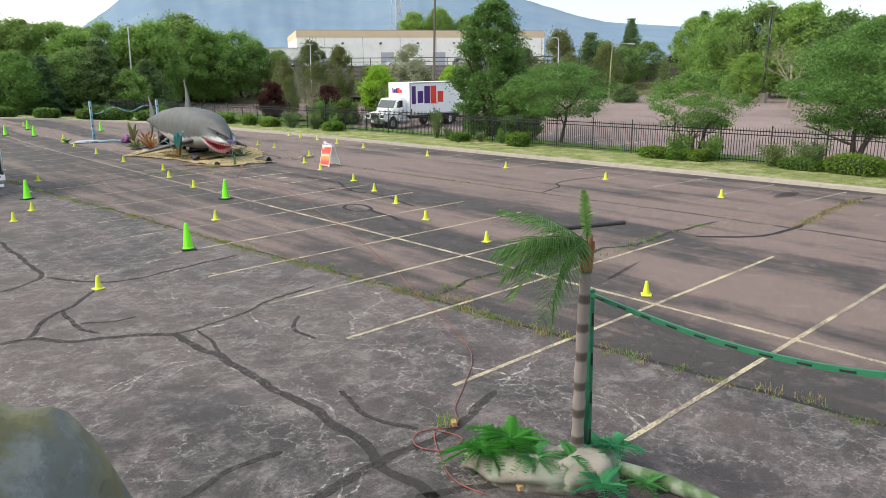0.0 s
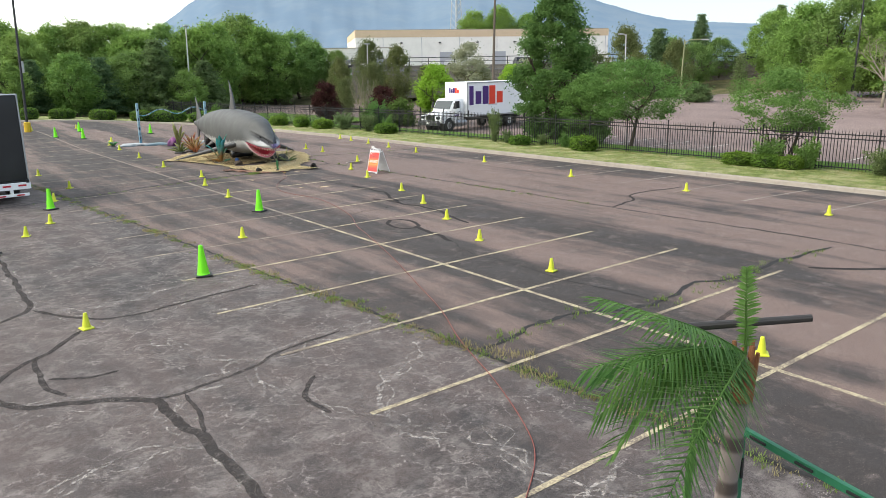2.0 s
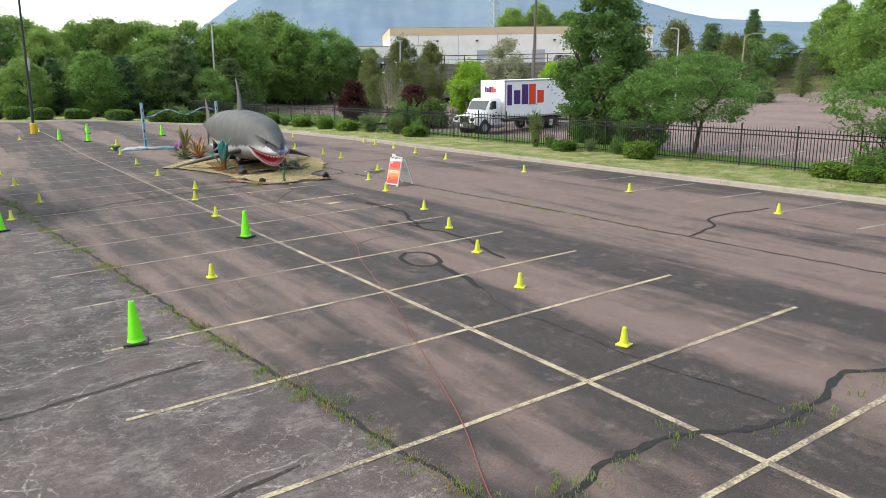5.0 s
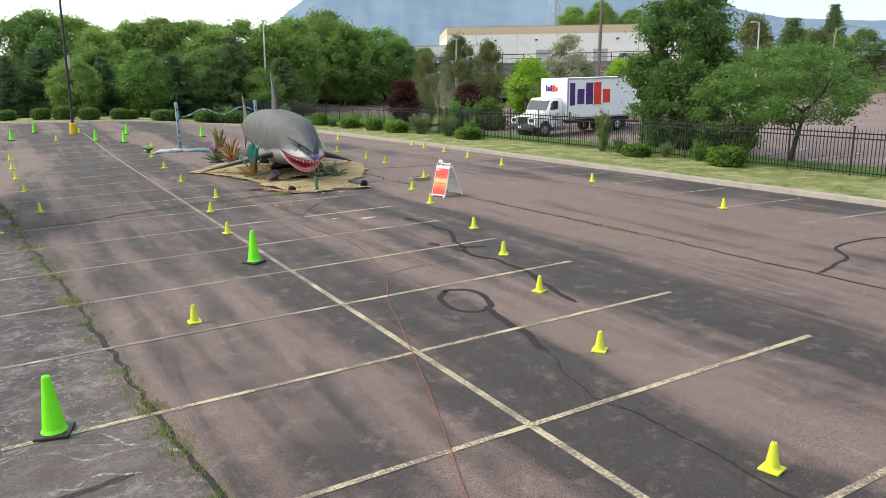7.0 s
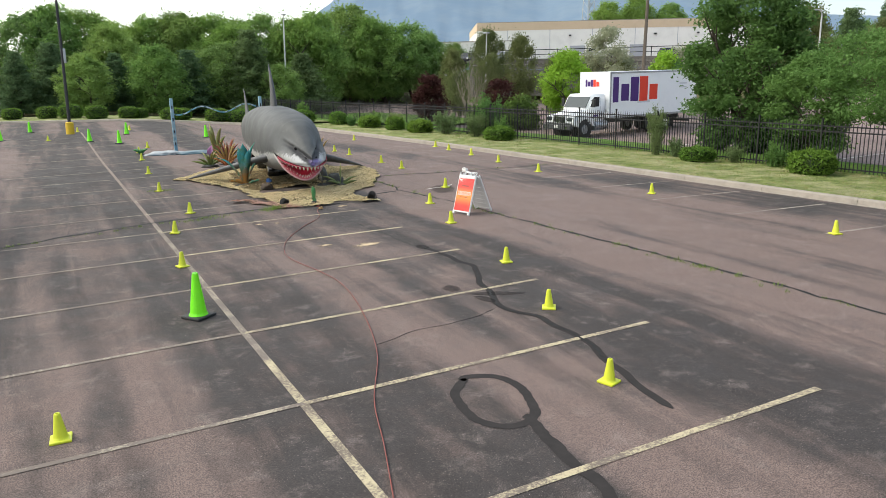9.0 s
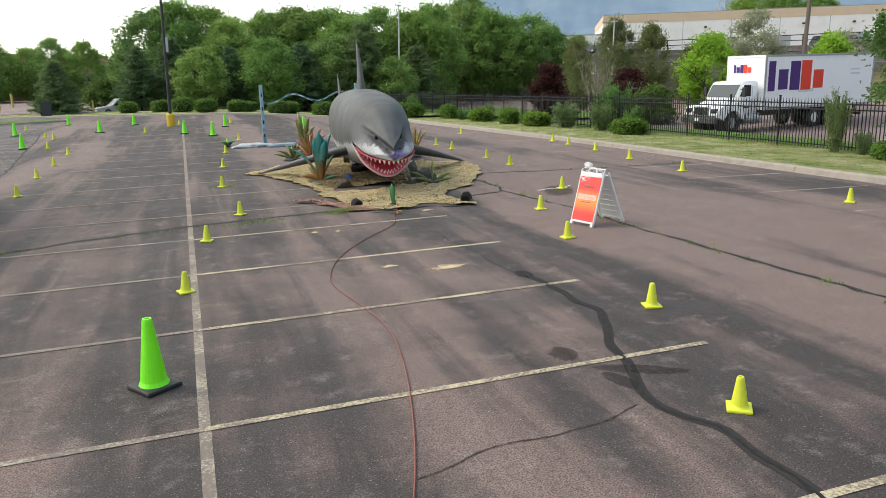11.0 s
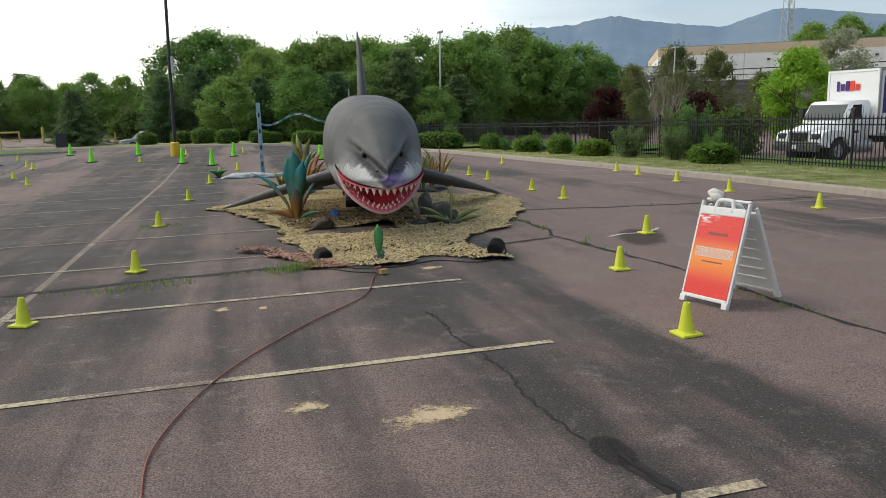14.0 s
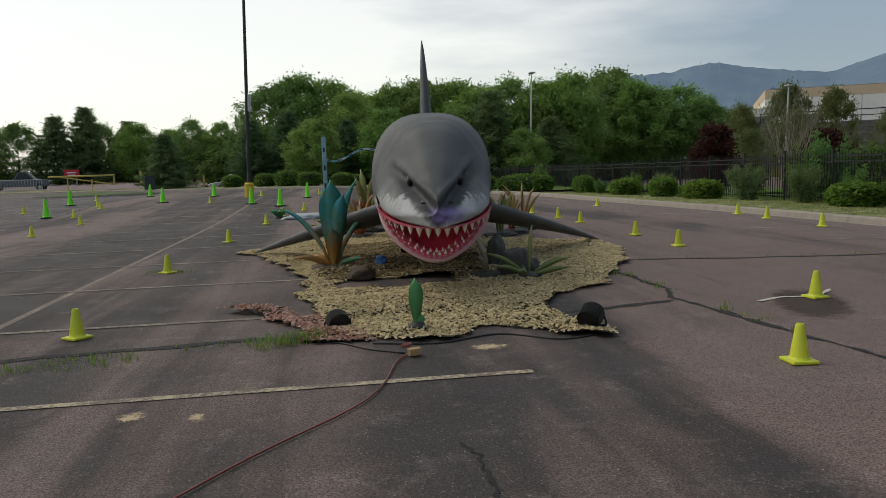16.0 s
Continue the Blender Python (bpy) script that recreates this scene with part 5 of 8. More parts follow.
# the long belt behind the lot: x, y, height
belt_a = [(-33.7, 100.5, 8.1), (-31.0, 104.6, 8.1), (-18.6, 105.8, 7.8), (-15.5, 109.4, 7.2), (-12.7, 107.0, 8.2), (-9.1, 105.6, 7.8), (-5.2, 104.0, 8.0), (-2.4, 96.3, 10.2), (0.2, 96.4, 11.0),
          (3.4, 98.5, 10.6), (5.7, 92.5, 8.8), (8.2, 96.4, 9.4), (10.4, 98.2, 10.7), (13.3, 97.9, 11.4), (17.0, 97.4, 11.0), (18.6, 93.1, 9.6)]
belt_b = [(23.0, 96.2, 11.3), (26.0, 93.3, 11.0), (28.8, 92.5, 11.7), (34.6, 96.5, 12.3), (36.2, 93.8, 10.6), (37.9, 93.0, 9.7), (42.0, 93.5, 9.2), (45.0, 94.2, 7.6), (33.0, 99.0, 9.0), (47.5, 92.0, 6.0),
          (20.6, 100.0, 10.8), (15.0, 103.0, 11.0), (6.5, 104.0, 10.0), (29.5, 99.0, 11.5), (36.0, 96.0, 10.0), (-25, 113, 8.5), (-37, 108, 8.5), (-42, 100, 8.0)]
for i, (x, y, h) in enumerate(belt_a + belt_b):
    if x < -8:
        # the trees behind the entrance road stand farther off
        x, y, h = 3.7 + (x - 3.7) * 1.32, 16.5 + (y - 16.5) * 1.32, 1.3 + (h * 0.9 - 1.3) * 1.32
    elif x < -4:
        h *= 0.9
    elif x > 31:
        # here the next lot runs on under the trees' feet
        x, y, h = 3.7 + (x - 3.7) * 1.12, 16.5 + (y - 16.5) * 1.12, 1.3 + (h - 1.3) * 1.12
    put(BELT[(i * 7 + i // 3) % 4], x, y, h / 9.7, rnd.random() * 6.28, h / 9.9 * rnd.uniform(0.92, 1.12))
belt_low = [(-10.0, 80.0, 5.6), (-3.6, 86, 6.2), (-10.9, 84, 5.2), (2.0, 82, 5.8), (5.0, 84, 6.8), (8.5, 82, 7.0), (12.0, 84, 6.4), (15.5, 85, 7.6), (18.0, 83, 8.0), (20.6, 81, 5.2), (24.0, 84, 6.0),
            (-27.4, 106.3, 8.9), (-24.4, 107.3, 8.7), (-0.5, 88, 6.6), (-21, 112, 7.5)]
for i, (x, y, h) in enumerate(belt_low):
    if x > 0 and i % 2:
        put(BELT[(1, 3, 0)[i % 3]], x, y, h * 0.95 / 9.7, rnd.random() * 6.28, h / 8.6)
        continue
    h *= rnd.uniform(0.74, 1.12)
    if x < -12:
        x, y, h = 3.7 + (x - 3.7) * 1.30, 16.5 + (y - 16.5) * 1.30, 1.3 + (h - 1.3) * 1.30
    put(PINES[i % 2], x, y, h / 7.0, rnd.random() * 6.28, h / 7.0 * rnd.uniform(1.05, 1.45))
BRUSH = make_tree("understorey_shrub", 555, 3.4, 2.2, 0.1, 5500, 0.165, M_LEAF_DARK, "dark green shrub under the trees", "shrub", 0.06, 0.8, 42, 0.4, 4)
for i in range(44):
    x = -40 + 84 * i / 43
    if x < -7:
        continue
    put(BRUSH, x + rnd.uniform(-1, 1), (99 if x < -8 else 92 if x < 20 else 90 - 0.15 * (x - 20) if x < 27 else 109) + rnd.uniform(-2, 1), rnd.uniform(0.9, 1.45), rnd.random() * 6.28, rnd.uniform(0.9, 1.3))

# trees on the bank and beyond the next lot
for i, (x, y, h) in enumerate([(72.0, 52.1, 9.0)]):
    put(PINES[i % 2], x, y, (h - ground_z(x, y)) / 7.0, rnd.random() * 6.28, h / 7.0 * 0.95)
bank_trees = [(80.6, 52.1, 8.0), (72.1, 32.9, 11.6), (71.2, 27.9, 12.4), (70.9, 23.5, 12.0), (70.4, 19.3, 10.8), (69.4, 15.8, 10.0), (68.3, 12.6, 9.8), (67.0, 8.0, 9.6), (59.7, 24.1, 6.2),
              (57.8, 13.9, 7.4), (76.0, 26.0, 12.0), (66.0, 4.0, 9.0)]
for i, (x, y, h) in enumerate(bank_trees):
    put(BELT[(3, 2, 3)[(i + i // 3) % 3]], x, y, (h * 0.92 - ground_z(x, y)) / 10.0, rnd.random() * 6.28, h / 10.0 * 0.85)
for x, y, h in [(134.0, 150.0, 21.0), (126.0, 152.0, 19.6), (141.0, 146.0, 19.0)]:
    put(BELT[0], x, y, (h - 6) / 10.0, rnd.random() * 6.28, 1.5, z=6.0)
for i, (x, y, h) in enumerate([(84.6, 58.9, 6.0), (87.1, 52.5, 5.6), (88.2, 45.3, 8.6), (88.9, 41.2, 9.4), (83.0, 39.0, 7.0)]):
    put(BELT[(1, 3, 2)[i % 3]], x, y, h / 10.0, rnd.random() * 6.28, h / 10.0 * 1.05)
for x, y, h in [(118.0, 76.0, 9.0), (117.0, 60.0, 9.5)]:
    put(PINES[0], x, y, h / 7.0, rnd.random() * 6.28, h / 7.0 * 0.9, z=4.62)
put(make_conifer("spruce_tree", 340, 4.7, 0.85, 3600, 0.10, M_WISP, "small slim grey-green spruce beyond the next lot"), 64.65, 36.1, 1.0)
OLIVE = make_tree("brownish_tree", 610, 6.0, 2.9, 0.4, 16000, 0.105, M_LEAF_OLIVE, "thin olive-brown tree on the bank", "tree", 0.08, 0.8, 80, 0.5, 3, hollow=0.3, levels=2)
for x, y, h in [(64.0, 51.0, 9.2), (65.2, 44.5, 7.4), (47.6, 83.0, 8.6), (50.0, 79.5, 7.8), (48.0, 70.1, 5.0), (37.6, 74.1, 6.0), (59.0, 52.3, 7.0), (41.0, 72.0, 5.4), (50.5, 62.0, 4.8), (61, 47, 6.2), (33.5, 66.0, 3.6), (47.5, 60.5, 4.2)]:
    put(OLIVE, x, y, (h - ground_z(x, y)) / 6.0, rnd.random() * 6.28, h / 8.6 * rnd.uniform(0.85, 1.1))
put(make_tree("silver_tree", 640, 8.0, 3.1, 1.2, 13000, 0.115, M_LEAF_SILVER, "silvery-leaved tree in front of the warehouse", "tree", 0.2, 0.8, 75, 0.5, 2, hollow=0.3), 45.3, 58.2, 1.0)
put(make_tree("silver_tree", 641, 6.0, 2.2, 1.2, 3600, 0.13, M_LEAF_SILVER, "small silvery-leaved tree on the bank", "tree", 0.15, 0.7, 50, 0.5, 2, hollow=0.3), 52.5, 56.0, 1.0)
put(make_tree("bright_green_tree", 650, 5.4, 2.05, 0.7, 18000, 0.10, M_LEAF_FRESH, "bright fresh-green tree beside the parked truck", "tree", 0.13, 0.6, 80, 0.4), 30.6, 45.2, 1.0)
put(make_tree("bright_green_tree", 651, 5.0, 1.5, 1.5, 3600, 0.13, M_LEAF_FRESH, "bright fresh-green tree behind the truck", "tree", 0.12, 0.5, 50, 0.4), 38.4, 44.0, 1.0)
put(make_tree("purple_leaf_tree", 660, 3.9, 1.5, 0.7, 11000, 0.10, M_LEAF_RED, "small dark-red leafed tree", "tree", 0.09, 0.5, 60, 0.45), 24.3, 54.2, 1.0)
put(make_tree("purple_leaf_tree", 661, 3.6, 1.7, 0.4, 4200, 0.12, M_LEAF_RED, "small dark-red leafed tree", "tree", 0.09, 0.5, 55, 0.45), 29.3, 52.0, 1.0)
put(make_tree("dark_shrub", 670, 2.6, 1.5, 0.1, 4600, 0.13, M_LEAF_DARK, "dark green rounded shrub behind the fence", "shrub", 0.05, 0.55, 45, 0.4, 3), 27.6, 46.6, 1.0)
put(make_tree("dark_shrub", 671, 1.9, 1.7, 0.1, 6600, 0.10, M_NEEDLE, "dark green rounded shrub on the next lot", "shrub", 0.05, 0.5, 45, 0.4, 3), 54.1, 34.2, 0.95)

# trees along the fence
put(make_tree("fence_tree", 700, 9.4, 2.95, 0.2, 62000, 0.098, M_LEAF, "full green tree hanging over the fence", "tree", 0.20, 0.62, 230, 0.34, 2, hollow=0.40), 25.0, 25.6, 1.0, 0.4)
put(make_tree("locust_tree", 710, 5.3, 3.6, 1.8, 21000, 0.066, M_LEAF_SOFT, "spreading light green tree behind the fence", "tree", 0.13, 0.75, 130, 0.45, 1, hollow=0.20, many=4, levels=3, flat=0.38), 23.6, 18.4, 1.0, 1.2)
put(make_tree("fence_tree", 711, 4.3, 1.9, 0.3, 16000, 0.08, M_LEAF_SOFT, "leafy green sapling at the fence", "tree", 0.07, 0.55, 70, 0.5, 3, flat=0.5), 23.4, 21.4, 1.0, 0.2)
put(make_tree("locust_tree", 720, 4.6, 3.0, 1.5, 13000, 0.066, M_LEAF_SOFT, "many-stemmed light green tree behind the fence", "tree", 0.06, 0.62, 75, 0.6, 6, hollow=0.25, lean=0.5, many=3, levels=3, flat=0.40), 23.5, 9.4, 1.0, 2.2)
put(make_tree("locust_tree", 730, 7.0, 3.7, 1.6, 40000, 0.070, M_LEAF_SOFT, "broad green tree behind the fence", "tree", 0.17, 0.85, 150, 0.55, 2, hollow=0.25, lean=0.3, levels=3, flat=0.45), 25.2, 2.2, 1.0, 4.0)
put(make_tree("locust_tree", 731, 5.0, 2.6, 1.2, 12000, 0.09, M_LEAF_SOFT, "green tree behind the fence", "tree", 0.14, 0.8, 80, 0.55, 2, hollow=0.3, flat=0.5), 25.6, -4.0, 1.0, 4.0)

# a bare, dead shrub and a bare tree
v, f, _ = limbs(77, 3.2, 0.05, 0.62, 0.55, 3, 3, 9, 0.45)
dead = root("bare_shrub", Matrix(), "leafless grey shrub with many dead stems", "shrub")
mesh("stem", v, f, M_TWIG, dead, smooth=True)
put(dead, 21.0, 42.6, 1.1, 2.0, 0.62)
v, f, _ = limbs(78, 7.5, 0.14, 0.5, 0.8, 4, 4, 1, 0.1)
bare = root("bare_tree", Matrix(), "leafless pale-barked tree on the far lot", "tree")
mesh("trunk", v, f, M_TWIG, bare, smooth=True)
put(bare, 54.5, 17.6, 1.05)


# clipped hedges and wispy bushes
def make_hedge(name, seed, lx, ly, h, label, leaf=0.068, count=5200, material=None):
    """A clipped bush: rounded box of dense small leaves over a solid dark green core."""
    ob = root(name, Matrix(), label, "bush")
    bm = bmesh.new()
    bmesh.ops.create_icosphere(bm, subdivisions=3, radius=1.0)
    for p in bm.verts:
        d = p.co.normalized()
        k = (abs(d.x) ** 3.2 + abs(d.y) ** 3.2 + abs(d.z) ** 3.2) ** (-1 / 3.2)
        wob = 1 + 0.07 * noise.noise(d * 2.3 + Vector((seed, 0, 0)))
        p.co = Vector((d.x * k * lx / 2 * 0.92 * wob, d.y * k * ly / 2 * 0.92 * wob, max(0.0, h * 0.47 + d.z * k * h * 0.49 * wob)))
    r = np.random.RandomState(seed)
    co = np.array([p.co for p in bm.verts])
    part("twig_core", bm, M_HEDGE_CORE, ob, "solid dark green core", True)
    pick = co[r.randint(0, len(co), count)]
    pts = pick + r.normal(size=(count, 3)) * (0.07, 0.07, 0.05)
    pts[:, 2] = np.abs(pts[:, 2]) + 0.02
    new("leaves", leaf_mesh("leaves", pts, leaf * r.uniform(0.6, 1.4, count), material or M_HEDGE, seed, up=0.6, small=True)).parent = ob
    return ob


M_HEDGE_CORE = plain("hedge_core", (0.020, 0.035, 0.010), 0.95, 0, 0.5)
HEDGE = [make_hedge("clipped_hedge", 40 + i, s, 1.25, 0.85, "low clipped green hedge on the verge") for i, s in enumerate((2.7, 1.5))]
ROUND = make_hedge("round_bush", 50, 1.8, 1.8, 1.35, "round clipped green bush at the lot's edge", 0.075, 4200)
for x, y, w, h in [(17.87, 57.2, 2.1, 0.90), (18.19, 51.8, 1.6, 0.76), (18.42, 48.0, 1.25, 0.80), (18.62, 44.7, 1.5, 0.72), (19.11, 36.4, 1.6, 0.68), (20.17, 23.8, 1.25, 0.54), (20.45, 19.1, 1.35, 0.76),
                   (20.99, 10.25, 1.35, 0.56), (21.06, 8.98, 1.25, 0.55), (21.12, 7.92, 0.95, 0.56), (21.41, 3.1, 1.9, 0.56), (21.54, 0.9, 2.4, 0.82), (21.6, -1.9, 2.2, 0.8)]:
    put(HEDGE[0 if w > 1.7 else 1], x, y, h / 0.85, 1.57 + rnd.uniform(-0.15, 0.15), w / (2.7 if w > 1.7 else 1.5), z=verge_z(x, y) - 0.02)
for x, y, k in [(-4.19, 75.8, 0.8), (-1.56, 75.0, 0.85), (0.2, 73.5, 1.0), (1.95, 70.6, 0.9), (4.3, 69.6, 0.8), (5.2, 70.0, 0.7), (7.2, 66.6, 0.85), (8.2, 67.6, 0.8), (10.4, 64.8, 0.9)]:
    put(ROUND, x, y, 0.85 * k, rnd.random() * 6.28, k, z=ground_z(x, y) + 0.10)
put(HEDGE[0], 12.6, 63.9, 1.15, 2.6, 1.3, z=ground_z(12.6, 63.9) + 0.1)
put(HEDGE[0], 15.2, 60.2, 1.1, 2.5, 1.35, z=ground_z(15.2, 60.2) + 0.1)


def make_wisp(name, seed, stems, height, spread_r, material, label, slim=0.26, leaf=0.055, each=85):
    """A feathery upright bush: many thin stems fanned from one foot, set with narrow leaves."""
    r = random.Random(seed)
    ob = root(name, Matrix(), label, "bush")
    verts, faces, pts = [], [], []
    for _ in range(stems):
        a, lean = r.random() * 6.283, spread_r * math.sqrt(r.random())
        hh = height * r.uniform(0.55, 1.0) * (1 - 0.25 * lean / spread_r)
        foot = Vector((0.25 * lean * math.cos(a), 0.25 * lean * math.sin(a), -0.04))
        tip = Vector((lean * math.cos(a), lean * math.sin(a), hh))
        mid_p = foot.lerp(tip, 0.5) + Vector((-0.12 * lean * math.cos(a), -0.12 * lean * math.sin(a), 0.08 * hh))
        line = smooth_line([foot, mid_p, tip], 4)
        v, f = tube(line, lambda t: 0.007 * (1 - 0.8 * t), 3)
        o = len(verts)
        verts += v
        faces += [tuple(o + i for i in g) for g in f]
        for _ in range(each):
            t = 0.10 + 0.90 * r.random() ** 0.8
            p = line[min(len(line) - 1, int(t * (len(line) - 1) + r.random()))]
            s = 0.03 + 0.075 * math.sin(math.pi * min(1, t))
            pts.append((p.x + r.gauss(0, s), p.y + r.gauss(0, s), abs(p.z + r.gauss(0, s * 1.3))))
    mesh("stem", verts, faces, M_BARK, ob)
    rr = np.random.RandomState(seed)
    new("leaves", leaf_mesh("leaves", pts, leaf * rr.uniform(0.6, 1.4, len(pts)), material, seed, slim=slim, up=0.1)).parent = ob
    return ob


WISP = [make_wisp("wispy_bush", 80, 34, 1.5, 0.62, M_WISP, "feathery grey-green bush by the fence"), make_wisp("wispy_bush", 83, 28, 1.5, 0.55, M_LEAF_SOFT, "feathery light green bush by the fence", 0.34, 0.06)]
for i, (x, y, w, h) in enumerate([(18.95, 52.6, 1.0, 1.25), (19.05, 49.2, 1.15, 1.3), (19.25, 42.5, 1.75, 1.6), (19.53, 39.4, 1.5, 1.55), (19.95, 37.5, 1.0, 1.4), (20.71, 39.9, 1.8, 2.7), (20.9, 41.6, 1.4, 2.3), (20.52, 26.4, 0.95, 2.35), (20.58, 25.35, 0.7, 0.95),
                                  (20.94, 22.7, 0.8, 0.8), (21.14, 21.0, 0.95, 1.05), (21.65, 9.2, 1.6, 1.5), (21.75, 7.5, 1.3, 1.55), (21.93, 4.55, 1.5, 1.3), (22.02, 3.0, 2.0, 1.55), (22.2, 0.6, 1.4, 1.0), (18.6, 46.3, 0.6, 0.7), (17.9, 54.5, 0.9, 0.9), (16.9, 62.5, 1.1, 1.9), (12.9, 66.0, 1.0, 1.9)]):
    put(WISP[(1, 0, 0, 0, 1, 1)[i % 6]], x, y, h / 1.45, rnd.random() * 6.28, w / 1.25, z=verge_z(x, y) - 0.02)

# ---------------------------------------------------------------- cones
def cone_thing(name, m, h, w, body_mat, base_mat, label, group, band):
    ob = root(name, m, label, "traffic cone", group)
    bm = bmesh.new()
    t = 0.028 if h < 0.5 else 0.045
    box(bm, (w, w, t), Matrix.Translation((0, 0, t / 2)), t * 0.4, 2)
    part("base", bm, base_mat, ob, band)
    seg, rings = 20, [(w * 0.39, t), (w * 0.37, t + 0.02 * h), (w * 0.335, t + 0.06 * h), (w * 0.10 + 0.012, h * 0.955), (w * 0.09 + 0.008, h), (w * 0.07, h), (w * 0.07, h * 0.9)]
    v = [(r * math.cos(2 * math.pi * k / seg), r * math.sin(2 * math.pi * k / seg), z) for r, z in rings for k in range(seg)]
    f = [(i * seg + k, i * seg + (k + 1) % seg, (i + 1) * seg + (k + 1) % seg, (i + 1) * seg + k) for i in range(len(rings) - 1) for k in range(seg)]
    f.append(tuple(range(len(v) - seg, len(v))))
    mesh("body", v, f, body_mat, ob, smooth=False)
    return ob


small = None
yellow_near = [(0.42, -2.28), (12.4, 2.21), (1.49, 3.37), (-7.72, 6.25), (2.28, 6.78), (13.12, 7.69), (3.39, 9.61), (-2.46, 11.46), (4.47, 12.27), (12.82, 13.06), (5.47, 15.01), (-7.15, 15.85),
               (-6.22, 17.45), (-0.1, 18.24), (6.42, 18.93), (13.41, 19.27), (7.25, 21.65), (0.3, 21.65), (-5.26, 21.86), (9.03, 23.98), (1.1, 24.18), (-4.12, 24.85), (13.53, 25.13), (13.94, 28.44)]
yellow_far = [(0.96, 28.92), (9.93, 29.16), (-4.36, 30.0), (14.35, 31.3), (10.03, 31.35), (1.25, 33.9), (-4.55, 34.2), (10.06, 35.0), (14.6, 33.8), (14.85, 35.6), (-4.61, 38.12), (-4.63, 42.16),
              (1.63, 39.17), (1.88, 42.31), (10.09, 37.02), (10.01, 39.59), (13.25, 42.4), (2.55, 44.52), (-1.93, 51.2), (-0.15, 56.6), (-5.87, 45.31), (-6.25, 49.83), (-6.89, 51.54), (-8.79, 48.37), (2.9, 56.0), (-8.9, 58.0)]
rnd = random.Random(31)
for i, (x, y) in enumerate(yellow_near + yellow_far):
    tilt = rnd.uniform(-1.5, 1.5)
    m = pose(x, y, ground_z(x, y) + 0.002, tilt, rnd.uniform(-1.5, 1.5), rnd.uniform(0, 90))
    if small is None:
        small = cone_thing("small_cone", m, 0.305, 0.215, M_YELLOW, M_YELLOW, "small neon yellow plastic cone on the asphalt", "yellow marker cones", "")
    else:
        copy_thing(small, m)
tall = None
for i, (x, y) in enumerate([(-4.75, 8.33), (-8.27, 14.05), (-0.42, 14.84), (-5.7, 20.13), (1.48, 47.4), (0.12, 49.3), (6.35, 48.6), (-4.33, 52.75), (2.40, 52.7), (-6.96, 45.69), (-8.6, 53.2), (-2.85, 58.4), (-7.05, 61.9)]):
    m = pose(x, y, ground_z(x, y) + 0.002, rnd.uniform(-1.2, 1.2), 0, rnd.uniform(0, 90))
    if tall is None:
        tall = cone_thing("tall_cone", m, 0.72, 0.38, M_GREEN, M_BLACK, "tall neon green traffic cone with a black rubber base", "green traffic cones", "black rubber base")
    else:
        copy_thing(tall, m)


# ---------------------------------------------------------------- iron fence
def fence_panel(length):
    ob = root("picket_fence", Matrix(), "black iron picket fence on the grass verge", "fence", "picket fences")
    bm = boxes((0, 0, 0.90, 0.055, 0.055, 1.80), bevel=0.006)
    box(bm, (0.08, 0.08, 0.03), Matrix.Translation((0, 0, 1.81)), 0.01)
    part("post", bm, M_IRON, ob)
    for z in (0.16, 1.38, 1.56):
        part("rail", boxes((0, length / 2, z, 0.034, length - 0.06, 0.044)), M_IRON, ob)
    n = 17
    bm = boxes((0, 0, 0.84, 0.023, 0.023, 1.56))
    rod(bm, (0, 0, 1.62), (0, 0, 1.76), 0.017, 0.001, 4)
    first = part("picket", bm, M_IRON, ob)
    first.location = (0, length / (n + 1), 0)
    for i in range(1, n):
        p = new("picket", first.data)
        p.parent = ob
        p.location = (0, length * (i + 1) / (n + 1), 0)
    return ob


panel, step_y = None, 2.44
for i in range(-10, 33):
    y = i * step_y
    m = Matrix.Translation((fence_x(y), y, verge_z(fence_x(y), y) - 0.02)) @ pose(0, 0, 0, 0, 0, 3.43)
    if panel is None:
        panel = fence_panel(step_y)
        panel.matrix_world = m
    else:
        copy_thing(panel, m)


# ---------------------------------------------------------------- sandwich board
def words(text, size, material, name, parent, m, label="", fat=0.0):
    """Lettering in the built-in font, as a thin mesh."""
    cu = bpy.data.curves.new(name, "FONT")
    cu.body, cu.size, cu.align_x, cu.align_y, cu.extrude, cu.offset = text, size, "CENTER", "CENTER", 0.0012, fat
    tmp = new(name, cu)
    me = bpy.data.meshes.new_from_object(tmp.evaluated_get(bpy.context.evaluated_depsgraph_get()))
    bpy.data.objects.remove(tmp)
    me.materials.append(material)
    ob = new(name, me)
    ob.parent = parent
    ob.matrix_local = m
    return tagged(ob, label) if label else ob


def poster_material():
    n = Nodes("poster_print")
    z = n.axes()["Z"]
    mid_band = n.math("MULTIPLY", n.map(z, 0.20, 0.48), n.map(z, 0.74, 0.52))
    col = n.mix(mid_band, (0.74, 0.055, 0.045), (0.86, 0.27, 0.055))
    col = n.mix(n.math("MULTIPLY", n.map(n.noise(4, 5, 0.7, n.stretch(1, 1, 5)), 0.55, 0.75), 0.22), col, (0.85, 0.55, 0.48))
    torn = n.math("MULTIPLY", n.map(n.noise(9, 6, 0.7, n.stretch(0.7, 1, 2.6)), 0.50, 0.56), n.map(z, 0.80, 0.92))
    torn = n.math("MULTIPLY", torn, n.map(n.axes()["X"], 0.05, -0.2))
    col = n.mix(torn, col, (0.78, 0.74, 0.72))
    return n.done(col, 0.32, 0.0, 0.5)


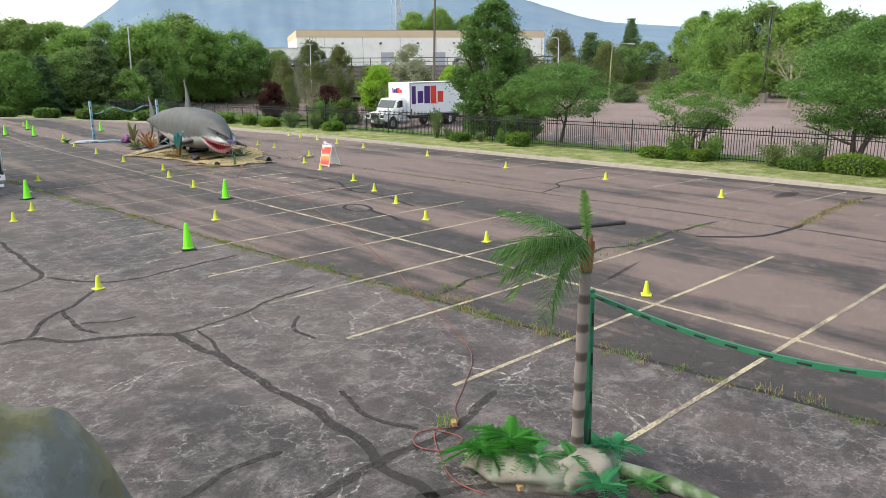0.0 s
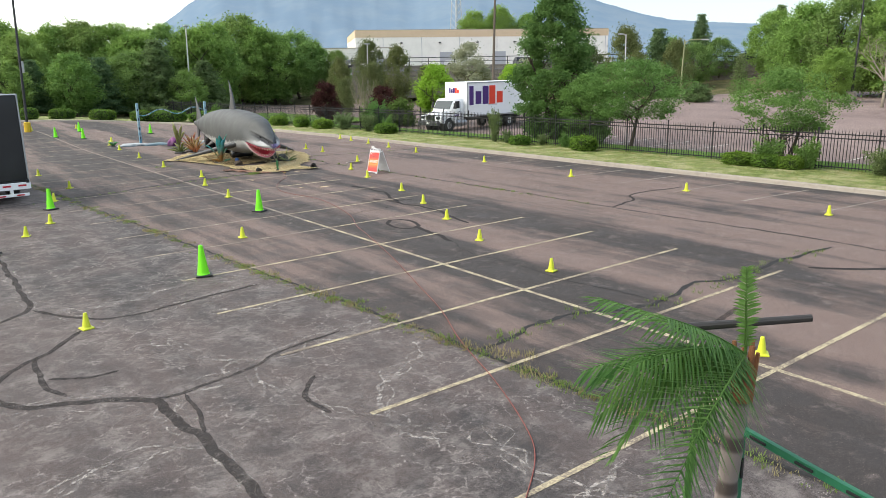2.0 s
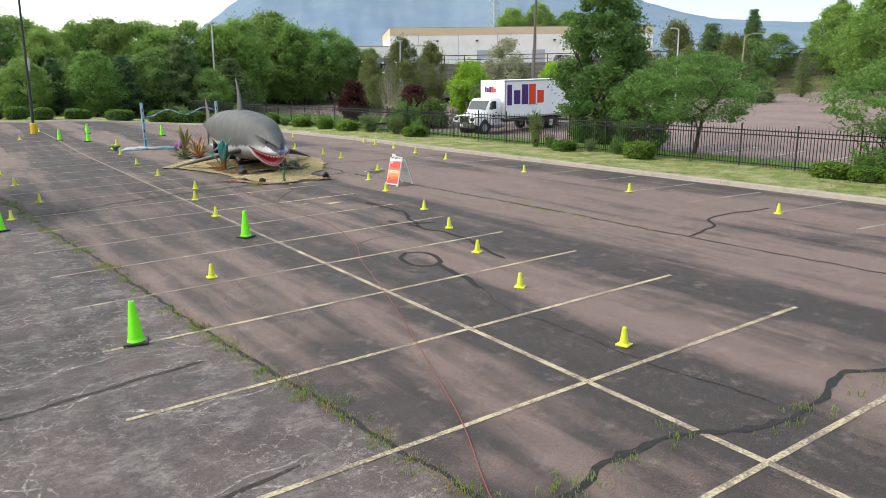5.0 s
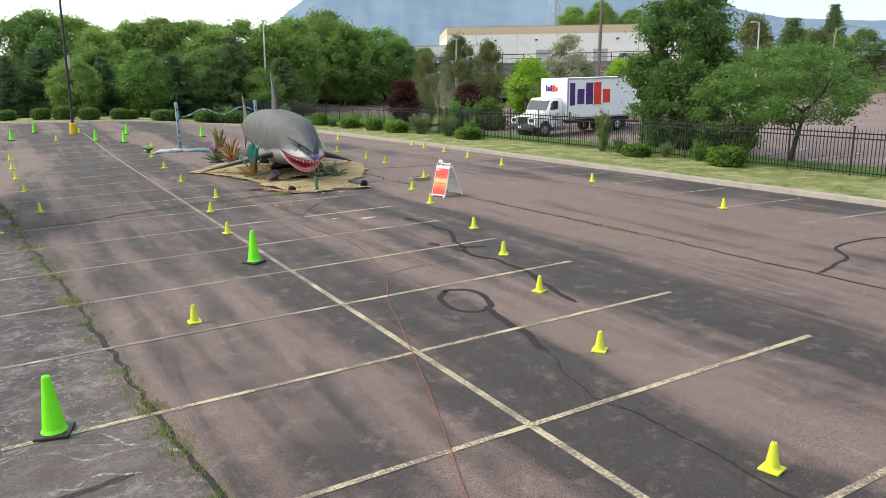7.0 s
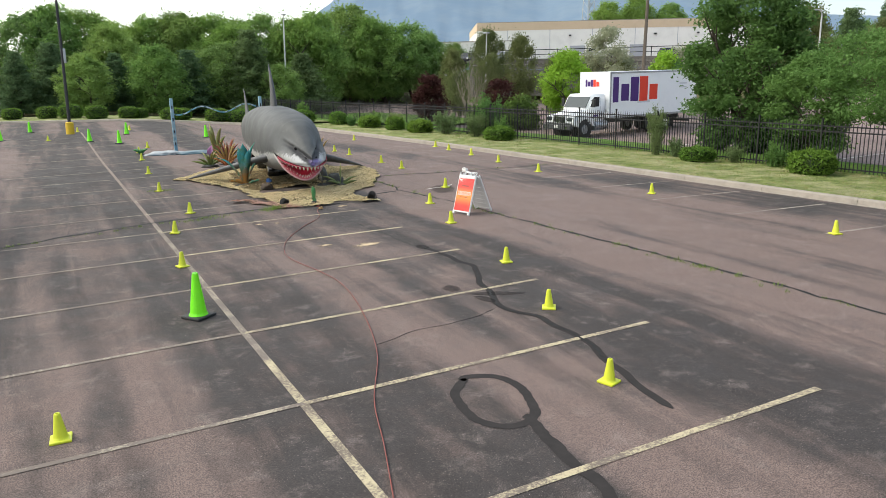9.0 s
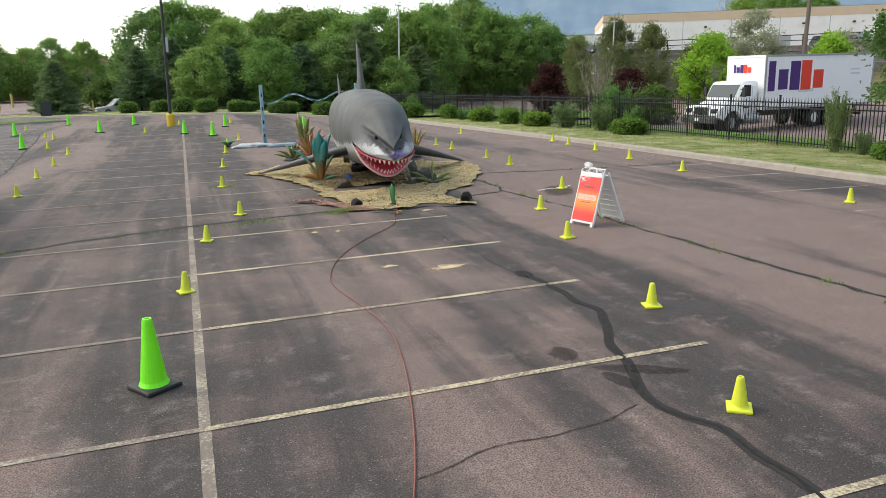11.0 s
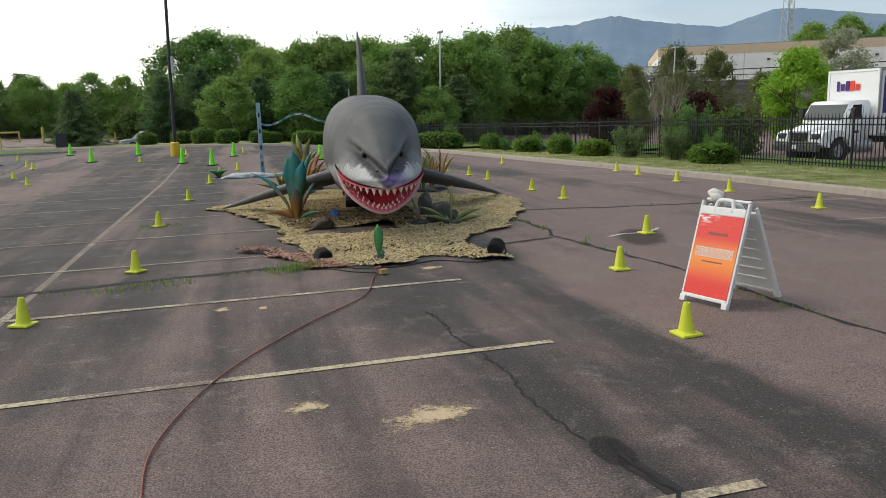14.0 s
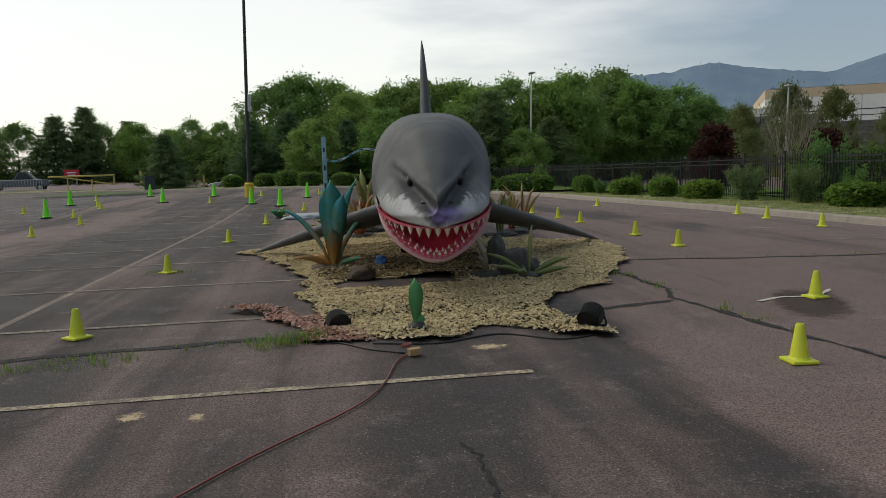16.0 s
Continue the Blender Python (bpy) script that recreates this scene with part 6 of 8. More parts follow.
def sandwich_board(m):
    ob = root("sandwich_board", m, "white plastic sandwich board with a red-orange poster", "sign")
    for side, name, out in ((-1, "front_panel", 0.34), (1, "back_panel", 0.50)):
        lean = Matrix.Translation((0, side * out, 0)) @ Matrix.Rotation(side * math.atan2(out - 0.04, 1.06), 4, "X")
        p = part(name, boxes((0, side * -0.004, 0.51, 0.60, 0.020, 0.88), bevel=0.004), M_PLASTIC, ob)
        p.matrix_local = lean
        for x in (-0.315, 0.315):
            part("side_rail", boxes((x, side * -0.008, 0.55, 0.030, 0.040, 1.08), bevel=0.010), M_PLASTIC, p)
            part("foot", boxes((x * 0.93, 0, 0.035, 0.075, 0.050, 0.07), bevel=0.010), M_PLASTIC, p)
        part("cross_rail", boxes((0, 0, 0.075, 0.60, 0.040, 0.04), bevel=0.010), M_PLASTIC, p)
        part("cross_rail", boxes((0, 0, 0.985, 0.60, 0.040, 0.09), bevel=0.012), M_PLASTIC, p)
        grip = bmesh.new()
        v, f = tube(smooth_line([(-0.12, 0, 0.98), (-0.11, 0, 1.06), (-0.08, 0, 1.10), (0.08, 0, 1.10), (0.11, 0, 1.06), (0.12, 0, 0.98)], 4), 0.024, 8)
        mesh("grip", v, f, M_PLASTIC, p, smooth=True)
        for z in (0.22, 0.34, 0.46, 0.58, 0.70, 0.82):
            part("rib", boxes((0, side * -0.018, z, 0.42, 0.012, 0.022), bevel=0.005), M_PLASTIC, p)
        if side < 0:
            bm = boxes((0, -0.0135, 0.515, 0.60, 0.004, 0.85))
            poster = part("poster", bm, poster_material(), p, "red to orange poster with white lettering")
            words("MEGALODON", 0.088, M_PLASTIC, "lettering", p, Matrix.Translation((0, -0.0160, 0.545)) @ pose(0, 0, 0, 90, 0, 0) @ Matrix.Diagonal((0.90, 1.30, 1, 1)), "white block lettering", 0.0095)
            words("MEGALODON", 0.088, M_PRINT, "lettering", p, Matrix.Translation((0, -0.0184, 0.545)) @ pose(0, 0, 0, 90, 0, 0) @ Matrix.Diagonal((0.90, 1.30, 1, 1)), "orange inner lettering")
            part("print_bar", boxes((0, -0.0158, 0.745, 0.27, 0.002, 0.030)), M_PRINT_DARK, p, "blurred dark line of small print")
            part("print_bar", boxes((0, -0.0158, 0.452, 0.28, 0.002, 0.014)), M_PRINT_DARK, p, "blurred dark line of small print")
    hinge = bmesh.new()
    rod(hinge, (-0.30, 0, 1.055), (0.30, 0, 1.055), 0.016)
    part("hinge", hinge, M_PLASTIC, ob)
    # scrunched paper on the grip
    bm = bmesh.new()
    bmesh.ops.create_icosphere(bm, subdivisions=3, radius=0.062)
    for p in bm.verts:
        p.co *= 1 + 0.6 * noise.noise(p.co * 18)
        p.co.x *= 1.4
        p.co += Vector((-0.17, -0.02, 1.11))
    part("paper_scrap", bm, plain("crumpled_paper", (0.66, 0.62, 0.58), 0.8, 0, 0.4), ob, "crumpled pale paper bag")
    return ob


M_PRINT = plain("print_orange", (0.84, 0.30, 0.08), 0.4, 0, 0.3, 12)
M_PRINT_DARK = plain("print_dark", (0.30, 0.075, 0.055), 0.5, 0, 0.6, 60)
sandwich_board(pose(7.52, 19.86, 0.0, 0, 0, -73.7) @ Matrix.Diagonal((0.90, 1.06, 1.01, 1)))


# ---------------------------------------------------------------- parked box truck
def wheel(parent, x, y, r, w, hub):
    """A wheel on an axle along local y."""
    ob = new("wheel")
    ob.parent = parent
    ob.location = (x, y, r)
    seg, rings = 28, [(0.56 * r, -w / 2), (0.92 * r, -w / 2), (r, -w / 2 + 0.04), (r, w / 2 - 0.04), (0.92 * r, w / 2), (0.56 * r, w / 2)]
    v = [(q * math.cos(2 * math.pi * k / seg), u, q * math.sin(2 * math.pi * k / seg)) for q, u in rings for k in range(seg)]
    f = [(i * seg + k, (i + 1) * seg + k, (i + 1) * seg + (k + 1) % seg, i * seg + (k + 1) % seg) for i in range(len(rings) - 1) for k in range(seg)]
    mesh("tyre", v, f, M_BLACK, ob, smooth=True)
    bm = bmesh.new()
    rod(bm, (0, -w / 2 + 0.05, 0), (0, w / 2 - 0.05, 0), 0.56 * r, None, 24)
    rod(bm, (0, -w / 2 - 0.04, 0), (0, -w / 2 + 0.05, 0), 0.22 * r, None, 16)
    for k in range(8):
        a = k * math.pi / 4
        rod(bm, (0.40 * r * math.cos(a), -w / 2 + 0.01, 0.40 * r * math.sin(a)), (0.40 * r * math.cos(a), -w / 2 + 0.05, 0.40 * r * math.sin(a)), 0.05 * r, None, 8)
    part("rim", bm, hub, ob, "pale dish rim")
    return ob


def extrude_profile(points, y0, y1):
    """A bmesh of an x-z outline drawn out along y."""
    bm = bmesh.new()
    a = [bm.verts.new((x, y0, z)) for x, z in points]
    b = [bm.verts.new((x, y1, z)) for x, z in points]
    n = len(points)
    bm.faces.new(a)
    bm.faces.new(b[::-1])
    for i in range(n):
        bm.faces.new((a[(i + 1) % n], a[i], b[i], b[(i + 1) % n]))
    bmesh.ops.recalc_face_normals(bm, faces=bm.faces)
    return bm


def logo_block(parent, m, k):
    """The two-colour word as plain blocks: three violet, two orange-red."""
    rows = [((-1.30, 0.0, 0.30, 0.92), 0), ((-0.80, -0.11, 0.42, 0.62), 0), ((-0.28, 0.0, 0.44, 0.90), 0), ((0.22, 0.0, 0.46, 0.92), 1), ((0.78, -0.13, 0.46, 0.58), 1)]
    for (x, z, w, h), c in rows:
        p = part("logo_block", boxes((x * k, 0, z * k, w * k, 0.006, h * k), bevel=0.002), M_ORANGE if c else M_PURPLE, parent, "flat orange-red block" if c else "flat violet block")
        p.matrix_local = m


def box_truck(m):
    """Truck with its nose at -x; its broad side at -y faces the lot."""
    ob = root("box_truck", m, "white delivery box truck parked behind the fence", "truck")
    L, W = 8.15, 2.5
    bm = boxes((2.9 + L / 2, 0, 2.42, L, W, 2.72), bevel=0.03)
    cargo = part("cargo_box", bm, M_WHITE, ob)
    for y in (-W / 2 - 0.012, W / 2 + 0.012):
        part("corner_rail", boxes((2.9 + L / 2, y, 3.73, L, 0.03, 0.10), (2.9 + L / 2, y, 1.10, L, 0.03, 0.12), (2.95, y, 2.42, 0.10, 0.03, 2.6), (2.85 + L, y, 2.42, 0.10, 0.03, 2.6), bevel=0.006), M_STEEL, cargo, "dull metal edge rail")
    # rounded front corners and the bright edge over the front wall
    part("corner_rail", boxes((2.885, 0, 3.73, 0.03, W, 0.10), (2.885, -W / 2 + 0.05, 2.42, 0.03, 0.10, 2.6), (2.885, W / 2 - 0.05, 2.42, 0.03, 0.10, 2.6), bevel=0.01), M_WHITE, cargo, "rounded white corner trim")
    bm = extrude_profile([(1.28, 0.72), (1.26, 1.72), (1.64, 2.38), (1.84, 2.50), (2.70, 2.52), (2.76, 2.40), (2.76, 0.72)], -1.04, 1.04)
    bmesh.ops.bevel(bm, geom=list(bm.edges), offset=0.055, segments=3, affect="EDGES")
    cab = part("cab", bm, M_WHITE, ob, "", True)
    # bonnet: narrower at the nose, arched across
    rows = [(0.02, 0.50, 1.30), (0.10, 0.60, 1.42), (0.35, 0.70, 1.50), (0.8, 0.82, 1.60), (1.30, 0.96, 1.72)]
    verts, faces, n = [], [], 13
    for x, hw, zt in rows:
        for k in range(n):
            t = -1 + 2 * k / (n - 1)
            verts.append((x, hw * math.copysign(abs(t) ** 0.8, t), zt - 0.16 * abs(t) ** 3.5 if abs(t) < 0.99 else 0.85))
    faces = [(i * n + k, i * n + k + 1, (i + 1) * n + k + 1, (i + 1) * n + k) for i in range(len(rows) - 1) for k in range(n - 1)] + [tuple(range(n))[::-1]]
    mesh("bonnet", verts, faces, M_WHITE, ob, smooth=True)
    arc = [(1.04 + 0.60 * math.cos(radians(q)), 0.50 + 0.60 * math.sin(radians(q))) for q in range(165, 14, -15)]
    wind = part("windscreen", extrude_profile([(1.235, 1.76), (1.605, 2.36), (1.625, 2.36), (1.255, 1.75)], -0.92, 0.92), M_SCREEN, cab, "pale reflecting windscreen")
    for s in (-1, 1):
        fender = extrude_profile([(0.03, 0.80), (0.0, 1.02), (0.10, 1.26), (0.45, 1.36), (1.05, 1.34), (1.50, 1.22), (1.74, 0.98), (1.76, 0.66), *arc[::-1]], s * 0.52, s * 1.16)
        part("fender", fender, M_WHITE, ob)
        part("wheel_arch", rods(((1.04, s * 0.50, 0.52), (1.04, s * 1.02, 0.52), 0.61), seg=20), M_BLACK, ob, "black wheel well")
        part("door_window", extrude_profile([(1.50, 1.78), (1.78, 2.34), (2.24, 2.34), (2.24, 1.78)], s * 1.036, s * 1.052), M_GLASS, cab, "dark door window")
        part("mirror", boxes((1.52, s * 1.30, 2.00, 0.12, 0.20, 0.46), (1.56, s * 1.14, 2.14, 0.04, 0.26, 0.04), (1.56, s * 1.14, 1.86, 0.04, 0.26, 0.04), bevel=0.02), M_BLACK, cab, "black wing mirror")
        part("door_seam", boxes((2.34, s * 1.044, 1.55, 0.018, 0.010, 1.45), (1.46, s * 1.044, 1.35, 0.018, 0.010, 0.75), (1.9, s * 1.044, 0.86, 0.88, 0.010, 0.018)), M_GREY, cab)
        part("door_handle", boxes((2.20, s * 1.058, 1.52, 0.16, 0.03, 0.04), bevel=0.008), M_BLACK, cab, "black door handle")
        part("headlight", boxes((0.05, s * 0.86, 1.12, 0.16, 0.40, 0.24), bevel=0.06), M_SCREEN, ob, "clear swept-back headlight")
        part("fuel_tank", rods(((1.86, s * 0.92, 0.66), (2.90, s * 0.92, 0.66), 0.28), seg=18), M_STEEL, ob, "bright metal fuel tank")
        for x in (2.08, 2.62):
            part("tank_strap", rods(((x, s * 0.92, 0.66), (x + 0.05, s * 0.92, 0.66), 0.292), seg=18), M_CHROME, ob, "bright tank strap")
        part("step", boxes((1.9, s * 1.06, 0.40, 0.7, 0.22, 0.05), bevel=0.01), M_STEEL, ob)
    grille = part("grille", extrude_profile([(0.04, 0.86), (-0.03, 0.90), (0.0, 1.30), (0.08, 1.36)], -0.52, 0.52), M_CHROME, ob, "chrome grille surround")
    part("grille_back", boxes((-0.022, 0, 1.10, 0.03, 0.86, 0.34)), M_BLACK, grille, "dark grille opening")
    for i in range(9):
        part("grille_bar", boxes((-0.036, -0.38 + 0.095 * i, 1.10, 0.03, 0.028, 0.34), bevel=0.006), M_CHROME, grille)
    part("bumper", boxes((-0.12, 0, 0.66, 0.24, 2.34, 0.30), (-0.10, 0, 0.86, 0.14, 2.2, 0.08), bevel=0.05), M_BUMPER, ob, "dark grey front bumper")
    part("fog_lamp", boxes((-0.245, 0.85, 0.66, 0.02, 0.16, 0.12), (-0.245, -0.85, 0.66, 0.02, 0.16, 0.12), bevel=0.006), M_CHROME, ob, "small fog lamps")
    part("plate", boxes((-0.252, 0, 0.70, 0.012, 0.32, 0.16), bevel=0.003), M_PLASTIC, ob, "plain pale plate")
    part("chassis", boxes((5.2, 0.42, 0.85, 10.0, 0.12, 0.26), (5.2, -0.42, 0.85, 10.0, 0.12, 0.26), (8.2, 0, 0.72, 0.2, 2.0, 0.2), (4.5, 0, 0.85, 0.15, 0.9, 0.2)), M_BLACK, ob, "black chassis frame")
    part("rear_bumper", boxes((10.45, 0, 0.55, 0.12, 2.3, 0.14), (10.4, 0.8, 0.8, 0.08, 0.08, 0.5), (10.4, -0.8, 0.8, 0.08, 0.08, 0.5), bevel=0.01), M_BLACK, ob)
    for s in (-1, 1):
        part("mudflap", boxes((8.85, s * 0.95, 0.55, 0.02, 0.55, 0.65)), M_BLACK, ob)
        wheel(ob, 1.04, s * 0.98, 0.50, 0.28, M_STEEL)
        wheel(ob, 8.2, s * 0.98, 0.50, 0.30, M_PLASTIC)
        wheel(ob, 8.2, s * 0.64, 0.50, 0.26, M_STEEL)
        wheel(ob, 6.9, s * 0.98, 0.50, 0.30, M_PLASTIC)
    logo_block(cargo, Matrix.Translation((5.50, -W / 2 - 0.006, 2.72)), 1.62)
    logo_block(cargo, Matrix.Translation((2.862, 0.10, 3.12)) @ pose(0, 0, 0, 0, 0, -90), 0.46)
    part("print_bar", boxes((5.9, -W / 2 - 0.003, 1.95, 1.15, 0.004, 0.16)), M_GREY_PALE, cargo, "grey line of print")
    part("print_bar", boxes((9.6, -W / 2 - 0.006, 2.95, 0.7, 0.006, 0.08), (9.6, -W / 2 - 0.006, 2.72, 0.7, 0.006, 0.08)), M_GREY_PALE, cargo, "faint grey print")
    part("print_bar", boxes((1.95, -1.050, 1.25, 0.4, 0.006, 0.10)), M_PURPLE, cab, "small violet print")
    return ob


TRUCK_AT = Vector((28.0, 37.96, -0.42))
box_truck(Matrix.Translation(TRUCK_AT) @ pose(0, 0, 0, 0, 0, 5.5) @ Matrix.Translation((-2.9, 1.25, 0)))

# ---------------------------------------------------------------- the shark's set: netting, foam plants, rocks, lamps
def tint(name, low, high, z0, z1, rough=0.5, third=None):
    """Painted foam that runs from one colour to another up its height."""
    n = Nodes(name)
    z = n.axes()["Z"]
    f = n.map(n.math("ADD", z, n.math("MULTIPLY", n.math("SUBTRACT", n.noise(5, 5, 0.7), 0.5), (z1 - z0) * 0.6)), z0, z1)
    col = n.mix(f, low, high)
    if third:
        col = n.mix(n.map(n.noise(4, 4), 0.45, 0.65), col, third)
    col = n.mix(n.math("MULTIPLY", n.noise(16, 5, 0.7), 0.4), col, tuple(v * 0.4 for v in low))
    n.bump(n.noise(12, 5, 0.7), 0.4, 0.02)
    return n.done(col, rough)


# dark backing: its colour stands in for the shade between the strips
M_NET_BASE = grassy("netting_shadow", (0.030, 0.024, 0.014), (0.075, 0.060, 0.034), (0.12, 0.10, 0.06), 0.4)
M_NET = leafy("netting_tan", (0.050, 0.044, 0.022), (0.57, 0.525, 0.37), 0.8, 1.6, 0.12)
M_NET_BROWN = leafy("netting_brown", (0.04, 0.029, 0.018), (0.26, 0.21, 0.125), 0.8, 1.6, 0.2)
M_NET_RUST = leafy("netting_rust", (0.16, 0.055, 0.034), (0.46, 0.33, 0.28), 0.8, 1.6, 0.15)

edge_points = [(1.75, 31.3), (2.35, 30.3), (3.25, 27.2), (3.25, 25.8), (3.45, 24.95), (3.6, 23.95), (3.75, 23.5), (4.17, 23.32), (4.65, 23.12), (5.0, 23.5), (5.5, 23.42), (5.85, 22.98), (6.25, 22.84), (6.28, 23.12), (6.0, 23.5), (5.95, 24.0), (6.05, 24.5),
               (6.35, 25.0), (7.1, 25.6), (8.3, 27.8), (8.9, 29.7), (8.0, 31.3), (6.6, 32.5), (5.5, 34.0), (3.7, 33.6), (2.6, 32.3)]
edge = [(p.x, p.y) for p in smooth_line([(x, y, 0) for x, y in edge_points + edge_points[:1]], 4)][:-1]


def inside(x, y, poly):
    hit = False
    for (x1, y1), (x2, y2) in zip(poly, poly[1:] + poly[:1]):
        if (y1 > y) != (y2 > y) and x < (x2 - x1) * (y - y1) / (y2 - y1) + x1:
            hit = not hit
    return hit


def heap_z(x, y):
    """Crumples of the cloth; none under the snout, where the asphalt shows."""
    return 0.012 + 0.055 * (noise.noise((x * 2.1, y * 2.1, 1)) + 0.35) + 0.06 * max(0, noise.noise((x * 0.9, y * 0.9, 5))) * 2


def bare(x, y):
    return ((x - 4.50 + 0.35 * (y - 26.6)) / 0.90) ** 2 + ((y - 26.60) / 0.45) ** 2 < 1 + 0.5 * noise.noise((x * 3, y * 3, 0))


def ragged(x, y):
    """Shifts a place a little, so that an outline read through it comes out torn."""
    return x + 0.20 * noise.noise((x * 2.6, y * 2.6, 7)) + 0.06 * noise.noise((x * 9, y * 9, 3)), y + 0.20 * noise.noise((x * 2.6, y * 2.6, 11)) + 0.06 * noise.noise((x * 9, y * 9, 5))


def scrim(poly, density, material, label, seed, size, base_mat, skip=lambda x, y: False):
    """Garnished netting: a crumpled cloth with many short curled strips tied to it."""
    r = random.Random(seed)
    xs, ys = [p[0] for p in poly], [p[1] for p in poly]
    x0, x1, y0, y1 = min(xs), max(xs), min(ys), max(ys)
    cell = 0.11
    grid, verts, faces = {}, [], []
    nx, ny = int((x1 - x0) / cell) + 1, int((y1 - y0) / cell) + 1

    def at(i, j):
        if (i, j) not in grid:
            x, y = x0 + i * cell + r.uniform(-0.03, 0.03), y0 + j * cell + r.uniform(-0.03, 0.03)
            grid[i, j] = len(verts)
            verts.append((x, y, max(0.010, heap_z(x, y) * 0.8)))
        return grid[i, j]

    for i in range(nx):
        for j in range(ny):
            cx, cy = x0 + (i + 0.5) * cell, y0 + (j + 0.5) * cell
            if inside(*ragged(cx, cy), poly) and not skip(cx, cy):
                faces.append((at(i, j), at(i + 1, j), at(i + 1, j + 1), at(i, j + 1)))
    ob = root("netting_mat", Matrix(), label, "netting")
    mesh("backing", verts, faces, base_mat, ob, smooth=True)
    verts, faces = [], []
    area = (x1 - x0) * (y1 - y0)
    for _ in range(int(area * density)):
        x, y = r.uniform(x0, x1), r.uniform(y0, y1)
        if not inside(*ragged(x, y), poly) or skip(x, y):
            continue
        z = max(0.015, heap_z(x, y) * 0.8)
        a, ln, w = r.random() * 6.283, size * r.uniform(0.6, 1.5), size * r.uniform(0.14, 0.34)
        dx, dy, sx, sy = math.cos(a) * ln, math.sin(a) * ln, -math.sin(a) * w, math.cos(a) * w
        curl = r.uniform(-0.5, 0.5) * ln
        h = r.uniform(0.05, 0.42) * size
        o = len(verts)
        for t, hh in ((0, 0.0), (0.35, h), (0.7, h * 0.9), (1.0, h * 0.15)):
            px, py = x + dx * t - sx / w * curl * t * t * 0.6, y + dy * t - sy / w * curl * t * t * 0.6
            verts += [(px - sx, py - sy, z + hh), (px + sx, py + sy, z + hh + r.uniform(-0.4, 0.4) * size * 0.5)]
        faces += [(o, o + 1, o + 3, o + 2), (o + 2, o + 3, o + 5, o + 4), (o + 4, o + 5, o + 7, o + 6)]
    tagged(mesh("scrim", verts, faces, material, ob), "curled cloth strips", kind="stuff")
    return ob


front = [p for p in edge]
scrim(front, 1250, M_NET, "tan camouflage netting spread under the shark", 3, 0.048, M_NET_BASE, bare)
# brown netting, its dark colour also standing in for the belly's shade
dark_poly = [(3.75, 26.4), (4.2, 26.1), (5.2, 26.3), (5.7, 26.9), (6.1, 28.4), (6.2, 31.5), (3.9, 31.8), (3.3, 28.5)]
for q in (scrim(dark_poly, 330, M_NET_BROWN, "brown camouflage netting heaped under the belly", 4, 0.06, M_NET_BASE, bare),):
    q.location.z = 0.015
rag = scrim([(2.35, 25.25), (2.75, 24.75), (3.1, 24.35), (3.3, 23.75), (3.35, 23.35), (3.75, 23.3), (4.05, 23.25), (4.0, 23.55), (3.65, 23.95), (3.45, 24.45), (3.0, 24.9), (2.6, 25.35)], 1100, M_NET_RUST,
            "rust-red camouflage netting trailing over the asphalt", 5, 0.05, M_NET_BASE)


def blade_mesh(points, width, thick=0.02, fold=0.25):
    """Verts and faces of one foam leaf along points; width: a function of 0..1."""
    line = smooth_line(points, 5)
    verts, faces = [], []
    for i, p in enumerate(line):
        ahead = (line[min(i + 1, len(line) - 1)] - line[max(i - 1, 0)]).normalized()
        side = ahead.cross(Vector((0.3, -1.0, 0.2))).normalized()
        up = side.cross(ahead)
        w = width(i / (len(line) - 1))
        t = thick
        verts += [p - side * w + up * w * fold, p + up * t, p + side * w + up * w * fold, p - up * t * 0.6]
    for i in range(len(line) - 1):
        o = 4 * i
        for k in range(4):
            faces.append((o + k, o + (k + 1) % 4, o + 4 + (k + 1) % 4, o + 4 + k))
    faces += [(3, 2, 1, 0), tuple(len(verts) - 4 + k for k in range(4))]
    return verts, faces


def foam_plant(name, x, y, leaves, material, label, seed, foot=0.18, foot_mat=None, category="prop plant"):
    """A foam plant: leaves of (reach, azimuth in degrees, height, width, bend) from one foot."""
    r = random.Random(seed)
    ob = root(name, Matrix.Translation((x, y, 0.03)), label, category)
    for reach, az, h, w, bend in leaves:
        a = radians(az)
        out = Vector((math.cos(a), math.sin(a), 0))
        pts = [out * foot * 0.3, out * (reach * 0.25) + Vector((0, 0, h * 0.40)), out * (reach * 0.62) + Vector((0, 0, h * 0.80)), out * reach + Vector((0, 0, h * (1 - bend)))]
        v, f = blade_mesh(pts, lambda t, w=w: w * (0.16 + 0.84 * math.sin(math.pi * min(1, t * 1.02) ** 1.25)) * (1 - t**6) + 0.004, 0.022)
        mesh("leaf", v, f, material, ob, smooth=True)
    bm = bmesh.new()
    bmesh.ops.create_icosphere(bm, subdivisions=3, radius=1.0)
    for p in bm.verts:
        k = 1 + 0.25 * noise.noise(p.co * 2 + Vector((seed, 0, 0)))
        p.co = Vector((p.co.x * foot * 1.8 * k, p.co.y * foot * 1.4 * k, max(-0.03, p.co.z * 0.07 * k)))
    part("foot", bm, foot_mat or M_FOAM_ROCK, ob, "dark foam foot", True)
    return ob


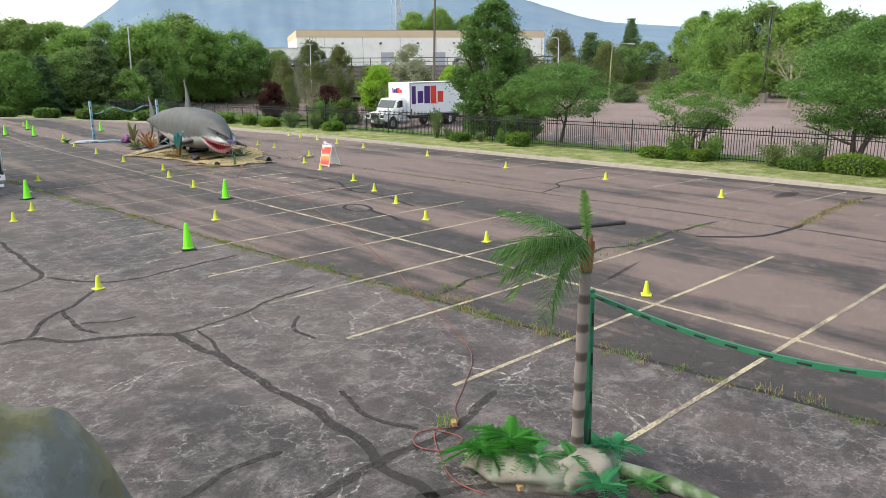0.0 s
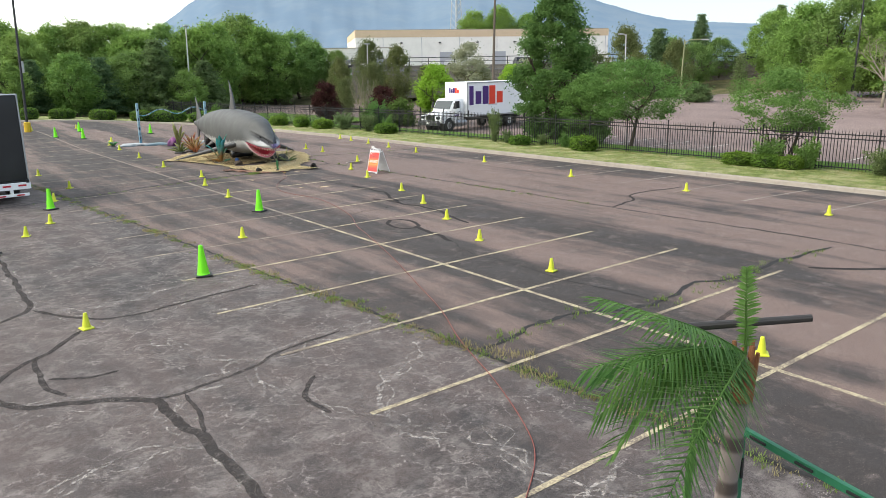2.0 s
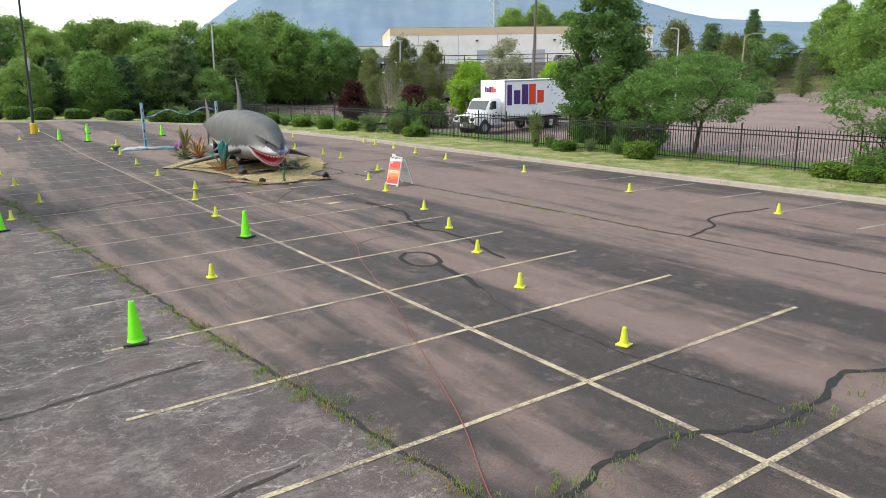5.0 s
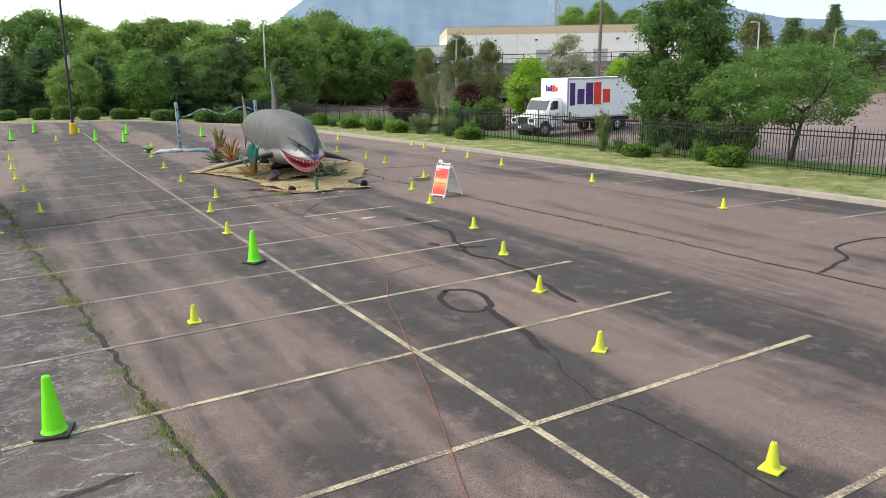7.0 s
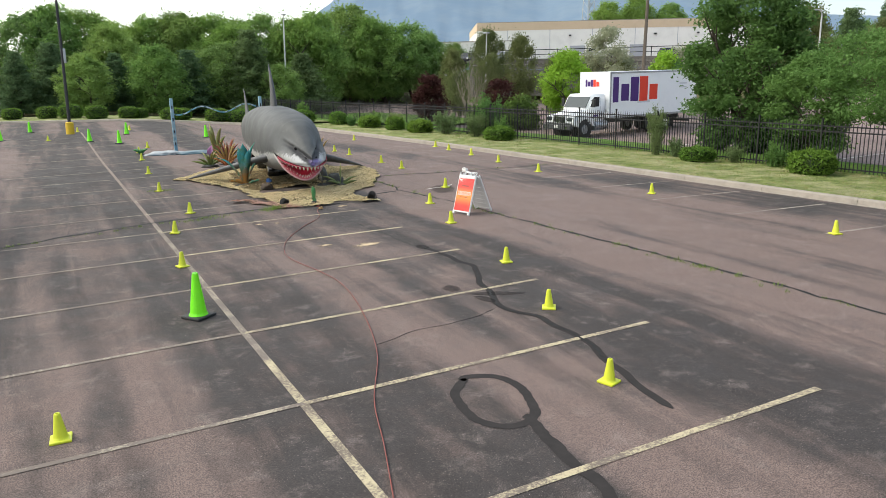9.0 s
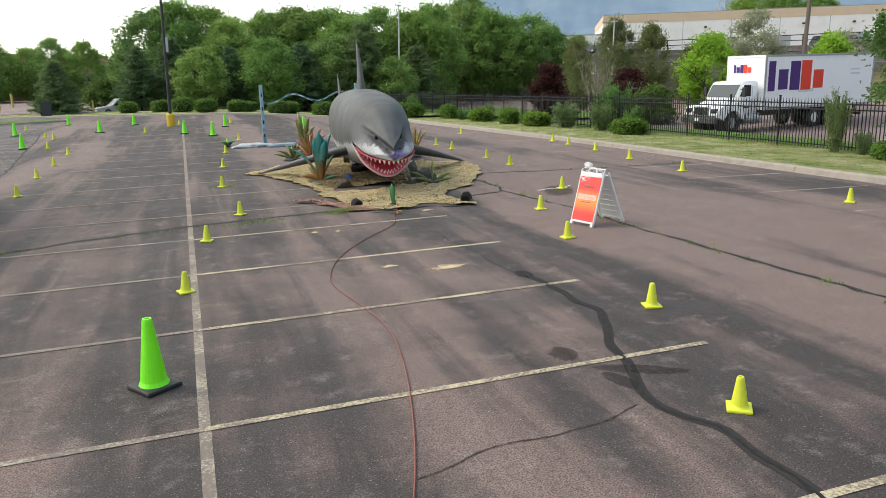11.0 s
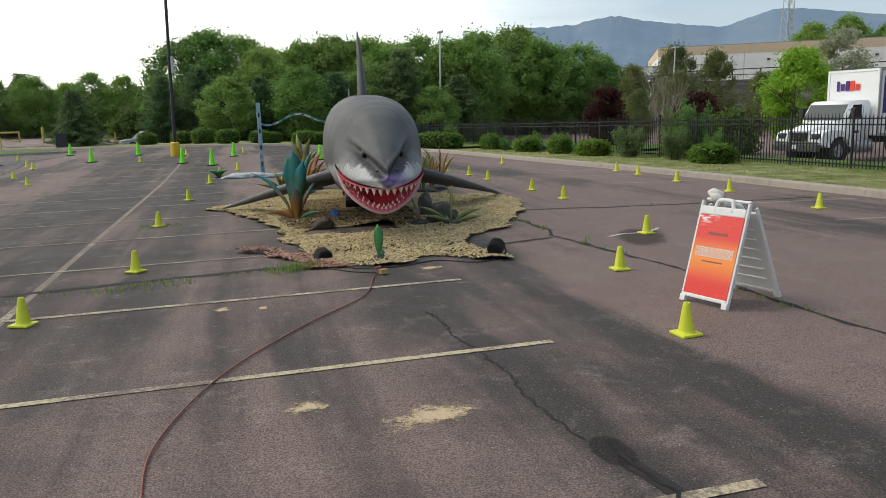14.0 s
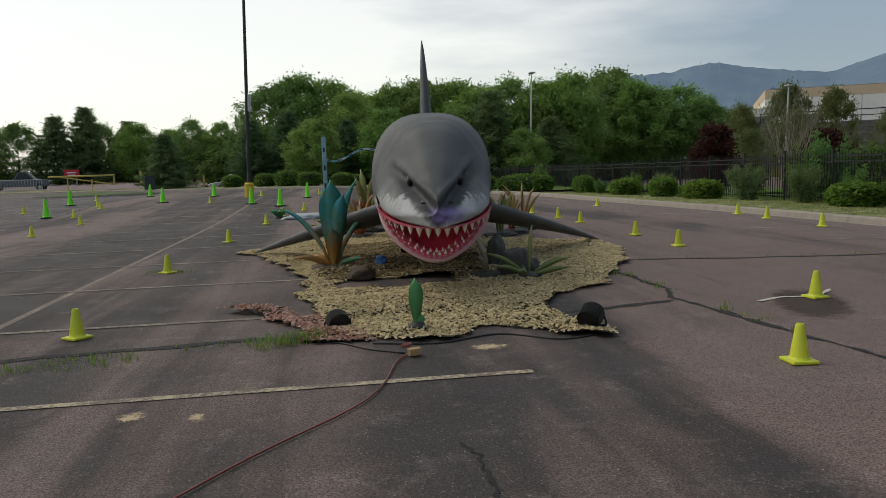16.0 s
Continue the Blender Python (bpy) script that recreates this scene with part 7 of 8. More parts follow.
M_FOAM_ROCK = tint("foam_rock_dark", (0.050, 0.048, 0.044), (0.12, 0.115, 0.10), 0.0, 0.5, 0.7)
M_TEAL = tint("foam_teal", (0.46, 0.21, 0.055), (0.008, 0.36, 0.38), 0.20, 0.95, 0.20, (0.05, 0.30, 0.19))
M_CORAL = tint("foam_orange", (0.36, 0.10, 0.035), (0.42, 0.29, 0.10), 0.1, 0.7, 0.5)
M_RUST = tint("foam_rust", (0.20, 0.09, 0.035), (0.40, 0.075, 0.05), 0.1, 0.8, 0.5, (0.36, 0.30, 0.10))
M_KELP = tint("foam_kelp", (0.12, 0.17, 0.040), (0.38, 0.37, 0.12), 0.0, 0.7, 0.5)
M_JADE = tint("foam_green", (0.05, 0.20, 0.06), (0.09, 0.33, 0.10), 0.0, 0.4, 0.45)
foam_plant("teal_sea_plant", 3.66, 28.35, [(0.16, 150, 1.28, 0.155, 0.0), (0.20, -15, 1.20, 0.135, 0.0), (0.05, 262, 1.42, 0.185, 0.0), (0.20, 262, 0.66, 0.13, 0.0), (0.85, 178, 1.02, 0.040, 0.02), (0.42, 2, 1.42, 0.048, 0.0),
                                          (0.62, 12, 0.86, 0.040, 0.0), (0.70, 205, 0.26, 0.045, 0.2), (0.62, 325, 0.20, 0.045, 0.1), (0.42, 165, 0.22, 0.05, 0.4)], M_TEAL,
           "teal and orange foam sea plant beside the shark", 1, 0.20)


def star_leaves(n, reach, height, width, turn):
    return [(reach * (0.45 + 0.55 * ((i * 5) % 7) / 6), turn + 360 * i / n, height * (1.05 - 0.65 * ((i * 5) % 7) / 6), width, 0.0) for i in range(n)]


foam_plant("orange_sea_plant", 4.25, 33.6, star_leaves(15, 0.85, 0.95, 0.038, 10), M_CORAL, "orange-brown foam sea plant with spiky leaves", 2, 0.22)
foam_plant("orange_sea_plant", 4.60, 35.2, star_leaves(15, 0.85, 1.00, 0.038, 22), M_RUST, "rust-red foam sea plant with spiky leaves", 5, 0.2)
foam_plant("orange_sea_plant", 3.75, 34.6, star_leaves(9, 0.75, 0.60, 0.05, 5), M_KELP, "low yellow-green foam sea plant by the fin", 6, 0.2)
foam_plant("green_sea_plant", 4.55, 37.3, [(0.45, 100, 1.55, 0.10, 0.0), (0.30, 200, 1.35, 0.09, 0.0), (0.55, 250, 1.20, 0.09, 0.0), (0.35, 330, 1.40, 0.09, 0.0), (0.6, 20, 1.0, 0.08, 0.0)], M_KELP, "tall green foam kelp by the shark's tail", 4, 0.22)
foam_plant("orange_sea_plant", 8.2, 33.9, [(0.50, 37 * i, 0.85 + 0.12 * (i % 3), 0.040, 0.0) for i in range(8)], M_CORAL, "tall orange foam coral behind the far fin", 11, 0.22)
foam_plant("orange_sea_plant", 7.75, 33.1, [(0.25, 30 * i, 0.72 + 0.1 * (i % 3), 0.040, 0.0) for i in range(9)], M_CORAL, "orange and yellow foam coral by the far fin", 6, 0.25)
foam_plant("green_sea_plant", 7.35, 32.6, [(0.35, 70 * i, 0.95, 0.06, 0.0) for i in range(5)], M_KELP, "green foam kelp by the far fin", 7, 0.2)
foam_plant("agave_prop", 6.35, 26.4, [(0.20, 60, 0.70, 0.032, 0.0), (0.70, 15, 0.24, 0.036, 0.1), (0.60, -20, 0.14, 0.036, 0.0), (0.55, 190, 0.20, 0.032, 0.1), (0.65, 160, 0.34, 0.030, 0.0), (0.40, 120, 0.28, 0.030, 0.1), (0.50, 240, 0.16, 0.034, 0.1)], M_KELP,
           "yellow-green foam succulent on the netting", 8, 0.10)
foam_plant("tusk_plant_prop", 5.85, 26.7, [(0.22, 150, 0.55, 0.045, 0.0), (0.25, 215, 0.30, 0.05, 0.0)], M_FOAM_BONE := tint("foam_bone", (0.16, 0.12, 0.08), (0.36, 0.30, 0.21), 0, 0.5), "horn-shaped grey-brown foam sprouts", 9, 0.14)
foam_plant("leaf_prop", 4.45, 23.56, [(0.02, 90, 0.50, 0.075, 0.0), (0.10, 20, 0.10, 0.06, 0.3)], M_JADE, "single upright green foam leaf", 10, 0.05)


def boulder(name, x, y, z, sx, sy, sz, material, label, seed, category="rock"):
    bm = bmesh.new()
    bmesh.ops.create_icosphere(bm, subdivisions=4, radius=1.0)
    for p in bm.verts:
        d = p.co.copy()
        k = 1 + 0.30 * noise.noise(d * 1.7 + Vector((seed * 2.3, 0, 0))) + 0.09 * noise.noise(d * 5 + Vector((0, seed, 0)))
        p.co = Vector((d.x * sx * k, d.y * sy * k, max(-0.02, d.z * sz * k + sz * 0.35)))
    ob = part(name, bm, material, None, "", True)
    ob.location = (x, y, z)
    return tagged(ob, label, category)


boulder("rock_prop", 6.25, 26.70, 0.03, 0.25, 0.23, 0.29, M_FOAM_ROCK, "dark grey foam rock on the netting", 1)
boulder("rock_prop", 6.48, 26.85, 0.03, 0.16, 0.15, 0.16, M_FOAM_ROCK, "small dark grey foam rock", 2)
boulder("rock_prop", 6.15, 27.5, 0.03, 0.15, 0.14, 0.36, M_FOAM_ROCK, "upright dark grey foam rock", 3)
boulder("rock_prop", 4.05, 27.1, 0.03, 0.20, 0.18, 0.14, tint("foam_rock_brown", (0.05, 0.035, 0.022), (0.16, 0.10, 0.06), 0, 0.4, 0.8), "brown foam rock under the jaw", 4)
boulder("purple_anemone", 4.95, 39.4, 0.0, 0.34, 0.34, 0.36, tint("foam_purple", (0.10, 0.025, 0.10), (0.26, 0.06, 0.22), 0, 0.6, 0.6), "round purple foam anemone on the asphalt", 5, "prop plant")
boulder("blue_bundle", 4.40, 28.1, 0.06, 0.10, 0.10, 0.13, plain("blue_cloth", (0.02, 0.08, 0.24), 0.6, 0, 0.4, 12), "small blue cloth bundle under the shark", 6, "bundle")


def spotlight(m, label):
    """A round finned lamp in a yoke, lying low on the ground."""
    ob = root("spotlight", m, label, "lamp")
    bm = bmesh.new()
    rod(bm, (0, -0.10, 0.15), (0, 0.10, 0.15), 0.100, 0.112, 24)
    part("housing", bm, M_BLACK, ob)
    for i in range(14):
        x = -0.13 + 0.02 * i
        half = math.sqrt(0.142**2 - x * x)
        part("cooling_fin", boxes((x, -0.01, 0.15, 0.006, 0.20, 2 * half), bevel=0.002), M_BLACK, ob)
    bm = bmesh.new()
    rod(bm, (0, 0.10, 0.15), (0, 0.112, 0.15), 0.118, None, 24)
    part("lens", bm, M_GLASS, ob, "dark glass lens")
    v, f = tube(smooth_line([(-0.16, 0, 0.16), (-0.165, 0, 0.05), (-0.12, 0, 0.015), (0.12, 0, 0.015), (0.165, 0, 0.05), (0.16, 0, 0.16)], 4), 0.012, 6)
    mesh("yoke", v, f, M_IRON, ob, smooth=True)
    for x in (-0.06, 0.05):
        part("bolt", rods(((x, -0.125, 0.10), (x, -0.10, 0.10), 0.012)), M_CHROME, ob, "bright bolt")
    for q in ob.children:
        q.scale = (0.82, 0.82, 0.82)
    return ob


spotlight(pose(6.12, 23.16, 0.04, 28, 0, -40), "black finned spotlight lying beside the netting")
spotlight(pose(3.68, 23.95, -0.05, 12, 0, 15), "black finned spotlight half sunk in the netting")


# ---------------------------------------------------------------- cords and blocks
def cord(points, r, material, label, lift=0.0):
    line = smooth_line([(x, y, ground_z(x, y) + r + lift) for x, y in points], 7)
    v, f = tube(line, r, 6)
    return tagged(mesh("extension_cord", v, f, material, smooth=True), label, "cable")


cord([(-6.30, -3.62), (-6.05, -3.3), (-5.5, -2.9), (-4.68, -2.26), (-4.2, -1.6), (-3.54, -0.27), (-2.9, 1.3), (-2.13, 2.84), (-1.41, 4.64), (-0.67, 6.51), (-0.1, 8.1), (0.41, 9.56), (0.75, 10.6), (1.4, 12.02), (1.9, 13.8), (2.15, 15.3),
      (2.1, 16.34), (1.94, 17.4), (1.97, 18.18), (2.35, 19.3), (3.1, 20.5), (3.75, 21.3), (4.0, 21.8), (4.15, 22.4), (4.27, 22.66)], 0.0075, M_CORD, "long orange extension cord over the asphalt", 0.008)
cord([(-6.4, -3.75), (-6.9, -3.5), (-7.15, -3.75), (-6.95, -4.1), (-6.6, -4.0), (-6.75, -3.65), (-7.2, -4.3), (-7.35, -4.7), (-7.3, -5.1)], 0.008, M_CORD, "loose loops of orange extension cord", 0.010)
cord([(4.25, 22.72), (3.95, 22.95), (3.75, 23.2), (3.62, 23.35), (3.68, 23.7)], 0.009, M_CORD_BLACK, "short black lamp cord")
cord([(4.0, 23.15), (4.6, 23.0), (5.2, 23.2), (5.7, 22.85), (6.1, 22.95)], 0.009, M_CORD_BLACK, "black lamp cord along the netting")


def block(x, y, turn, label):
    bm = boxes((0, 0, 0.030, 0.11, 0.065, 0.06), bevel=0.005)
    ob = part("wood_block", bm, M_WOOD, None)
    ob.matrix_world = pose(x, y, ground_z(x, y) + 0.012, 0, 0, turn)
    return tagged(ob, label, "wood block")


block(4.33, 22.62, 20, "pale wooden block with the cord plugs on it")
block(-6.42, -3.66, 60, "pale wooden block beside the cord")
block(-6.86, -4.42, 20, "pale wooden block wedged under the rock prop")
block(-6.93, -5.28, 70, "pale wooden block wedged under the rock prop")
plug = root("cord_plugs", pose(4.27, 22.66, 0.072, 0, 0, 20) @ Matrix.Diagonal((0.8, 0.8, 0.8, 1)), "pair of orange and red cord plugs", "plug")
part("plug", rods(((-0.06, -0.02, 0.02), (0.05, 0.01, 0.02), 0.018)), M_CORD, plug)
part("plug", rods(((-0.05, 0.03, 0.02), (0.06, 0.025, 0.03), 0.018)), M_CORD, plug)


# ---------------------------------------------------------------- entrance arches
def strap_arch(name, a, b, z, mats, label, wave, post=0.05, lean=(0.0, 0.0), half=0.05):
    """Two square posts joined by a strap with small light fittings; wave(t): the strap's height from post to post."""
    body_mat, strap_mat, fit_mat = mats
    ob = root(name, Matrix(), label, "arch")
    a, b, lean = Vector(a), Vector(b), Vector((*lean, 0))
    for p in (a, b):
        bm = boxes((0, 0, z / 2, post * 2, post * 2, z), bevel=0.006)
        for v in bm.verts:
            v.co += lean * (v.co.z / z)
        q = part("post", bm, body_mat, ob)
        q.location = p
        for k in range(4):
            h = z * (0.18 + 0.22 * k)
            part("light_fitting", boxes((lean.x * h / z, lean.y * h / z - post - 0.006, h, post * 0.7, 0.012, 0.15), bevel=0.002), fit_mat, q, "small dark light fitting")
    n, line = 48, []
    for i in range(n + 1):
        p = (a + lean).lerp(b + lean, i / n)
        p.z += wave(i / n)
        line.append(p)
    side = (b - a).normalized().cross(Vector((0, 0, 1)))
    verts, faces = [], []
    for p in line:
        for u, w in ((-0.018, -half), (0.018, -half), (0.018, half), (-0.018, half)):
            verts.append(p + side * u + Vector((0, 0, w)))
    for i in range(n):
        for k in range(4):
            faces.append((4 * i + k, 4 * i + (k + 1) % 4, 4 * i + 4 + (k + 1) % 4, 4 * i + 4 + k))
    faces += [(3, 2, 1, 0), tuple(4 * n + k for k in range(4))]
    strap = mesh("strap", verts, faces, strap_mat, ob)
    for i in range(2, n - 1, 4):
        p, q = line[i], line[i + 1]
        bm = bmesh.new()
        turn = (q - p).to_track_quat("Y", "Z").to_matrix().to_4x4()
        for s in (-1, 1):
            box(bm, (0.012, 0.13, half * 0.7), Matrix.Translation(p + side * 0.024 * s) @ turn, 0.002)
        part("light_fitting", bm, fit_mat, strap, "small dark light fitting")
    return ob


M_SEA_POST = tint("sea_blue_paint", (0.10, 0.24, 0.33), (0.27, 0.46, 0.55), 0.0, 2.5, 0.5, (0.42, 0.52, 0.56))
M_SEA_STRAP = tint("sea_strap", (0.10, 0.34, 0.40), (0.50, 0.60, 0.62), 2.0, 2.6, 0.5, (0.55, 0.62, 0.64))
M_JUNGLE = tint("jungle_green_paint", (0.008, 0.085, 0.040), (0.016, 0.165, 0.078), 0.0, 2.4, 0.5, (0.012, 0.15, 0.07))
strap_arch("sea_arch", (3.43, 41.0, ground_z(3.4, 41)), (7.55, 40.4, ground_z(7.6, 40)), 2.63, (M_SEA_POST, M_SEA_STRAP, M_IRON), "blue sea-themed entrance arch with a wavy strap",
           lambda t: 2.00 + 0.14 * t - 0.17 * math.cos(4 * math.pi * (t - 0.08)), 0.070, (0, 0), 0.034)
M_SEA_ROCK = tint("sea_rock", (0.16, 0.22, 0.25), (0.48, 0.50, 0.51), 0.0, 0.3, 0.6, (0.52, 0.54, 0.55))
boulder("sea_rock", 2.95, 40.9, -0.03, 0.95, 0.45, 0.17, M_SEA_ROCK, "pale blue-white foam rock at the arch's foot", 7)
boulder("sea_rock", 4.2, 40.6, -0.03, 0.9, 0.5, 0.13, tint("sea_rock_dark", (0.03, 0.08, 0.11), (0.16, 0.25, 0.28), 0, 0.2, 0.4), "dark blue foam rock slab at the arch's foot", 8)
boulder("sea_rock", 7.7, 40.0, -0.05, 0.8, 0.5, 0.2, M_SEA_ROCK, "pale blue-white foam rock under the far post", 9)
foam_plant("green_tuft_prop", 1.85, 41.4, [(0.35, 40 * i, 0.30, 0.05, 0.2) for i in range(9)], M_JADE, "small bright green plastic plant at the arch", 12, 0.08)
strap_arch("jungle_arch", (-5.90, -5.45, 0.0), (-7.01, -9.60, 0.0), 2.24, (M_JUNGLE, M_JUNGLE, M_IRON), "green jungle-themed entrance arch with a wavy strap",
           lambda t: 2.18 + 0.66 * min(t, 1.62 - t) ** 3, 0.032, (-0.15, -0.06), 0.024)


# ---------------------------------------------------------------- palm prop with ferns
def frond(length, droop, width, pairs, seed, leaflet=0.30, thin=0.007):
    """Verts and faces of one palm frond along +x: a rib with paired leaflets."""
    r = random.Random(seed)
    verts, faces = [], []
    rib = [Vector((length * t, 0, length * (0.30 * t - droop * t * t))) for t in [i / 10 for i in range(11)]]
    v, f = tube(rib, lambda t: 0.010 * (1 - 0.8 * t), 5)
    verts += v
    faces += f
    for i in range(pairs):
        t = 0.10 + 0.9 * i / pairs
        k = t * 10
        p = rib[int(k)].lerp(rib[min(10, int(k) + 1)], k - int(k))
        ln = leaflet * width * (0.35 + 0.65 * math.sin(math.pi * min(1, t * 0.92 + 0.06))) * r.uniform(0.85, 1.1)
        for s in (-1, 1):
            sweep = 0.55 + 0.5 * t
            tip = p + Vector((ln * sweep, s * ln, -ln * r.uniform(0.15, 0.55)))
            mid_p = p.lerp(tip, 0.45) + Vector((0, 0, 0.04 * ln))
            w = thin
            o = len(verts)
            verts += [p + Vector((-w, 0, 0)), p + Vector((w, 0, 0)), mid_p + Vector((w, 0, 0.004)), mid_p + Vector((-w, 0, 0)), tip]
            faces += [(o, o + 1, o + 2, o + 3), (o + 3, o + 2, o + 4)]
    return verts, faces


def palm_trunk_material():
    n = Nodes("palm_trunk")
    z = n.axes()["Z"]
    rings = n.t.nodes.new("ShaderNodeTexWave")
    rings.bands_direction = "Z"
    rings.inputs["Scale"].default_value = 0.85
    rings.inputs["Distortion"].default_value = 1.2
    n.link(n.tc.outputs["Object"], rings.inputs["Vector"])
    col = n.mix(n.map(rings.outputs["Fac"], 0.05, 0.35), (0.055, 0.040, 0.034), (0.26, 0.215, 0.195))
    col = n.mix(n.math("MULTIPLY", n.noise(14, 6, 0.7, n.stretch(2, 2, 0.4)), 0.45), col, (0.15, 0.12, 0.105))
    n.bump(n.noise(10, 5, 0.7), 0.5, 0.02)
    return n.done(col, 0.8)


M_PALM_TRUNK = palm_trunk_material()
M_FROND = leafy("palm_frond", (0.020, 0.070, 0.018), (0.105, 0.205, 0.062), 0.3, 1.6, 0.3)
M_FERN = leafy("plastic_fern", (0.014, 0.090, 0.014), (0.050, 0.215, 0.036), 0.35)
M_FERN_DARK = leafy("plastic_fern_dark", (0.025, 0.110, 0.035), (0.070, 0.230, 0.080), 0.45)
M_TURQUOISE = leafy("plastic_turquoise_leaf", (0.018, 0.120, 0.052), (0.055, 0.250, 0.125), 0.4)


def palm(m):
    ob = root("palm_prop", m, "artificial palm with ringed trunk and green fronds", "palm tree")
    top = Vector((-0.38, -0.31, 2.82))
    pts = smooth_line([(0.0, 0.0, 0.10), (-0.09, -0.07, 0.8), (-0.19, -0.15, 1.6), (-0.30, -0.24, 2.35), tuple(top)], 8)

    def radius(t):
        k = (t * 7.0) % 1.0
        return 0.066 + 0.013 * k - 0.012 * t
    v, f = tube(pts, radius, 14)
    mesh("trunk", v, f, M_PALM_TRUNK, ob, smooth=True)
    r = random.Random(4)
    bm = bmesh.new()
    for k in range(9):
        a = k * 0.7
        rod(bm, top + Vector((0.03 * math.cos(a), 0.03 * math.sin(a), -0.25)), top + Vector((0.07 * math.cos(a), 0.07 * math.sin(a), 0.12 - 0.05 * (k % 3))), 0.035, 0.012, 6)
    part("boot", bm, bark("palm_boot", (0.13, 0.050, 0.022), (0.30, 0.14, 0.07)), ob, "rust-brown husk at the crown")
    # bent fronds: azimuth, length, droop, tilt
    fronds = [(150, 1.02, 0.38, 2), (160, 0.98, 0.60, -2), (172, 0.98, 0.30, 8), (185, 1.0, 0.5, 2), (200, 1.02, 0.5, 2), (142, 0.90, 0.5, 2), (152, 0.95, 0.75, -8), (168, 0.85, 1.0, -22), (208, 0.60, 0.05, 60), (178, 0.95, 0.1, 16),
              (146, 0.98, 0.1, 12), (163, 1.0, 0.5, 4), (193, 0.9, 0.9, -12)]
    for i, (az, ln, droop, tilt_up) in enumerate(fronds):
        v, f = frond(ln, droop, 0.24 if tilt_up > 50 else 0.85, 30, i, 0.32, 0.0095)
        q = mesh("frond", v, f, M_FROND, ob)
        q.matrix_local = Matrix.Translation(top + Vector((0, 0, 0.04))) @ pose(0, 0, 0, 0, 0, az) @ pose(0, 0, 0, r.uniform(-25, 25), -tilt_up, 0)
    bm = bmesh.new()
    rod(bm, (-0.59, 0.05, 2.98), (0.02, -0.49, 3.05), 0.028, 0.024, 10)
    part("crossbar", bm, plain("dark_bar", (0.030, 0.026, 0.024), 0.5), ob, "dark brown crossbar through the fronds")
    return ob


palm(pose(-6.03, -5.39, 0.0, 0, 0, 0))
M_ROCK_TAN = tint("foam_rock_tan", (0.095, 0.075, 0.060), (0.34, 0.30, 0.25), 0.0, 0.30, 0.7, (0.26, 0.30, 0.21))
M_MOSS = tint("mossy_foam", (0.035, 0.050, 0.022), (0.10, 0.17, 0.06), 0.0, 0.2, 0.8, (0.30, 0.34, 0.25))
boulder("jungle_rock", -6.55, -5.08, 0.0, 0.78, 0.48, 0.20, M_ROCK_TAN, "tan and moss-green foam rock at the palm's foot", 11).rotation_euler = (0, 0, radians(-60))
boulder("jungle_rock", -6.12, -5.55, 0.0, 0.46, 0.42, 0.22, M_ROCK_TAN, "tan and moss-green foam rock under the arch post", 12)
v, f = tube(smooth_line([(-5.87, -5.9, 0.08), (-5.72, -6.5, 0.09), (-5.70, -7.2, 0.07), (-5.8, -7.8, 0.05)], 6), lambda t: 0.11 * (1 - 0.5 * t), 12)
tagged(mesh("foam_log", v, f, M_MOSS, smooth=True), "mossy tan foam root lying on the asphalt", "log")


def fern(x, y, z, size, count, material, label, seed, wide=1.3, name="plastic_fern"):
    r = random.Random(seed)
    ob = root(name, Matrix.Translation((x, y, z)), label, "plant")
    for i in range(count):
        v, f = frond(size * r.uniform(0.7, 1.15), r.uniform(0.8, 1.7), wide, 15, seed * 31 + i, 0.20 * size, 0.0105)
        q = mesh("frond", v, f, material, ob)
        q.matrix_local = pose(0, 0, 0, 0, 0, 360 * i / count + r.uniform(-15, 15)) @ pose(0, 0, 0, 0, -r.uniform(20, 55), 0)
    return ob


fern(-6.86, -4.66, 0.20, 0.37, 30, M_FERN, "bright green plastic fern on the foam rock", 1)
fern(-6.55, -4.80, 0.26, 0.38, 32, M_FERN, "bright green plastic fern on the foam rock", 2)
fern(-6.34, -4.78, 0.16, 0.30, 18, M_FERN, "bright green plastic fern on the foam rock", 6)
fern(-6.58, -5.19, 0.20, 0.28, 14, M_FERN_DARK, "dark green plastic plant on the foam rock", 3)
fern(-6.27, -5.49, 0.22, 0.28, 14, M_FERN_DARK, "dark green plastic plant at the palm", 4)
fern(-6.36, -5.99, 0.12, 0.30, 13, M_TURQUOISE, "turquoise-green plastic plant by the arch post", 5, 1.7)
fern(-5.75, -5.71, 0.24, 0.30, 14, M_TURQUOISE, "turquoise-green plastic plant by the arch post", 7, 1.7)
fern(-5.79, -5.50, 0.20, 0.26, 12, M_TURQUOISE, "turquoise-green plastic plant behind the palm", 8, 1.7)
fern(-5.95, -6.3, 0.10, 0.22, 12, M_FERN_DARK, "dark green plastic plant on the foam root", 9)


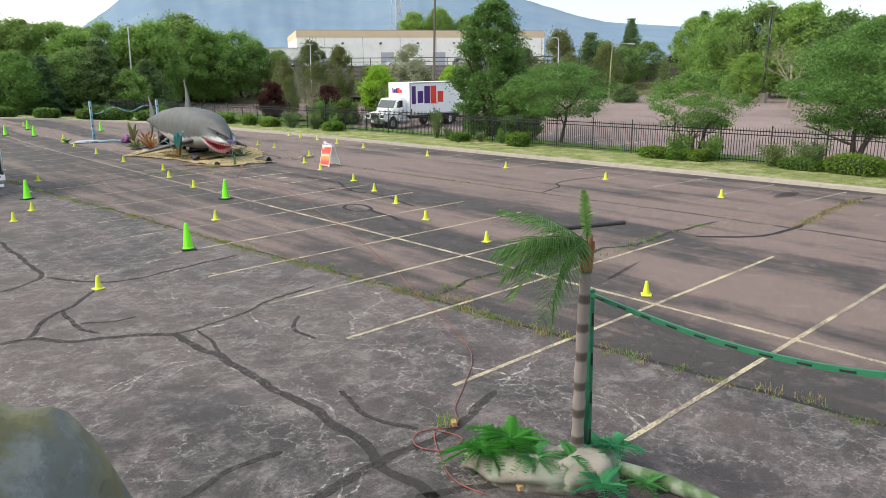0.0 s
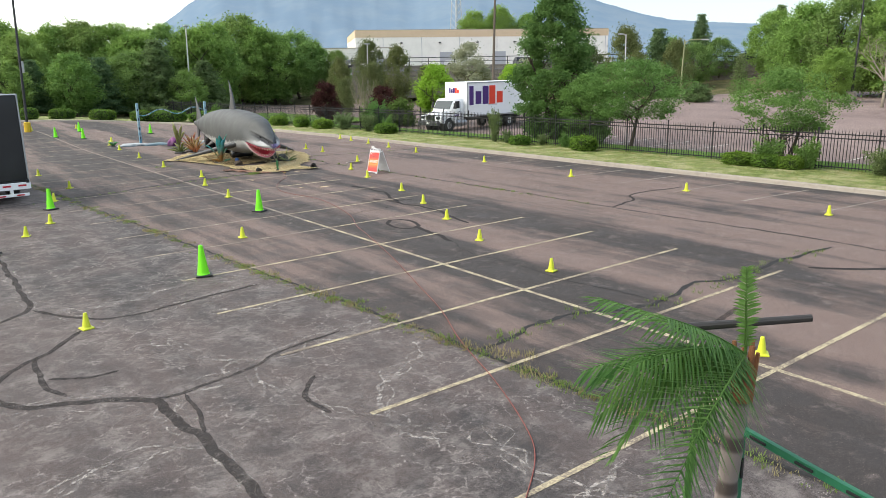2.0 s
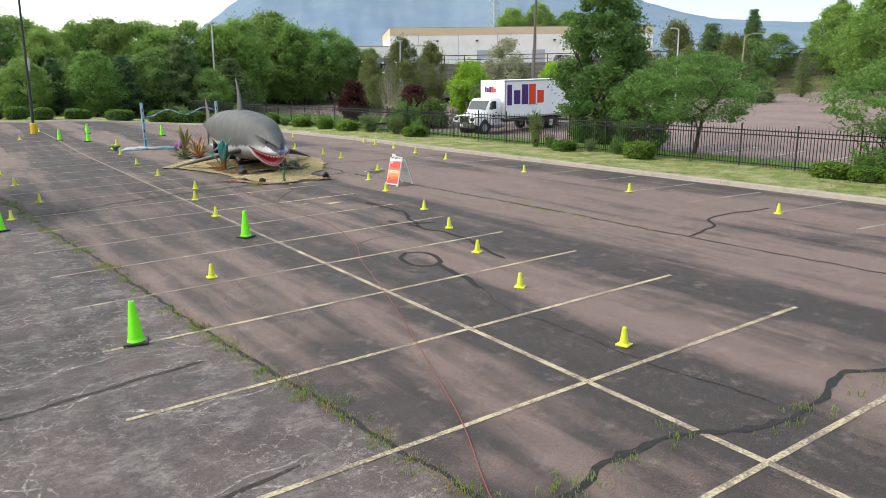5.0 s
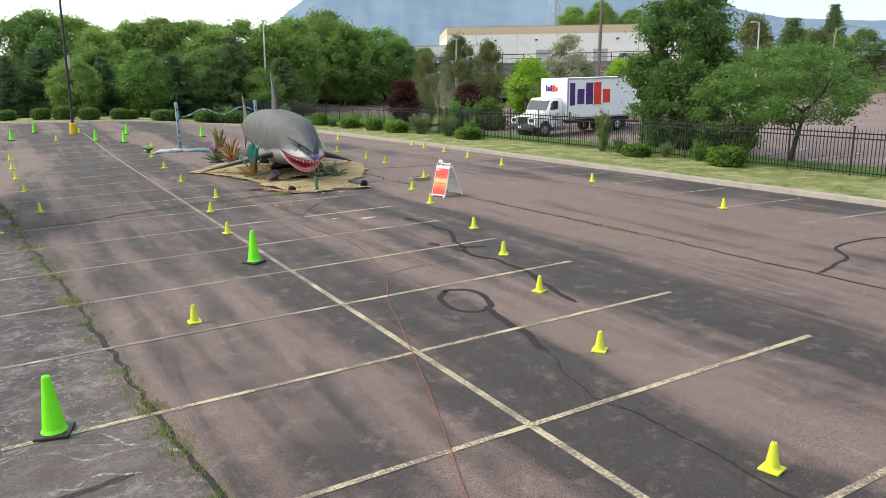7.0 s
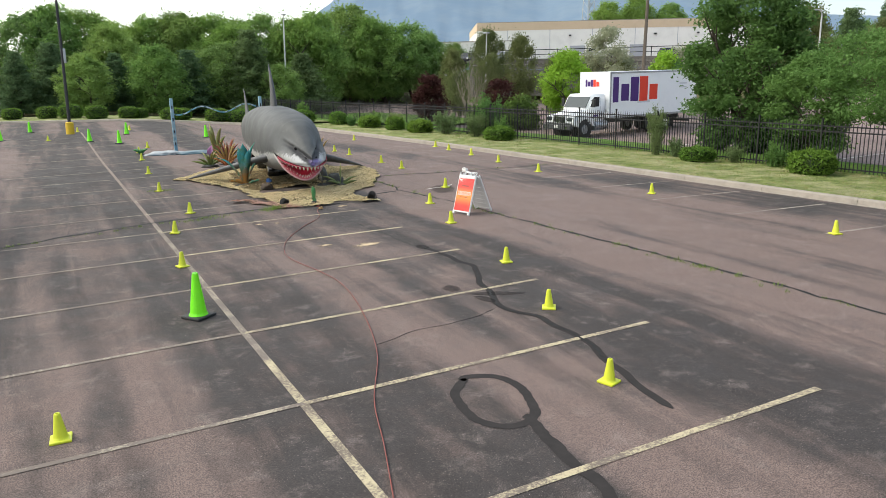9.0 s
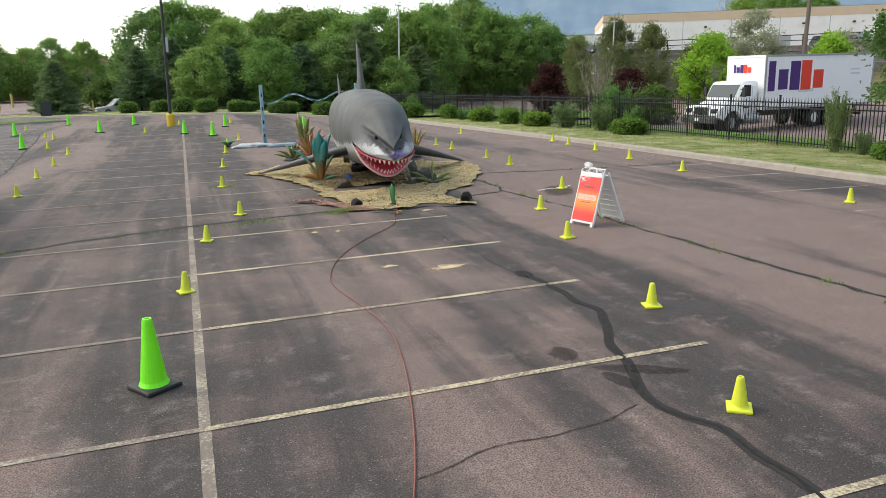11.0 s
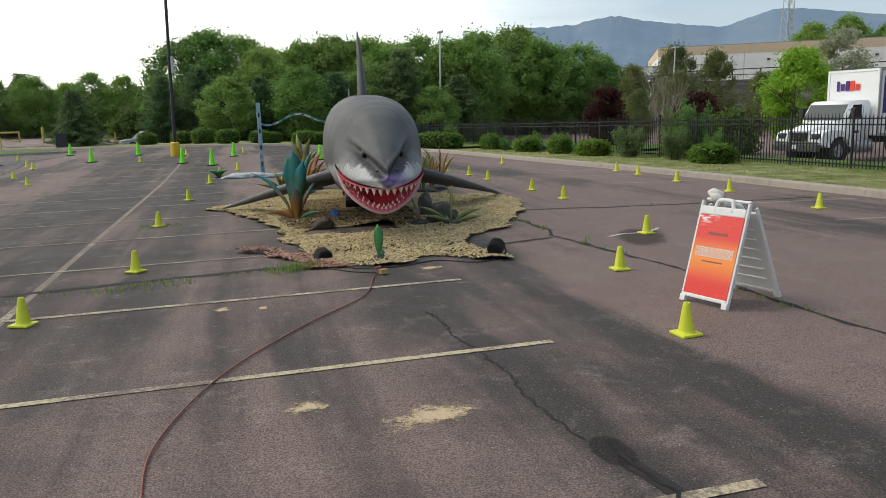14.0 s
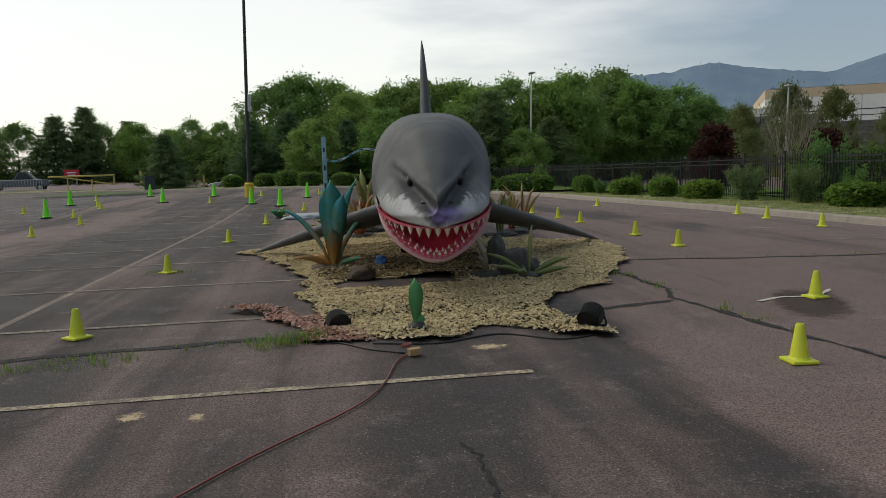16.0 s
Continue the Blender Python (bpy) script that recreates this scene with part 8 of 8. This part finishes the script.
# ---------------------------------------------------------------- covered trailer and the near statue
def trailer(m):
    """Rear end of a tarpaulin-covered trailer; its back faces -y."""
    ob = root("covered_trailer", m, "black tarpaulin-covered trailer with a striped rear bumper", "trailer")
    bm = bmesh.new()
    box(bm, (2.5, 7.0, 3.05), Matrix.Translation((-1.25, 3.5, 2.32)), 0.05, 3)
    bmesh.ops.subdivide_edges(bm, edges=bm.edges, cuts=6, use_grid_fill=True)
    for p in bm.verts:
        p.co.y += 0.03 * noise.noise((p.co.x * 3, p.co.z * 1.5, 2)) if p.co.y < 0.2 else 0
        p.co.x += 0.02 * noise.noise((p.co.y * 2, p.co.z * 2, 7))
    part("tarpaulin", bm, M_TARP, ob, "creased black tarpaulin", True)
    for x in (0.0, -2.5):
        part("corner_pole", boxes((x, -0.02, 2.32, 0.05, 0.05, 3.10), bevel=0.008), M_STEEL, ob, "thin metal corner pole")
    part("top_rail", boxes((-1.25, -0.02, 3.86, 2.5, 0.05, 0.04), bevel=0.006), M_PLASTIC, ob, "white top rail")
    bump = part("rear_beam", boxes((-1.25, -0.08, 0.62, 2.56, 0.12, 0.24), bevel=0.01), M_WHITE, ob, "white rear beam")
    for i in range(5):
        part("reflector", boxes((-0.25 - 0.5 * i, -0.145, 0.64, 0.26, 0.008, 0.06)), M_RED, bump, "red reflector strip")
    low_bar = part("underrun_bar", boxes((-1.25, -0.10, 0.30, 2.4, 0.10, 0.10), bevel=0.01), M_WHITE, ob, "white underrun bar")
    for i in range(4):
        part("reflector", boxes((-0.35 - 0.6 * i, -0.155, 0.30, 0.26, 0.008, 0.05)), M_RED, low_bar, "red reflector strip")
    for x in (-0.6, -1.9):
        part("bracket", boxes((x, -0.06, 0.45, 0.10, 0.08, 0.3)), M_WHITE, ob)
    part("tail_lamp", boxes((-0.06, -0.13, 0.78, 0.10, 0.06, 0.12), bevel=0.01), M_BLACK, ob)
    for y in (1.6, 2.5):
        for x in (-0.25, -2.25):
            w = wheel(ob, x, y, 0.42, 0.26, M_STEEL)
            w.rotation_euler = (0, 0, radians(90))
    part("deck", boxes((-1.25, 3.5, 0.72, 2.5, 7.0, 0.14), (-1.25, 6.6, 0.36, 0.16, 0.16, 0.72)), M_BLACK, ob)
    return ob


trailer(pose(-5.90, 22.45, 0.0, 0, 0, 2))


def near_statue():
    """The broad shoulder of a scaly grey-green figure that stands beside the start of the way."""
    n = Nodes("scaly_hide")
    col = n.mix(n.map(n.noise(2.2, 5, 0.6), 0.42, 0.60), (0.105, 0.110, 0.095), (0.155, 0.140, 0.055))
    col = n.mix(n.map(n.noise(5, 6, 0.7), 0.55, 0.70, 0, 0.6), col, (0.21, 0.215, 0.205))
    n.bump(n.math("ADD", n.cells(9), n.noise(14, 4)), 0.5, 0.03)
    hide = n.done(col, 0.6)
    bm = bmesh.new()
    bmesh.ops.create_icosphere(bm, subdivisions=5, radius=1.0)
    for p in bm.verts:
        d = p.co.copy()
        k = 1 + 0.07 * noise.noise(d * 3) + 0.03 * noise.noise(d * 8)
        z = 1.95 + d.z * 2.05 * k
        flare = 1 + 0.35 * max(0.0, -d.z)
        p.co = Vector((d.x * 0.90 * k * flare, d.y * 0.90 * k * flare, max(0.0, z)))
    ob = part("creature_statue", bm, hide, None, "", True)
    ob.matrix_world = pose(-12.60, -7.98, 0.0, 0, 0, -20)
    return tagged(ob, "large grey-green scaly creature statue beside the path", "statue")


near_statue()

# ---------------------------------------------------------------- far things
def lamp_post(x, y, h, r, material, label, base=None, arm=0.0, head=True, z=None, turn=0.0):
    ob = root("lamp_post", pose(x, y, ground_z(x, y) if z is None else z, 0, 1.7, turn), label, "lamp post")
    part("pole", rods(((0, 0, 0), (0, 0, h), r, r * 0.6), seg=10), material, ob)
    if base:
        bm = bmesh.new()
        rod(bm, (0, 0, -0.1), (0, 0, base), 0.245, 0.235, 20)
        rod(bm, (0, 0, base), (0, 0, base + 0.05), 0.235, 0.17, 20)
        part("base", bm, M_BARREL, ob, "yellow painted concrete base")
    if arm:
        v, f = tube(smooth_line([(0, 0, h - 0.9), (0.05, 0, h - 0.3), (0.35 * arm, 0, h), (arm, 0, h + 0.05)], 5), r * 0.5, 8)
        mesh("arm", v, f, material, ob, smooth=True)
        part("lamp_head", boxes((arm + 0.3, 0, h + 0.03, 0.7, 0.26, 0.12), bevel=0.04), M_STEEL, ob)
    elif head:
        part("lamp_head", boxes((0, 0, h + 0.05, 0.45, 0.75, 0.14), bevel=0.03), M_STEEL, ob)
    return ob


M_POLE_DARK = plain("dark_pole", (0.030, 0.030, 0.032), 0.5, 0.3, 0.3)
M_POLE_PALE = plain("pale_pole", (0.52, 0.52, 0.50), 0.5, 0.2, 0.25)
tall_pole = lamp_post(-0.62, 55.2, 15.0, 0.100, M_POLE_DARK, "tall black light pole on a yellow base", 0.70)
part("junction_box", boxes((0.13, -0.05, 4.75, 0.14, 0.28, 0.85), bevel=0.02), M_STEEL, tall_pole, "pale fitting on the pole")
lamp_post(21.9, 83.7, 10.35, 0.11, M_POLE_PALE, "pale lamp post between the trees")
lamp_post(9.6, 116.0, 10.2, 0.13, M_POLE_PALE, "pale lamp post behind the trees", z=-0.5)
lamp_post(43.7, 77.5, 8.4, 0.10, M_POLE_PALE, "pale lamp post on the next lot")
lamp_post(34.3, 42.0, 12.5, 0.14, bark("utility_pole", (0.09, 0.07, 0.055), (0.18, 0.15, 0.12)), "brown wooden utility pole behind the truck", head=False)
lamp_post(51.3, 34.3, 5.9, 0.09, plain("olive_pole", (0.25, 0.26, 0.13), 0.5), "curved-arm street lamp on the bank", arm=1.5, turn=-60)
lamp_post(51.5, 41.0, 6.7, 0.09, M_POLE_PALE, "curved-arm street lamp near the wall", arm=1.4, turn=200)
square = lamp_post(60.2, 22.5, 9.0, 0.11, M_POLE_DARK, "dark lamp post with a concrete foot on the far lot")
part("foot", boxes((0, 0, 0.45, 0.7, 0.7, 0.95), bevel=0.04), M_CONCRETE, square, "square concrete foot")
lamp_post(-33.5, 88.0, 9.6, 0.09, M_POLE_PALE, "street lamp with a long arm by the road", arm=2.4, turn=-10)


# mountains
def mountain(name, rows, dist, material, label, depth):
    """A ridge seen far off: rows of (bearing, elevation) in degrees from the lot."""
    bearings = spread(rows[0][0], rows[-1][0], 220)
    line = table(rows)
    verts, faces = [], []
    n = 14
    for a in bearings:
        for j in range(n + 1):
            t = j / n
            el = line(a, 0.5) * (1 + 0.018 * noise.noise((a * 1.5, 0, 1)) + 0.010 * noise.noise((a * 5, 0, 2)))
            fold = noise.noise((a * 0.55 + t * 1.5, t * 2.4, 4)) + 0.5 * noise.noise((a * 1.6 - t * 2, t * 5, 9))
            d = dist * (1 + depth * (t - 0.5)) + dist * 0.05 * fold * (1 - t)
            h = d * math.tan(radians(el)) * t
            verts.append((3.7 + d * math.sin(radians(a)), 16.5 + d * math.cos(radians(a)), h - 6 * (1 - t) + 1.6))
    for i in range(len(bearings) - 1):
        for j in range(n):
            o = i * (n + 1) + j
            faces.append((o, o + n + 1, o + n + 2, o + 1))
    return tagged(mesh(name, verts, faces, material, smooth=True), label, "mountain", "", "structure")


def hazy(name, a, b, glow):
    """Blue distance: forested rock, the haze of miles of shining air put into colour and emission."""
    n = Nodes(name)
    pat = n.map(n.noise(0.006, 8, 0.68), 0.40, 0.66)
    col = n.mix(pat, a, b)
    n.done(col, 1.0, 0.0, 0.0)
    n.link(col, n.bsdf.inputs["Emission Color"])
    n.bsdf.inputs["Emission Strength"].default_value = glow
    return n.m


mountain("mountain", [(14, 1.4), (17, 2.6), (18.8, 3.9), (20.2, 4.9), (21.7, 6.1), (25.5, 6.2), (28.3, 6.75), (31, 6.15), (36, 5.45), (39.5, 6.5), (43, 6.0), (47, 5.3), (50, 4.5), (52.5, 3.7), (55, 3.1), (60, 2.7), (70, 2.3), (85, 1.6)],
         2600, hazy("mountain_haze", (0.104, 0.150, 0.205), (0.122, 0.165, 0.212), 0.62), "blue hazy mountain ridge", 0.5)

# warehouse on the bank, with its retaining wall
M_STUCCO = plain("warehouse_white", (0.82, 0.80, 0.75), 0.8, 0, 0.25, 0.4)
M_TAN = plain("warehouse_tan", (0.62, 0.48, 0.33), 0.8, 0, 0.2, 0.4)
M_BLOCK = asphalt("retaining_block", (0.17, 0.15, 0.135), (0.28, 0.25, 0.22), (0.36, 0.33, 0.30), False)
a, b = Vector((78.4, 132.6, 0)), Vector((128.2, 105.6, 0))
along = (b - a).normalized()
angle = math.degrees(math.atan2(along.y, along.x))
house = root("warehouse", Matrix.Translation(a) @ pose(0, 0, 0, 0, 0, angle), "long white warehouse with a tan top band", "building")
length = (b - a).length + 1
part("wall", boxes((length / 2 - 2, 20, 7.8, length, 40, 6.6)), M_STUCCO, house)
part("band", boxes((length / 2 - 2, 19.98, 11.75, length + 0.06, 40.1, 1.5)), M_TAN, house, "tan painted top band")
part("roof", boxes((length / 2 - 2, 20, 12.56, length, 40, 0.12)), M_CONCRETE, house)
for i in range(7):
    part("wall_joint", boxes((4 + 8.5 * i, -0.02, 7.8, 0.10, 0.05, 6.6)), M_GREY, house)
for i in range(4):
    part("dock_door", boxes((6 + 12 * i, -0.05, 6.3, 3.0, 0.10, 3.0), bevel=0.02), M_GREY, house, "grey dock door")
for i in range(6):
    part("wall_lamp", boxes((8 + 8.5 * i, -0.2, 9.8, 0.45, 0.4, 0.3), bevel=0.03), M_BLACK, house, "small dark wall lamp")
low_wing = root("annexe", Matrix.Translation((58.0, 122.0, 0)) @ pose(0, 0, 0, 0, 0, angle), "low pale annexe beside the warehouse", "building")
part("wall", boxes((8, 4, 6.4, 20, 8, 3.8)), M_STUCCO, low_wing)
part("roof", boxes((8, 4, 8.36, 20.2, 8.2, 0.12)), M_CONCRETE, low_wing)
terrace = [(49.5, 90.8), (59.1, 84.2), (70.5, 73.0), (81.3, 62.0), (89.2, 50.0), (100, 36)]
verts = [(x + k * 90 * 0.77, y + k * 90 * 0.64, 4.35 + (k * 0.1)) for k in (0, 1) for x, y in terrace]
n = len(terrace)
tagged(mesh("terrace", verts, [(i, i + 1, n + i + 1, n + i) for i in range(n - 1)], M_NEXT), "raised asphalt yard of the warehouse", "pavement", "", "structure")
wall = root("retaining_wall", Matrix(), "long grey concrete-block retaining wall", "wall", kind="structure")
for (x1, y1), (x2, y2) in zip(terrace[:-1], terrace[1:]):
    p, q = Vector((x1, y1, 0)), Vector((x2, y2, 0))
    count = int((q - p).length / 3.0)
    turn = math.degrees(math.atan2(q.y - p.y, q.x - p.x))
    for i in range(count):
        c = p.lerp(q, (i + 0.5) / count)
        for k in range(-2 if y1 > 80 else 0, 5):
            o = part("block_course", boxes((0, 0, 0, (q - p).length / count - 0.03, 0.8, 0.66), bevel=0.03), M_BLOCK, wall)
            o.matrix_world = Matrix.Translation((c.x, c.y, 1.75 + 0.69 * k)) @ pose(0, 0.0, 0, 0, 0, turn)
rail = root("yard_rail", Matrix(), "thin dark rail along the raised yard", "railing")
for (x1, y1), (x2, y2) in zip(terrace[:-1], terrace[1:]):
    part("rail", rods(((x1, y1, 6.0), (x2, y2, 6.0), 0.05), ((x1, y1, 5.4), (x2, y2, 5.4), 0.04), seg=6), M_IRON, rail)
    for i in range(4):
        x, y = x1 + (x2 - x1) * i / 4, y1 + (y2 - y1) * i / 4
        part("rail_post", rods(((x, y, 4.3), (x, y, 6.05), 0.06), seg=6), M_IRON, rail)

# lattice mast behind the warehouse
mast = root("lattice_mast", Matrix.Translation((133.0, 168.0, 6.0)), "grey lattice radio mast", "tower")
for sx, sy in ((-1, -1), (1, -1), (1, 1), (-1, 1)):
    part("leg", rods(((sx * 1.6, sy * 1.6, 0), (sx * 0.5, sy * 0.5, 28), 0.14, 0.08), seg=6), M_STEEL, mast)
for k in range(13):
    z, w = 2 * k + 1, 1.6 - 1.1 * (2 * k + 1) / 28
    w2 = 1.6 - 1.1 * (2 * k + 3) / 28
    part("brace", rods(((-w, -w, z), (w2, -w2, z + 2), 0.06), ((w, -w, z), (-w2, -w2, z + 2), 0.06), ((-w, -w, z), (-w2, w2, z + 2), 0.06), ((w, w, z), (w2, -w2, z + 2), 0.06), seg=5), M_STEEL, mast)
part("platform", boxes((0, 0, 25.5, 3.4, 3.4, 0.25), (0, 0, 27.0, 0.3, 4.2, 0.5)), M_STEEL, mast)

# masts on the ridge
for az in (27.6, 28.2, 28.9):
    d = 2900
    x, y = 3.7 + d * math.sin(radians(az)), 16.5 + d * math.cos(radians(az))
    tagged(part("ridge_mast", rods(((x, y, 300), (x, y, d * math.tan(radians(6.80))), 0.5), seg=5), M_STEEL), "tiny mast on the ridge", "mast")


# cars
def car(m, length, height, paint, label, pickup=False):
    ob = root("car" if not pickup else "pickup_truck", m, label, "car" if not pickup else "pickup")
    L, H = length / 2, height
    if pickup:
        body = [(-L, 0.45), (-L, 0.95), (-L + 0.1, 1.10), (-L + 1.35, 1.18), (-L + 2.0, H), (-0.2, H + 0.02), (0.35, 1.20), (L, 1.22), (L, 0.50)]
        glass = [(-L + 1.5, 1.20), (-L + 2.08, H - 0.08), (-0.28, H - 0.07), (0.18, 1.22)]
    else:
        body = [(-L, 0.35), (-L, 0.65), (-L + 0.2, 0.80), (-L + 1.25, 0.92), (-L + 2.0, H), (L - 1.35, H), (L - 0.55, 0.98), (L, 0.90), (L, 0.40)]
        glass = [(-L + 1.45, 0.94), (-L + 2.08, H - 0.07), (L - 1.42, H - 0.07), (L - 0.75, 0.97)]
    W = 0.98 if pickup else 0.88
    bm = extrude_profile(body, -W, W)
    bmesh.ops.bevel(bm, geom=list(bm.edges), offset=0.07, segments=2, affect="EDGES")
    part("body", bm, paint, ob)
    part("window", extrude_profile(glass, -W - 0.008, W + 0.008), M_GLASS, ob, "dark windows")
    part("windscreen", extrude_profile([(glass[0][0] - 0.10, glass[0][1]), (glass[1][0] - 0.10, glass[1][1]), (glass[1][0], glass[1][1] + 0.01), (glass[0][0], glass[0][1])], -W + 0.12, W - 0.12), M_GLASS, ob)
    for x in (-L + 0.9, L - 0.95):
        for s in (-1, 1):
            wheel(ob, x, s * (W - 0.10), 0.39 if pickup else 0.33, 0.24, M_STEEL)
    part("bumper", boxes((-L - 0.04, 0, 0.52, 0.14, W * 1.9, 0.22), bevel=0.03), M_CHROME if pickup else paint, ob)
    part("grille", boxes((-L - 0.02, 0, 0.82 if pickup else 0.62, 0.06, W * 1.1, 0.34 if pickup else 0.14), bevel=0.02), M_BLACK, ob)
    for s in (-1, 1):
        part("headlight", boxes((-L - 0.01, s * W * 0.78, 0.92 if pickup else 0.70, 0.08, 0.30, 0.18), bevel=0.03), M_CHROME, ob)
    return ob


def paint(name, c):
    return plain(name, c, 0.25, 0.1, 0.1)


DARK, GREYC, WHITEC = paint("car_dark", (0.02, 0.022, 0.026)), paint("car_grey", (0.16, 0.17, 0.19)), paint("car_white", (0.66, 0.67, 0.68))
car(pose(-28.3, 97.5, ground_z(-28, 97), 0, 0, 192), 5.9, 1.95, paint("car_slate", (0.11, 0.125, 0.145)), "dark pickup truck by the lot's entrance", True)
car(pose(-5.8, 88.8, -0.20, 0, 0, 20), 4.5, 1.6, WHITEC, "white van behind the pines")
car(pose(31.8, 54.8, ground_z(31.8, 54.8), 0, 0, 30), 4.4, 1.5, DARK, "dark car beyond the fence")
for (x, y), t, c, l in (((78.4, 68.0), -50, WHITEC, "white pickup on the raised yard"), ((86.5, 57.0), -55, GREYC, "grey pickup on the raised yard"), ((64.5, 82.8), -42, WHITEC, "white pickup on the raised yard")):
    car(pose(x, y, 4.42, 0, 0, t), 5.4, 1.8, c, l, True)
for i, (x, y, c) in enumerate([(50.6, 93.0, DARK), (54.5, 90.0, GREYC), (71.2, 76.4, DARK), (74.0, 73.5, GREYC), (92.0, 50.5, DARK)]):
    car(pose(x, y, 4.42, 0, 0, 40 + 10 * i), 4.5, 1.45, c, "parked car on the raised yard")

# gate, bollards, barricade and sign by the entrance
gate = root("barrier_gate", pose(-20.1, 84.4, 0.30, 0, 0, 17), "yellow steel swing gate at the entrance", "gate")
M_GATE = plain("gate_yellow", (0.50, 0.40, 0.10), 0.5, 0, 0.3)
part("top_bar", rods(((-0.6, 0, 1.35), (4.6, 0, 1.35), 0.07)), M_GATE, gate)
part("brace", rods(((0.4, 0, 1.30), (4.5, 0, 0.55), 0.05)), M_GATE, gate)
part("end_frame", boxes((4.6, 0, 0.95, 0.14, 0.14, 1.0), (0.9, 0, 0.6, 0.08, 0.08, 1.3)), M_GATE, gate)
for x, y, r in ((-18.6, 106.8, 0.14), (-14.3, 75.1, 0.05), (-7.7, 84.0, 0.08)):
    tagged(part("bollard", rods(((x, y, ground_z(x, y) - 0.1), (x, y, ground_z(x, y) + (1.75 if r > 0.1 else 1.1)), r), seg=12), M_GATE), "yellow painted steel bollard by the gate", "bollard", "bollards")
board = root("black_board", pose(-10.6, 77.0, ground_z(-10.6, 77), 0, 0, 20), "black folded sandwich board", "sign")
for s in (-1, 1):
    q = part("panel", boxes((0, 0, 0.62, 0.75, 0.05, 1.25), bevel=0.01), M_BLACK, board)
    q.matrix_local = Matrix.Translation((0, s * 0.28, 0)) @ pose(0, 0, 0, s * 13, 0, 0)
rack = root("crowd_barrier", pose(-24.5, 87.0, 0.36, 0, 0, 8), "grey steel crowd barrier", "barrier")
part("frame", rods(((-2.2, 0, 0.15), (-2.2, 0, 1.1), 0.025), ((2.2, 0, 0.0), (2.2, 0, 1.1), 0.025), ((-2.2, 0, 1.1), (2.2, 0, 1.1), 0.025), ((-2.2, 0, 0.2), (2.2, 0, 0.2), 0.02)), M_STEEL, rack)
for i in range(18):
    part("bar", rods(((-2.0 + 0.235 * i, 0, 0.2), (-2.0 + 0.235 * i, 0, 1.1), 0.012), seg=6), M_STEEL, rack)
rsign = root("red_sign", pose(-26.6, 108.0, 0.3, 0, 0, 10), "small red roadside sign with pale print", "sign")
part("sign_face", boxes((0, 0, 1.7, 1.6, 0.08, 0.9), bevel=0.01), M_RED, rsign)
part("print_bar", boxes((0, -0.045, 1.8, 1.0, 0.01, 0.14), (0, -0.045, 1.5, 0.8, 0.01, 0.12)), M_PLASTIC, rsign)
part("sign_post", boxes((-0.5, 0, 0.6, 0.08, 0.08, 1.3), (0.5, 0, 0.6, 0.08, 0.08, 1.3)), M_STEEL, rsign)

# grass island at the entrance
isle = [(-11.6 + 3.6 * math.cos(2 * math.pi * k / 28), 67.2 + 1.25 * math.sin(2 * math.pi * k / 28) + 0.10 * 3.6 * math.cos(2 * math.pi * k / 28)) for k in range(28)]
rim = [(-11.6 + (x + 11.6) * 1.05, 67.2 + (y - 67.2) * 1.12) for x, y in isle]
tagged(mesh("island_kerb", [(x, y, ground_z(x, y) - 0.02) for x, y in rim] + [(x, y, ground_z(x, y) + 0.13) for x, y in rim] + [(x, y, ground_z(x, y) + 0.13) for x, y in isle],
            [(i, (i + 1) % 28, 28 + (i + 1) % 28, 28 + i) for i in range(28)] + [(28 + i, 28 + (i + 1) % 28, 56 + (i + 1) % 28, 56 + i) for i in range(28)], M_CONCRETE), "low concrete kerb round the grass island", "kerb", "", "structure")
tagged(mesh("island_grass", [(x, y, ground_z(x, y) + 0.12) for x, y in isle] + [(-11.6, 67.2, ground_z(-11.6, 67.2) + 0.22)], [(i, (i + 1) % 28, 28) for i in range(28)], M_LAWN), "small grass island at the lot's entrance", "grass", "", "structure")

# houses with red tile roofs behind the trees
M_TILE = plain("red_roof_tile", (0.50, 0.25, 0.20), 0.8, 0, 0.4, 1.5, 0.6)
M_HOUSE = plain("house_stucco", (0.40, 0.27, 0.19), 0.85, 0, 0.3, 0.5)
for i, (x, y, w, h) in enumerate([(-26.0, 158.0, 13.0, 6.0), (-15.5, 160.0, 9.0, 5.8), (1.0, 166, 12, 6.0)]):
    hs = root("house", pose(x, y, 0.6, 0, 0, 8), "tan house with a red tile roof behind the trees", "house")
    part("wall", boxes((0, 0, h / 2 - 0.5, w, 9.0, h)), M_HOUSE, hs)
    part("roof", extrude_profile([(-w / 2 - 0.5, h - 0.55), (-w / 4, h + 1.6), (w / 4, h + 1.6), (w / 2 + 0.5, h - 0.55)], -5.0, 5.0), M_TILE, hs)
    part("chimney", boxes((w * 0.18, -1.0, h + 1.6, 0.9, 0.9, 1.5), bevel=0.03), M_HOUSE, hs)
    for k in (-1, 0, 1):
        win = part("window", boxes((k * w * 0.28, -4.52, h * 0.55, 1.5, 0.06, 1.3), bevel=0.02), M_PLASTIC, hs)
        part("pane", boxes((k * w * 0.28, -4.56, h * 0.55, 1.3, 0.03, 1.1)), M_GLASS, win)
fencewall = part("garden_wall", boxes((0, 0, 0.9, 60, 0.3, 1.9)), plain("brown_garden_wall", (0.13, 0.085, 0.062), 0.9, 0, 0.4, 1.0))
fencewall.matrix_world = pose(-30, 150, 0.5, 0, 0, 6)
tagged(fencewall, "long brown garden wall behind the road", "wall", "", "structure")
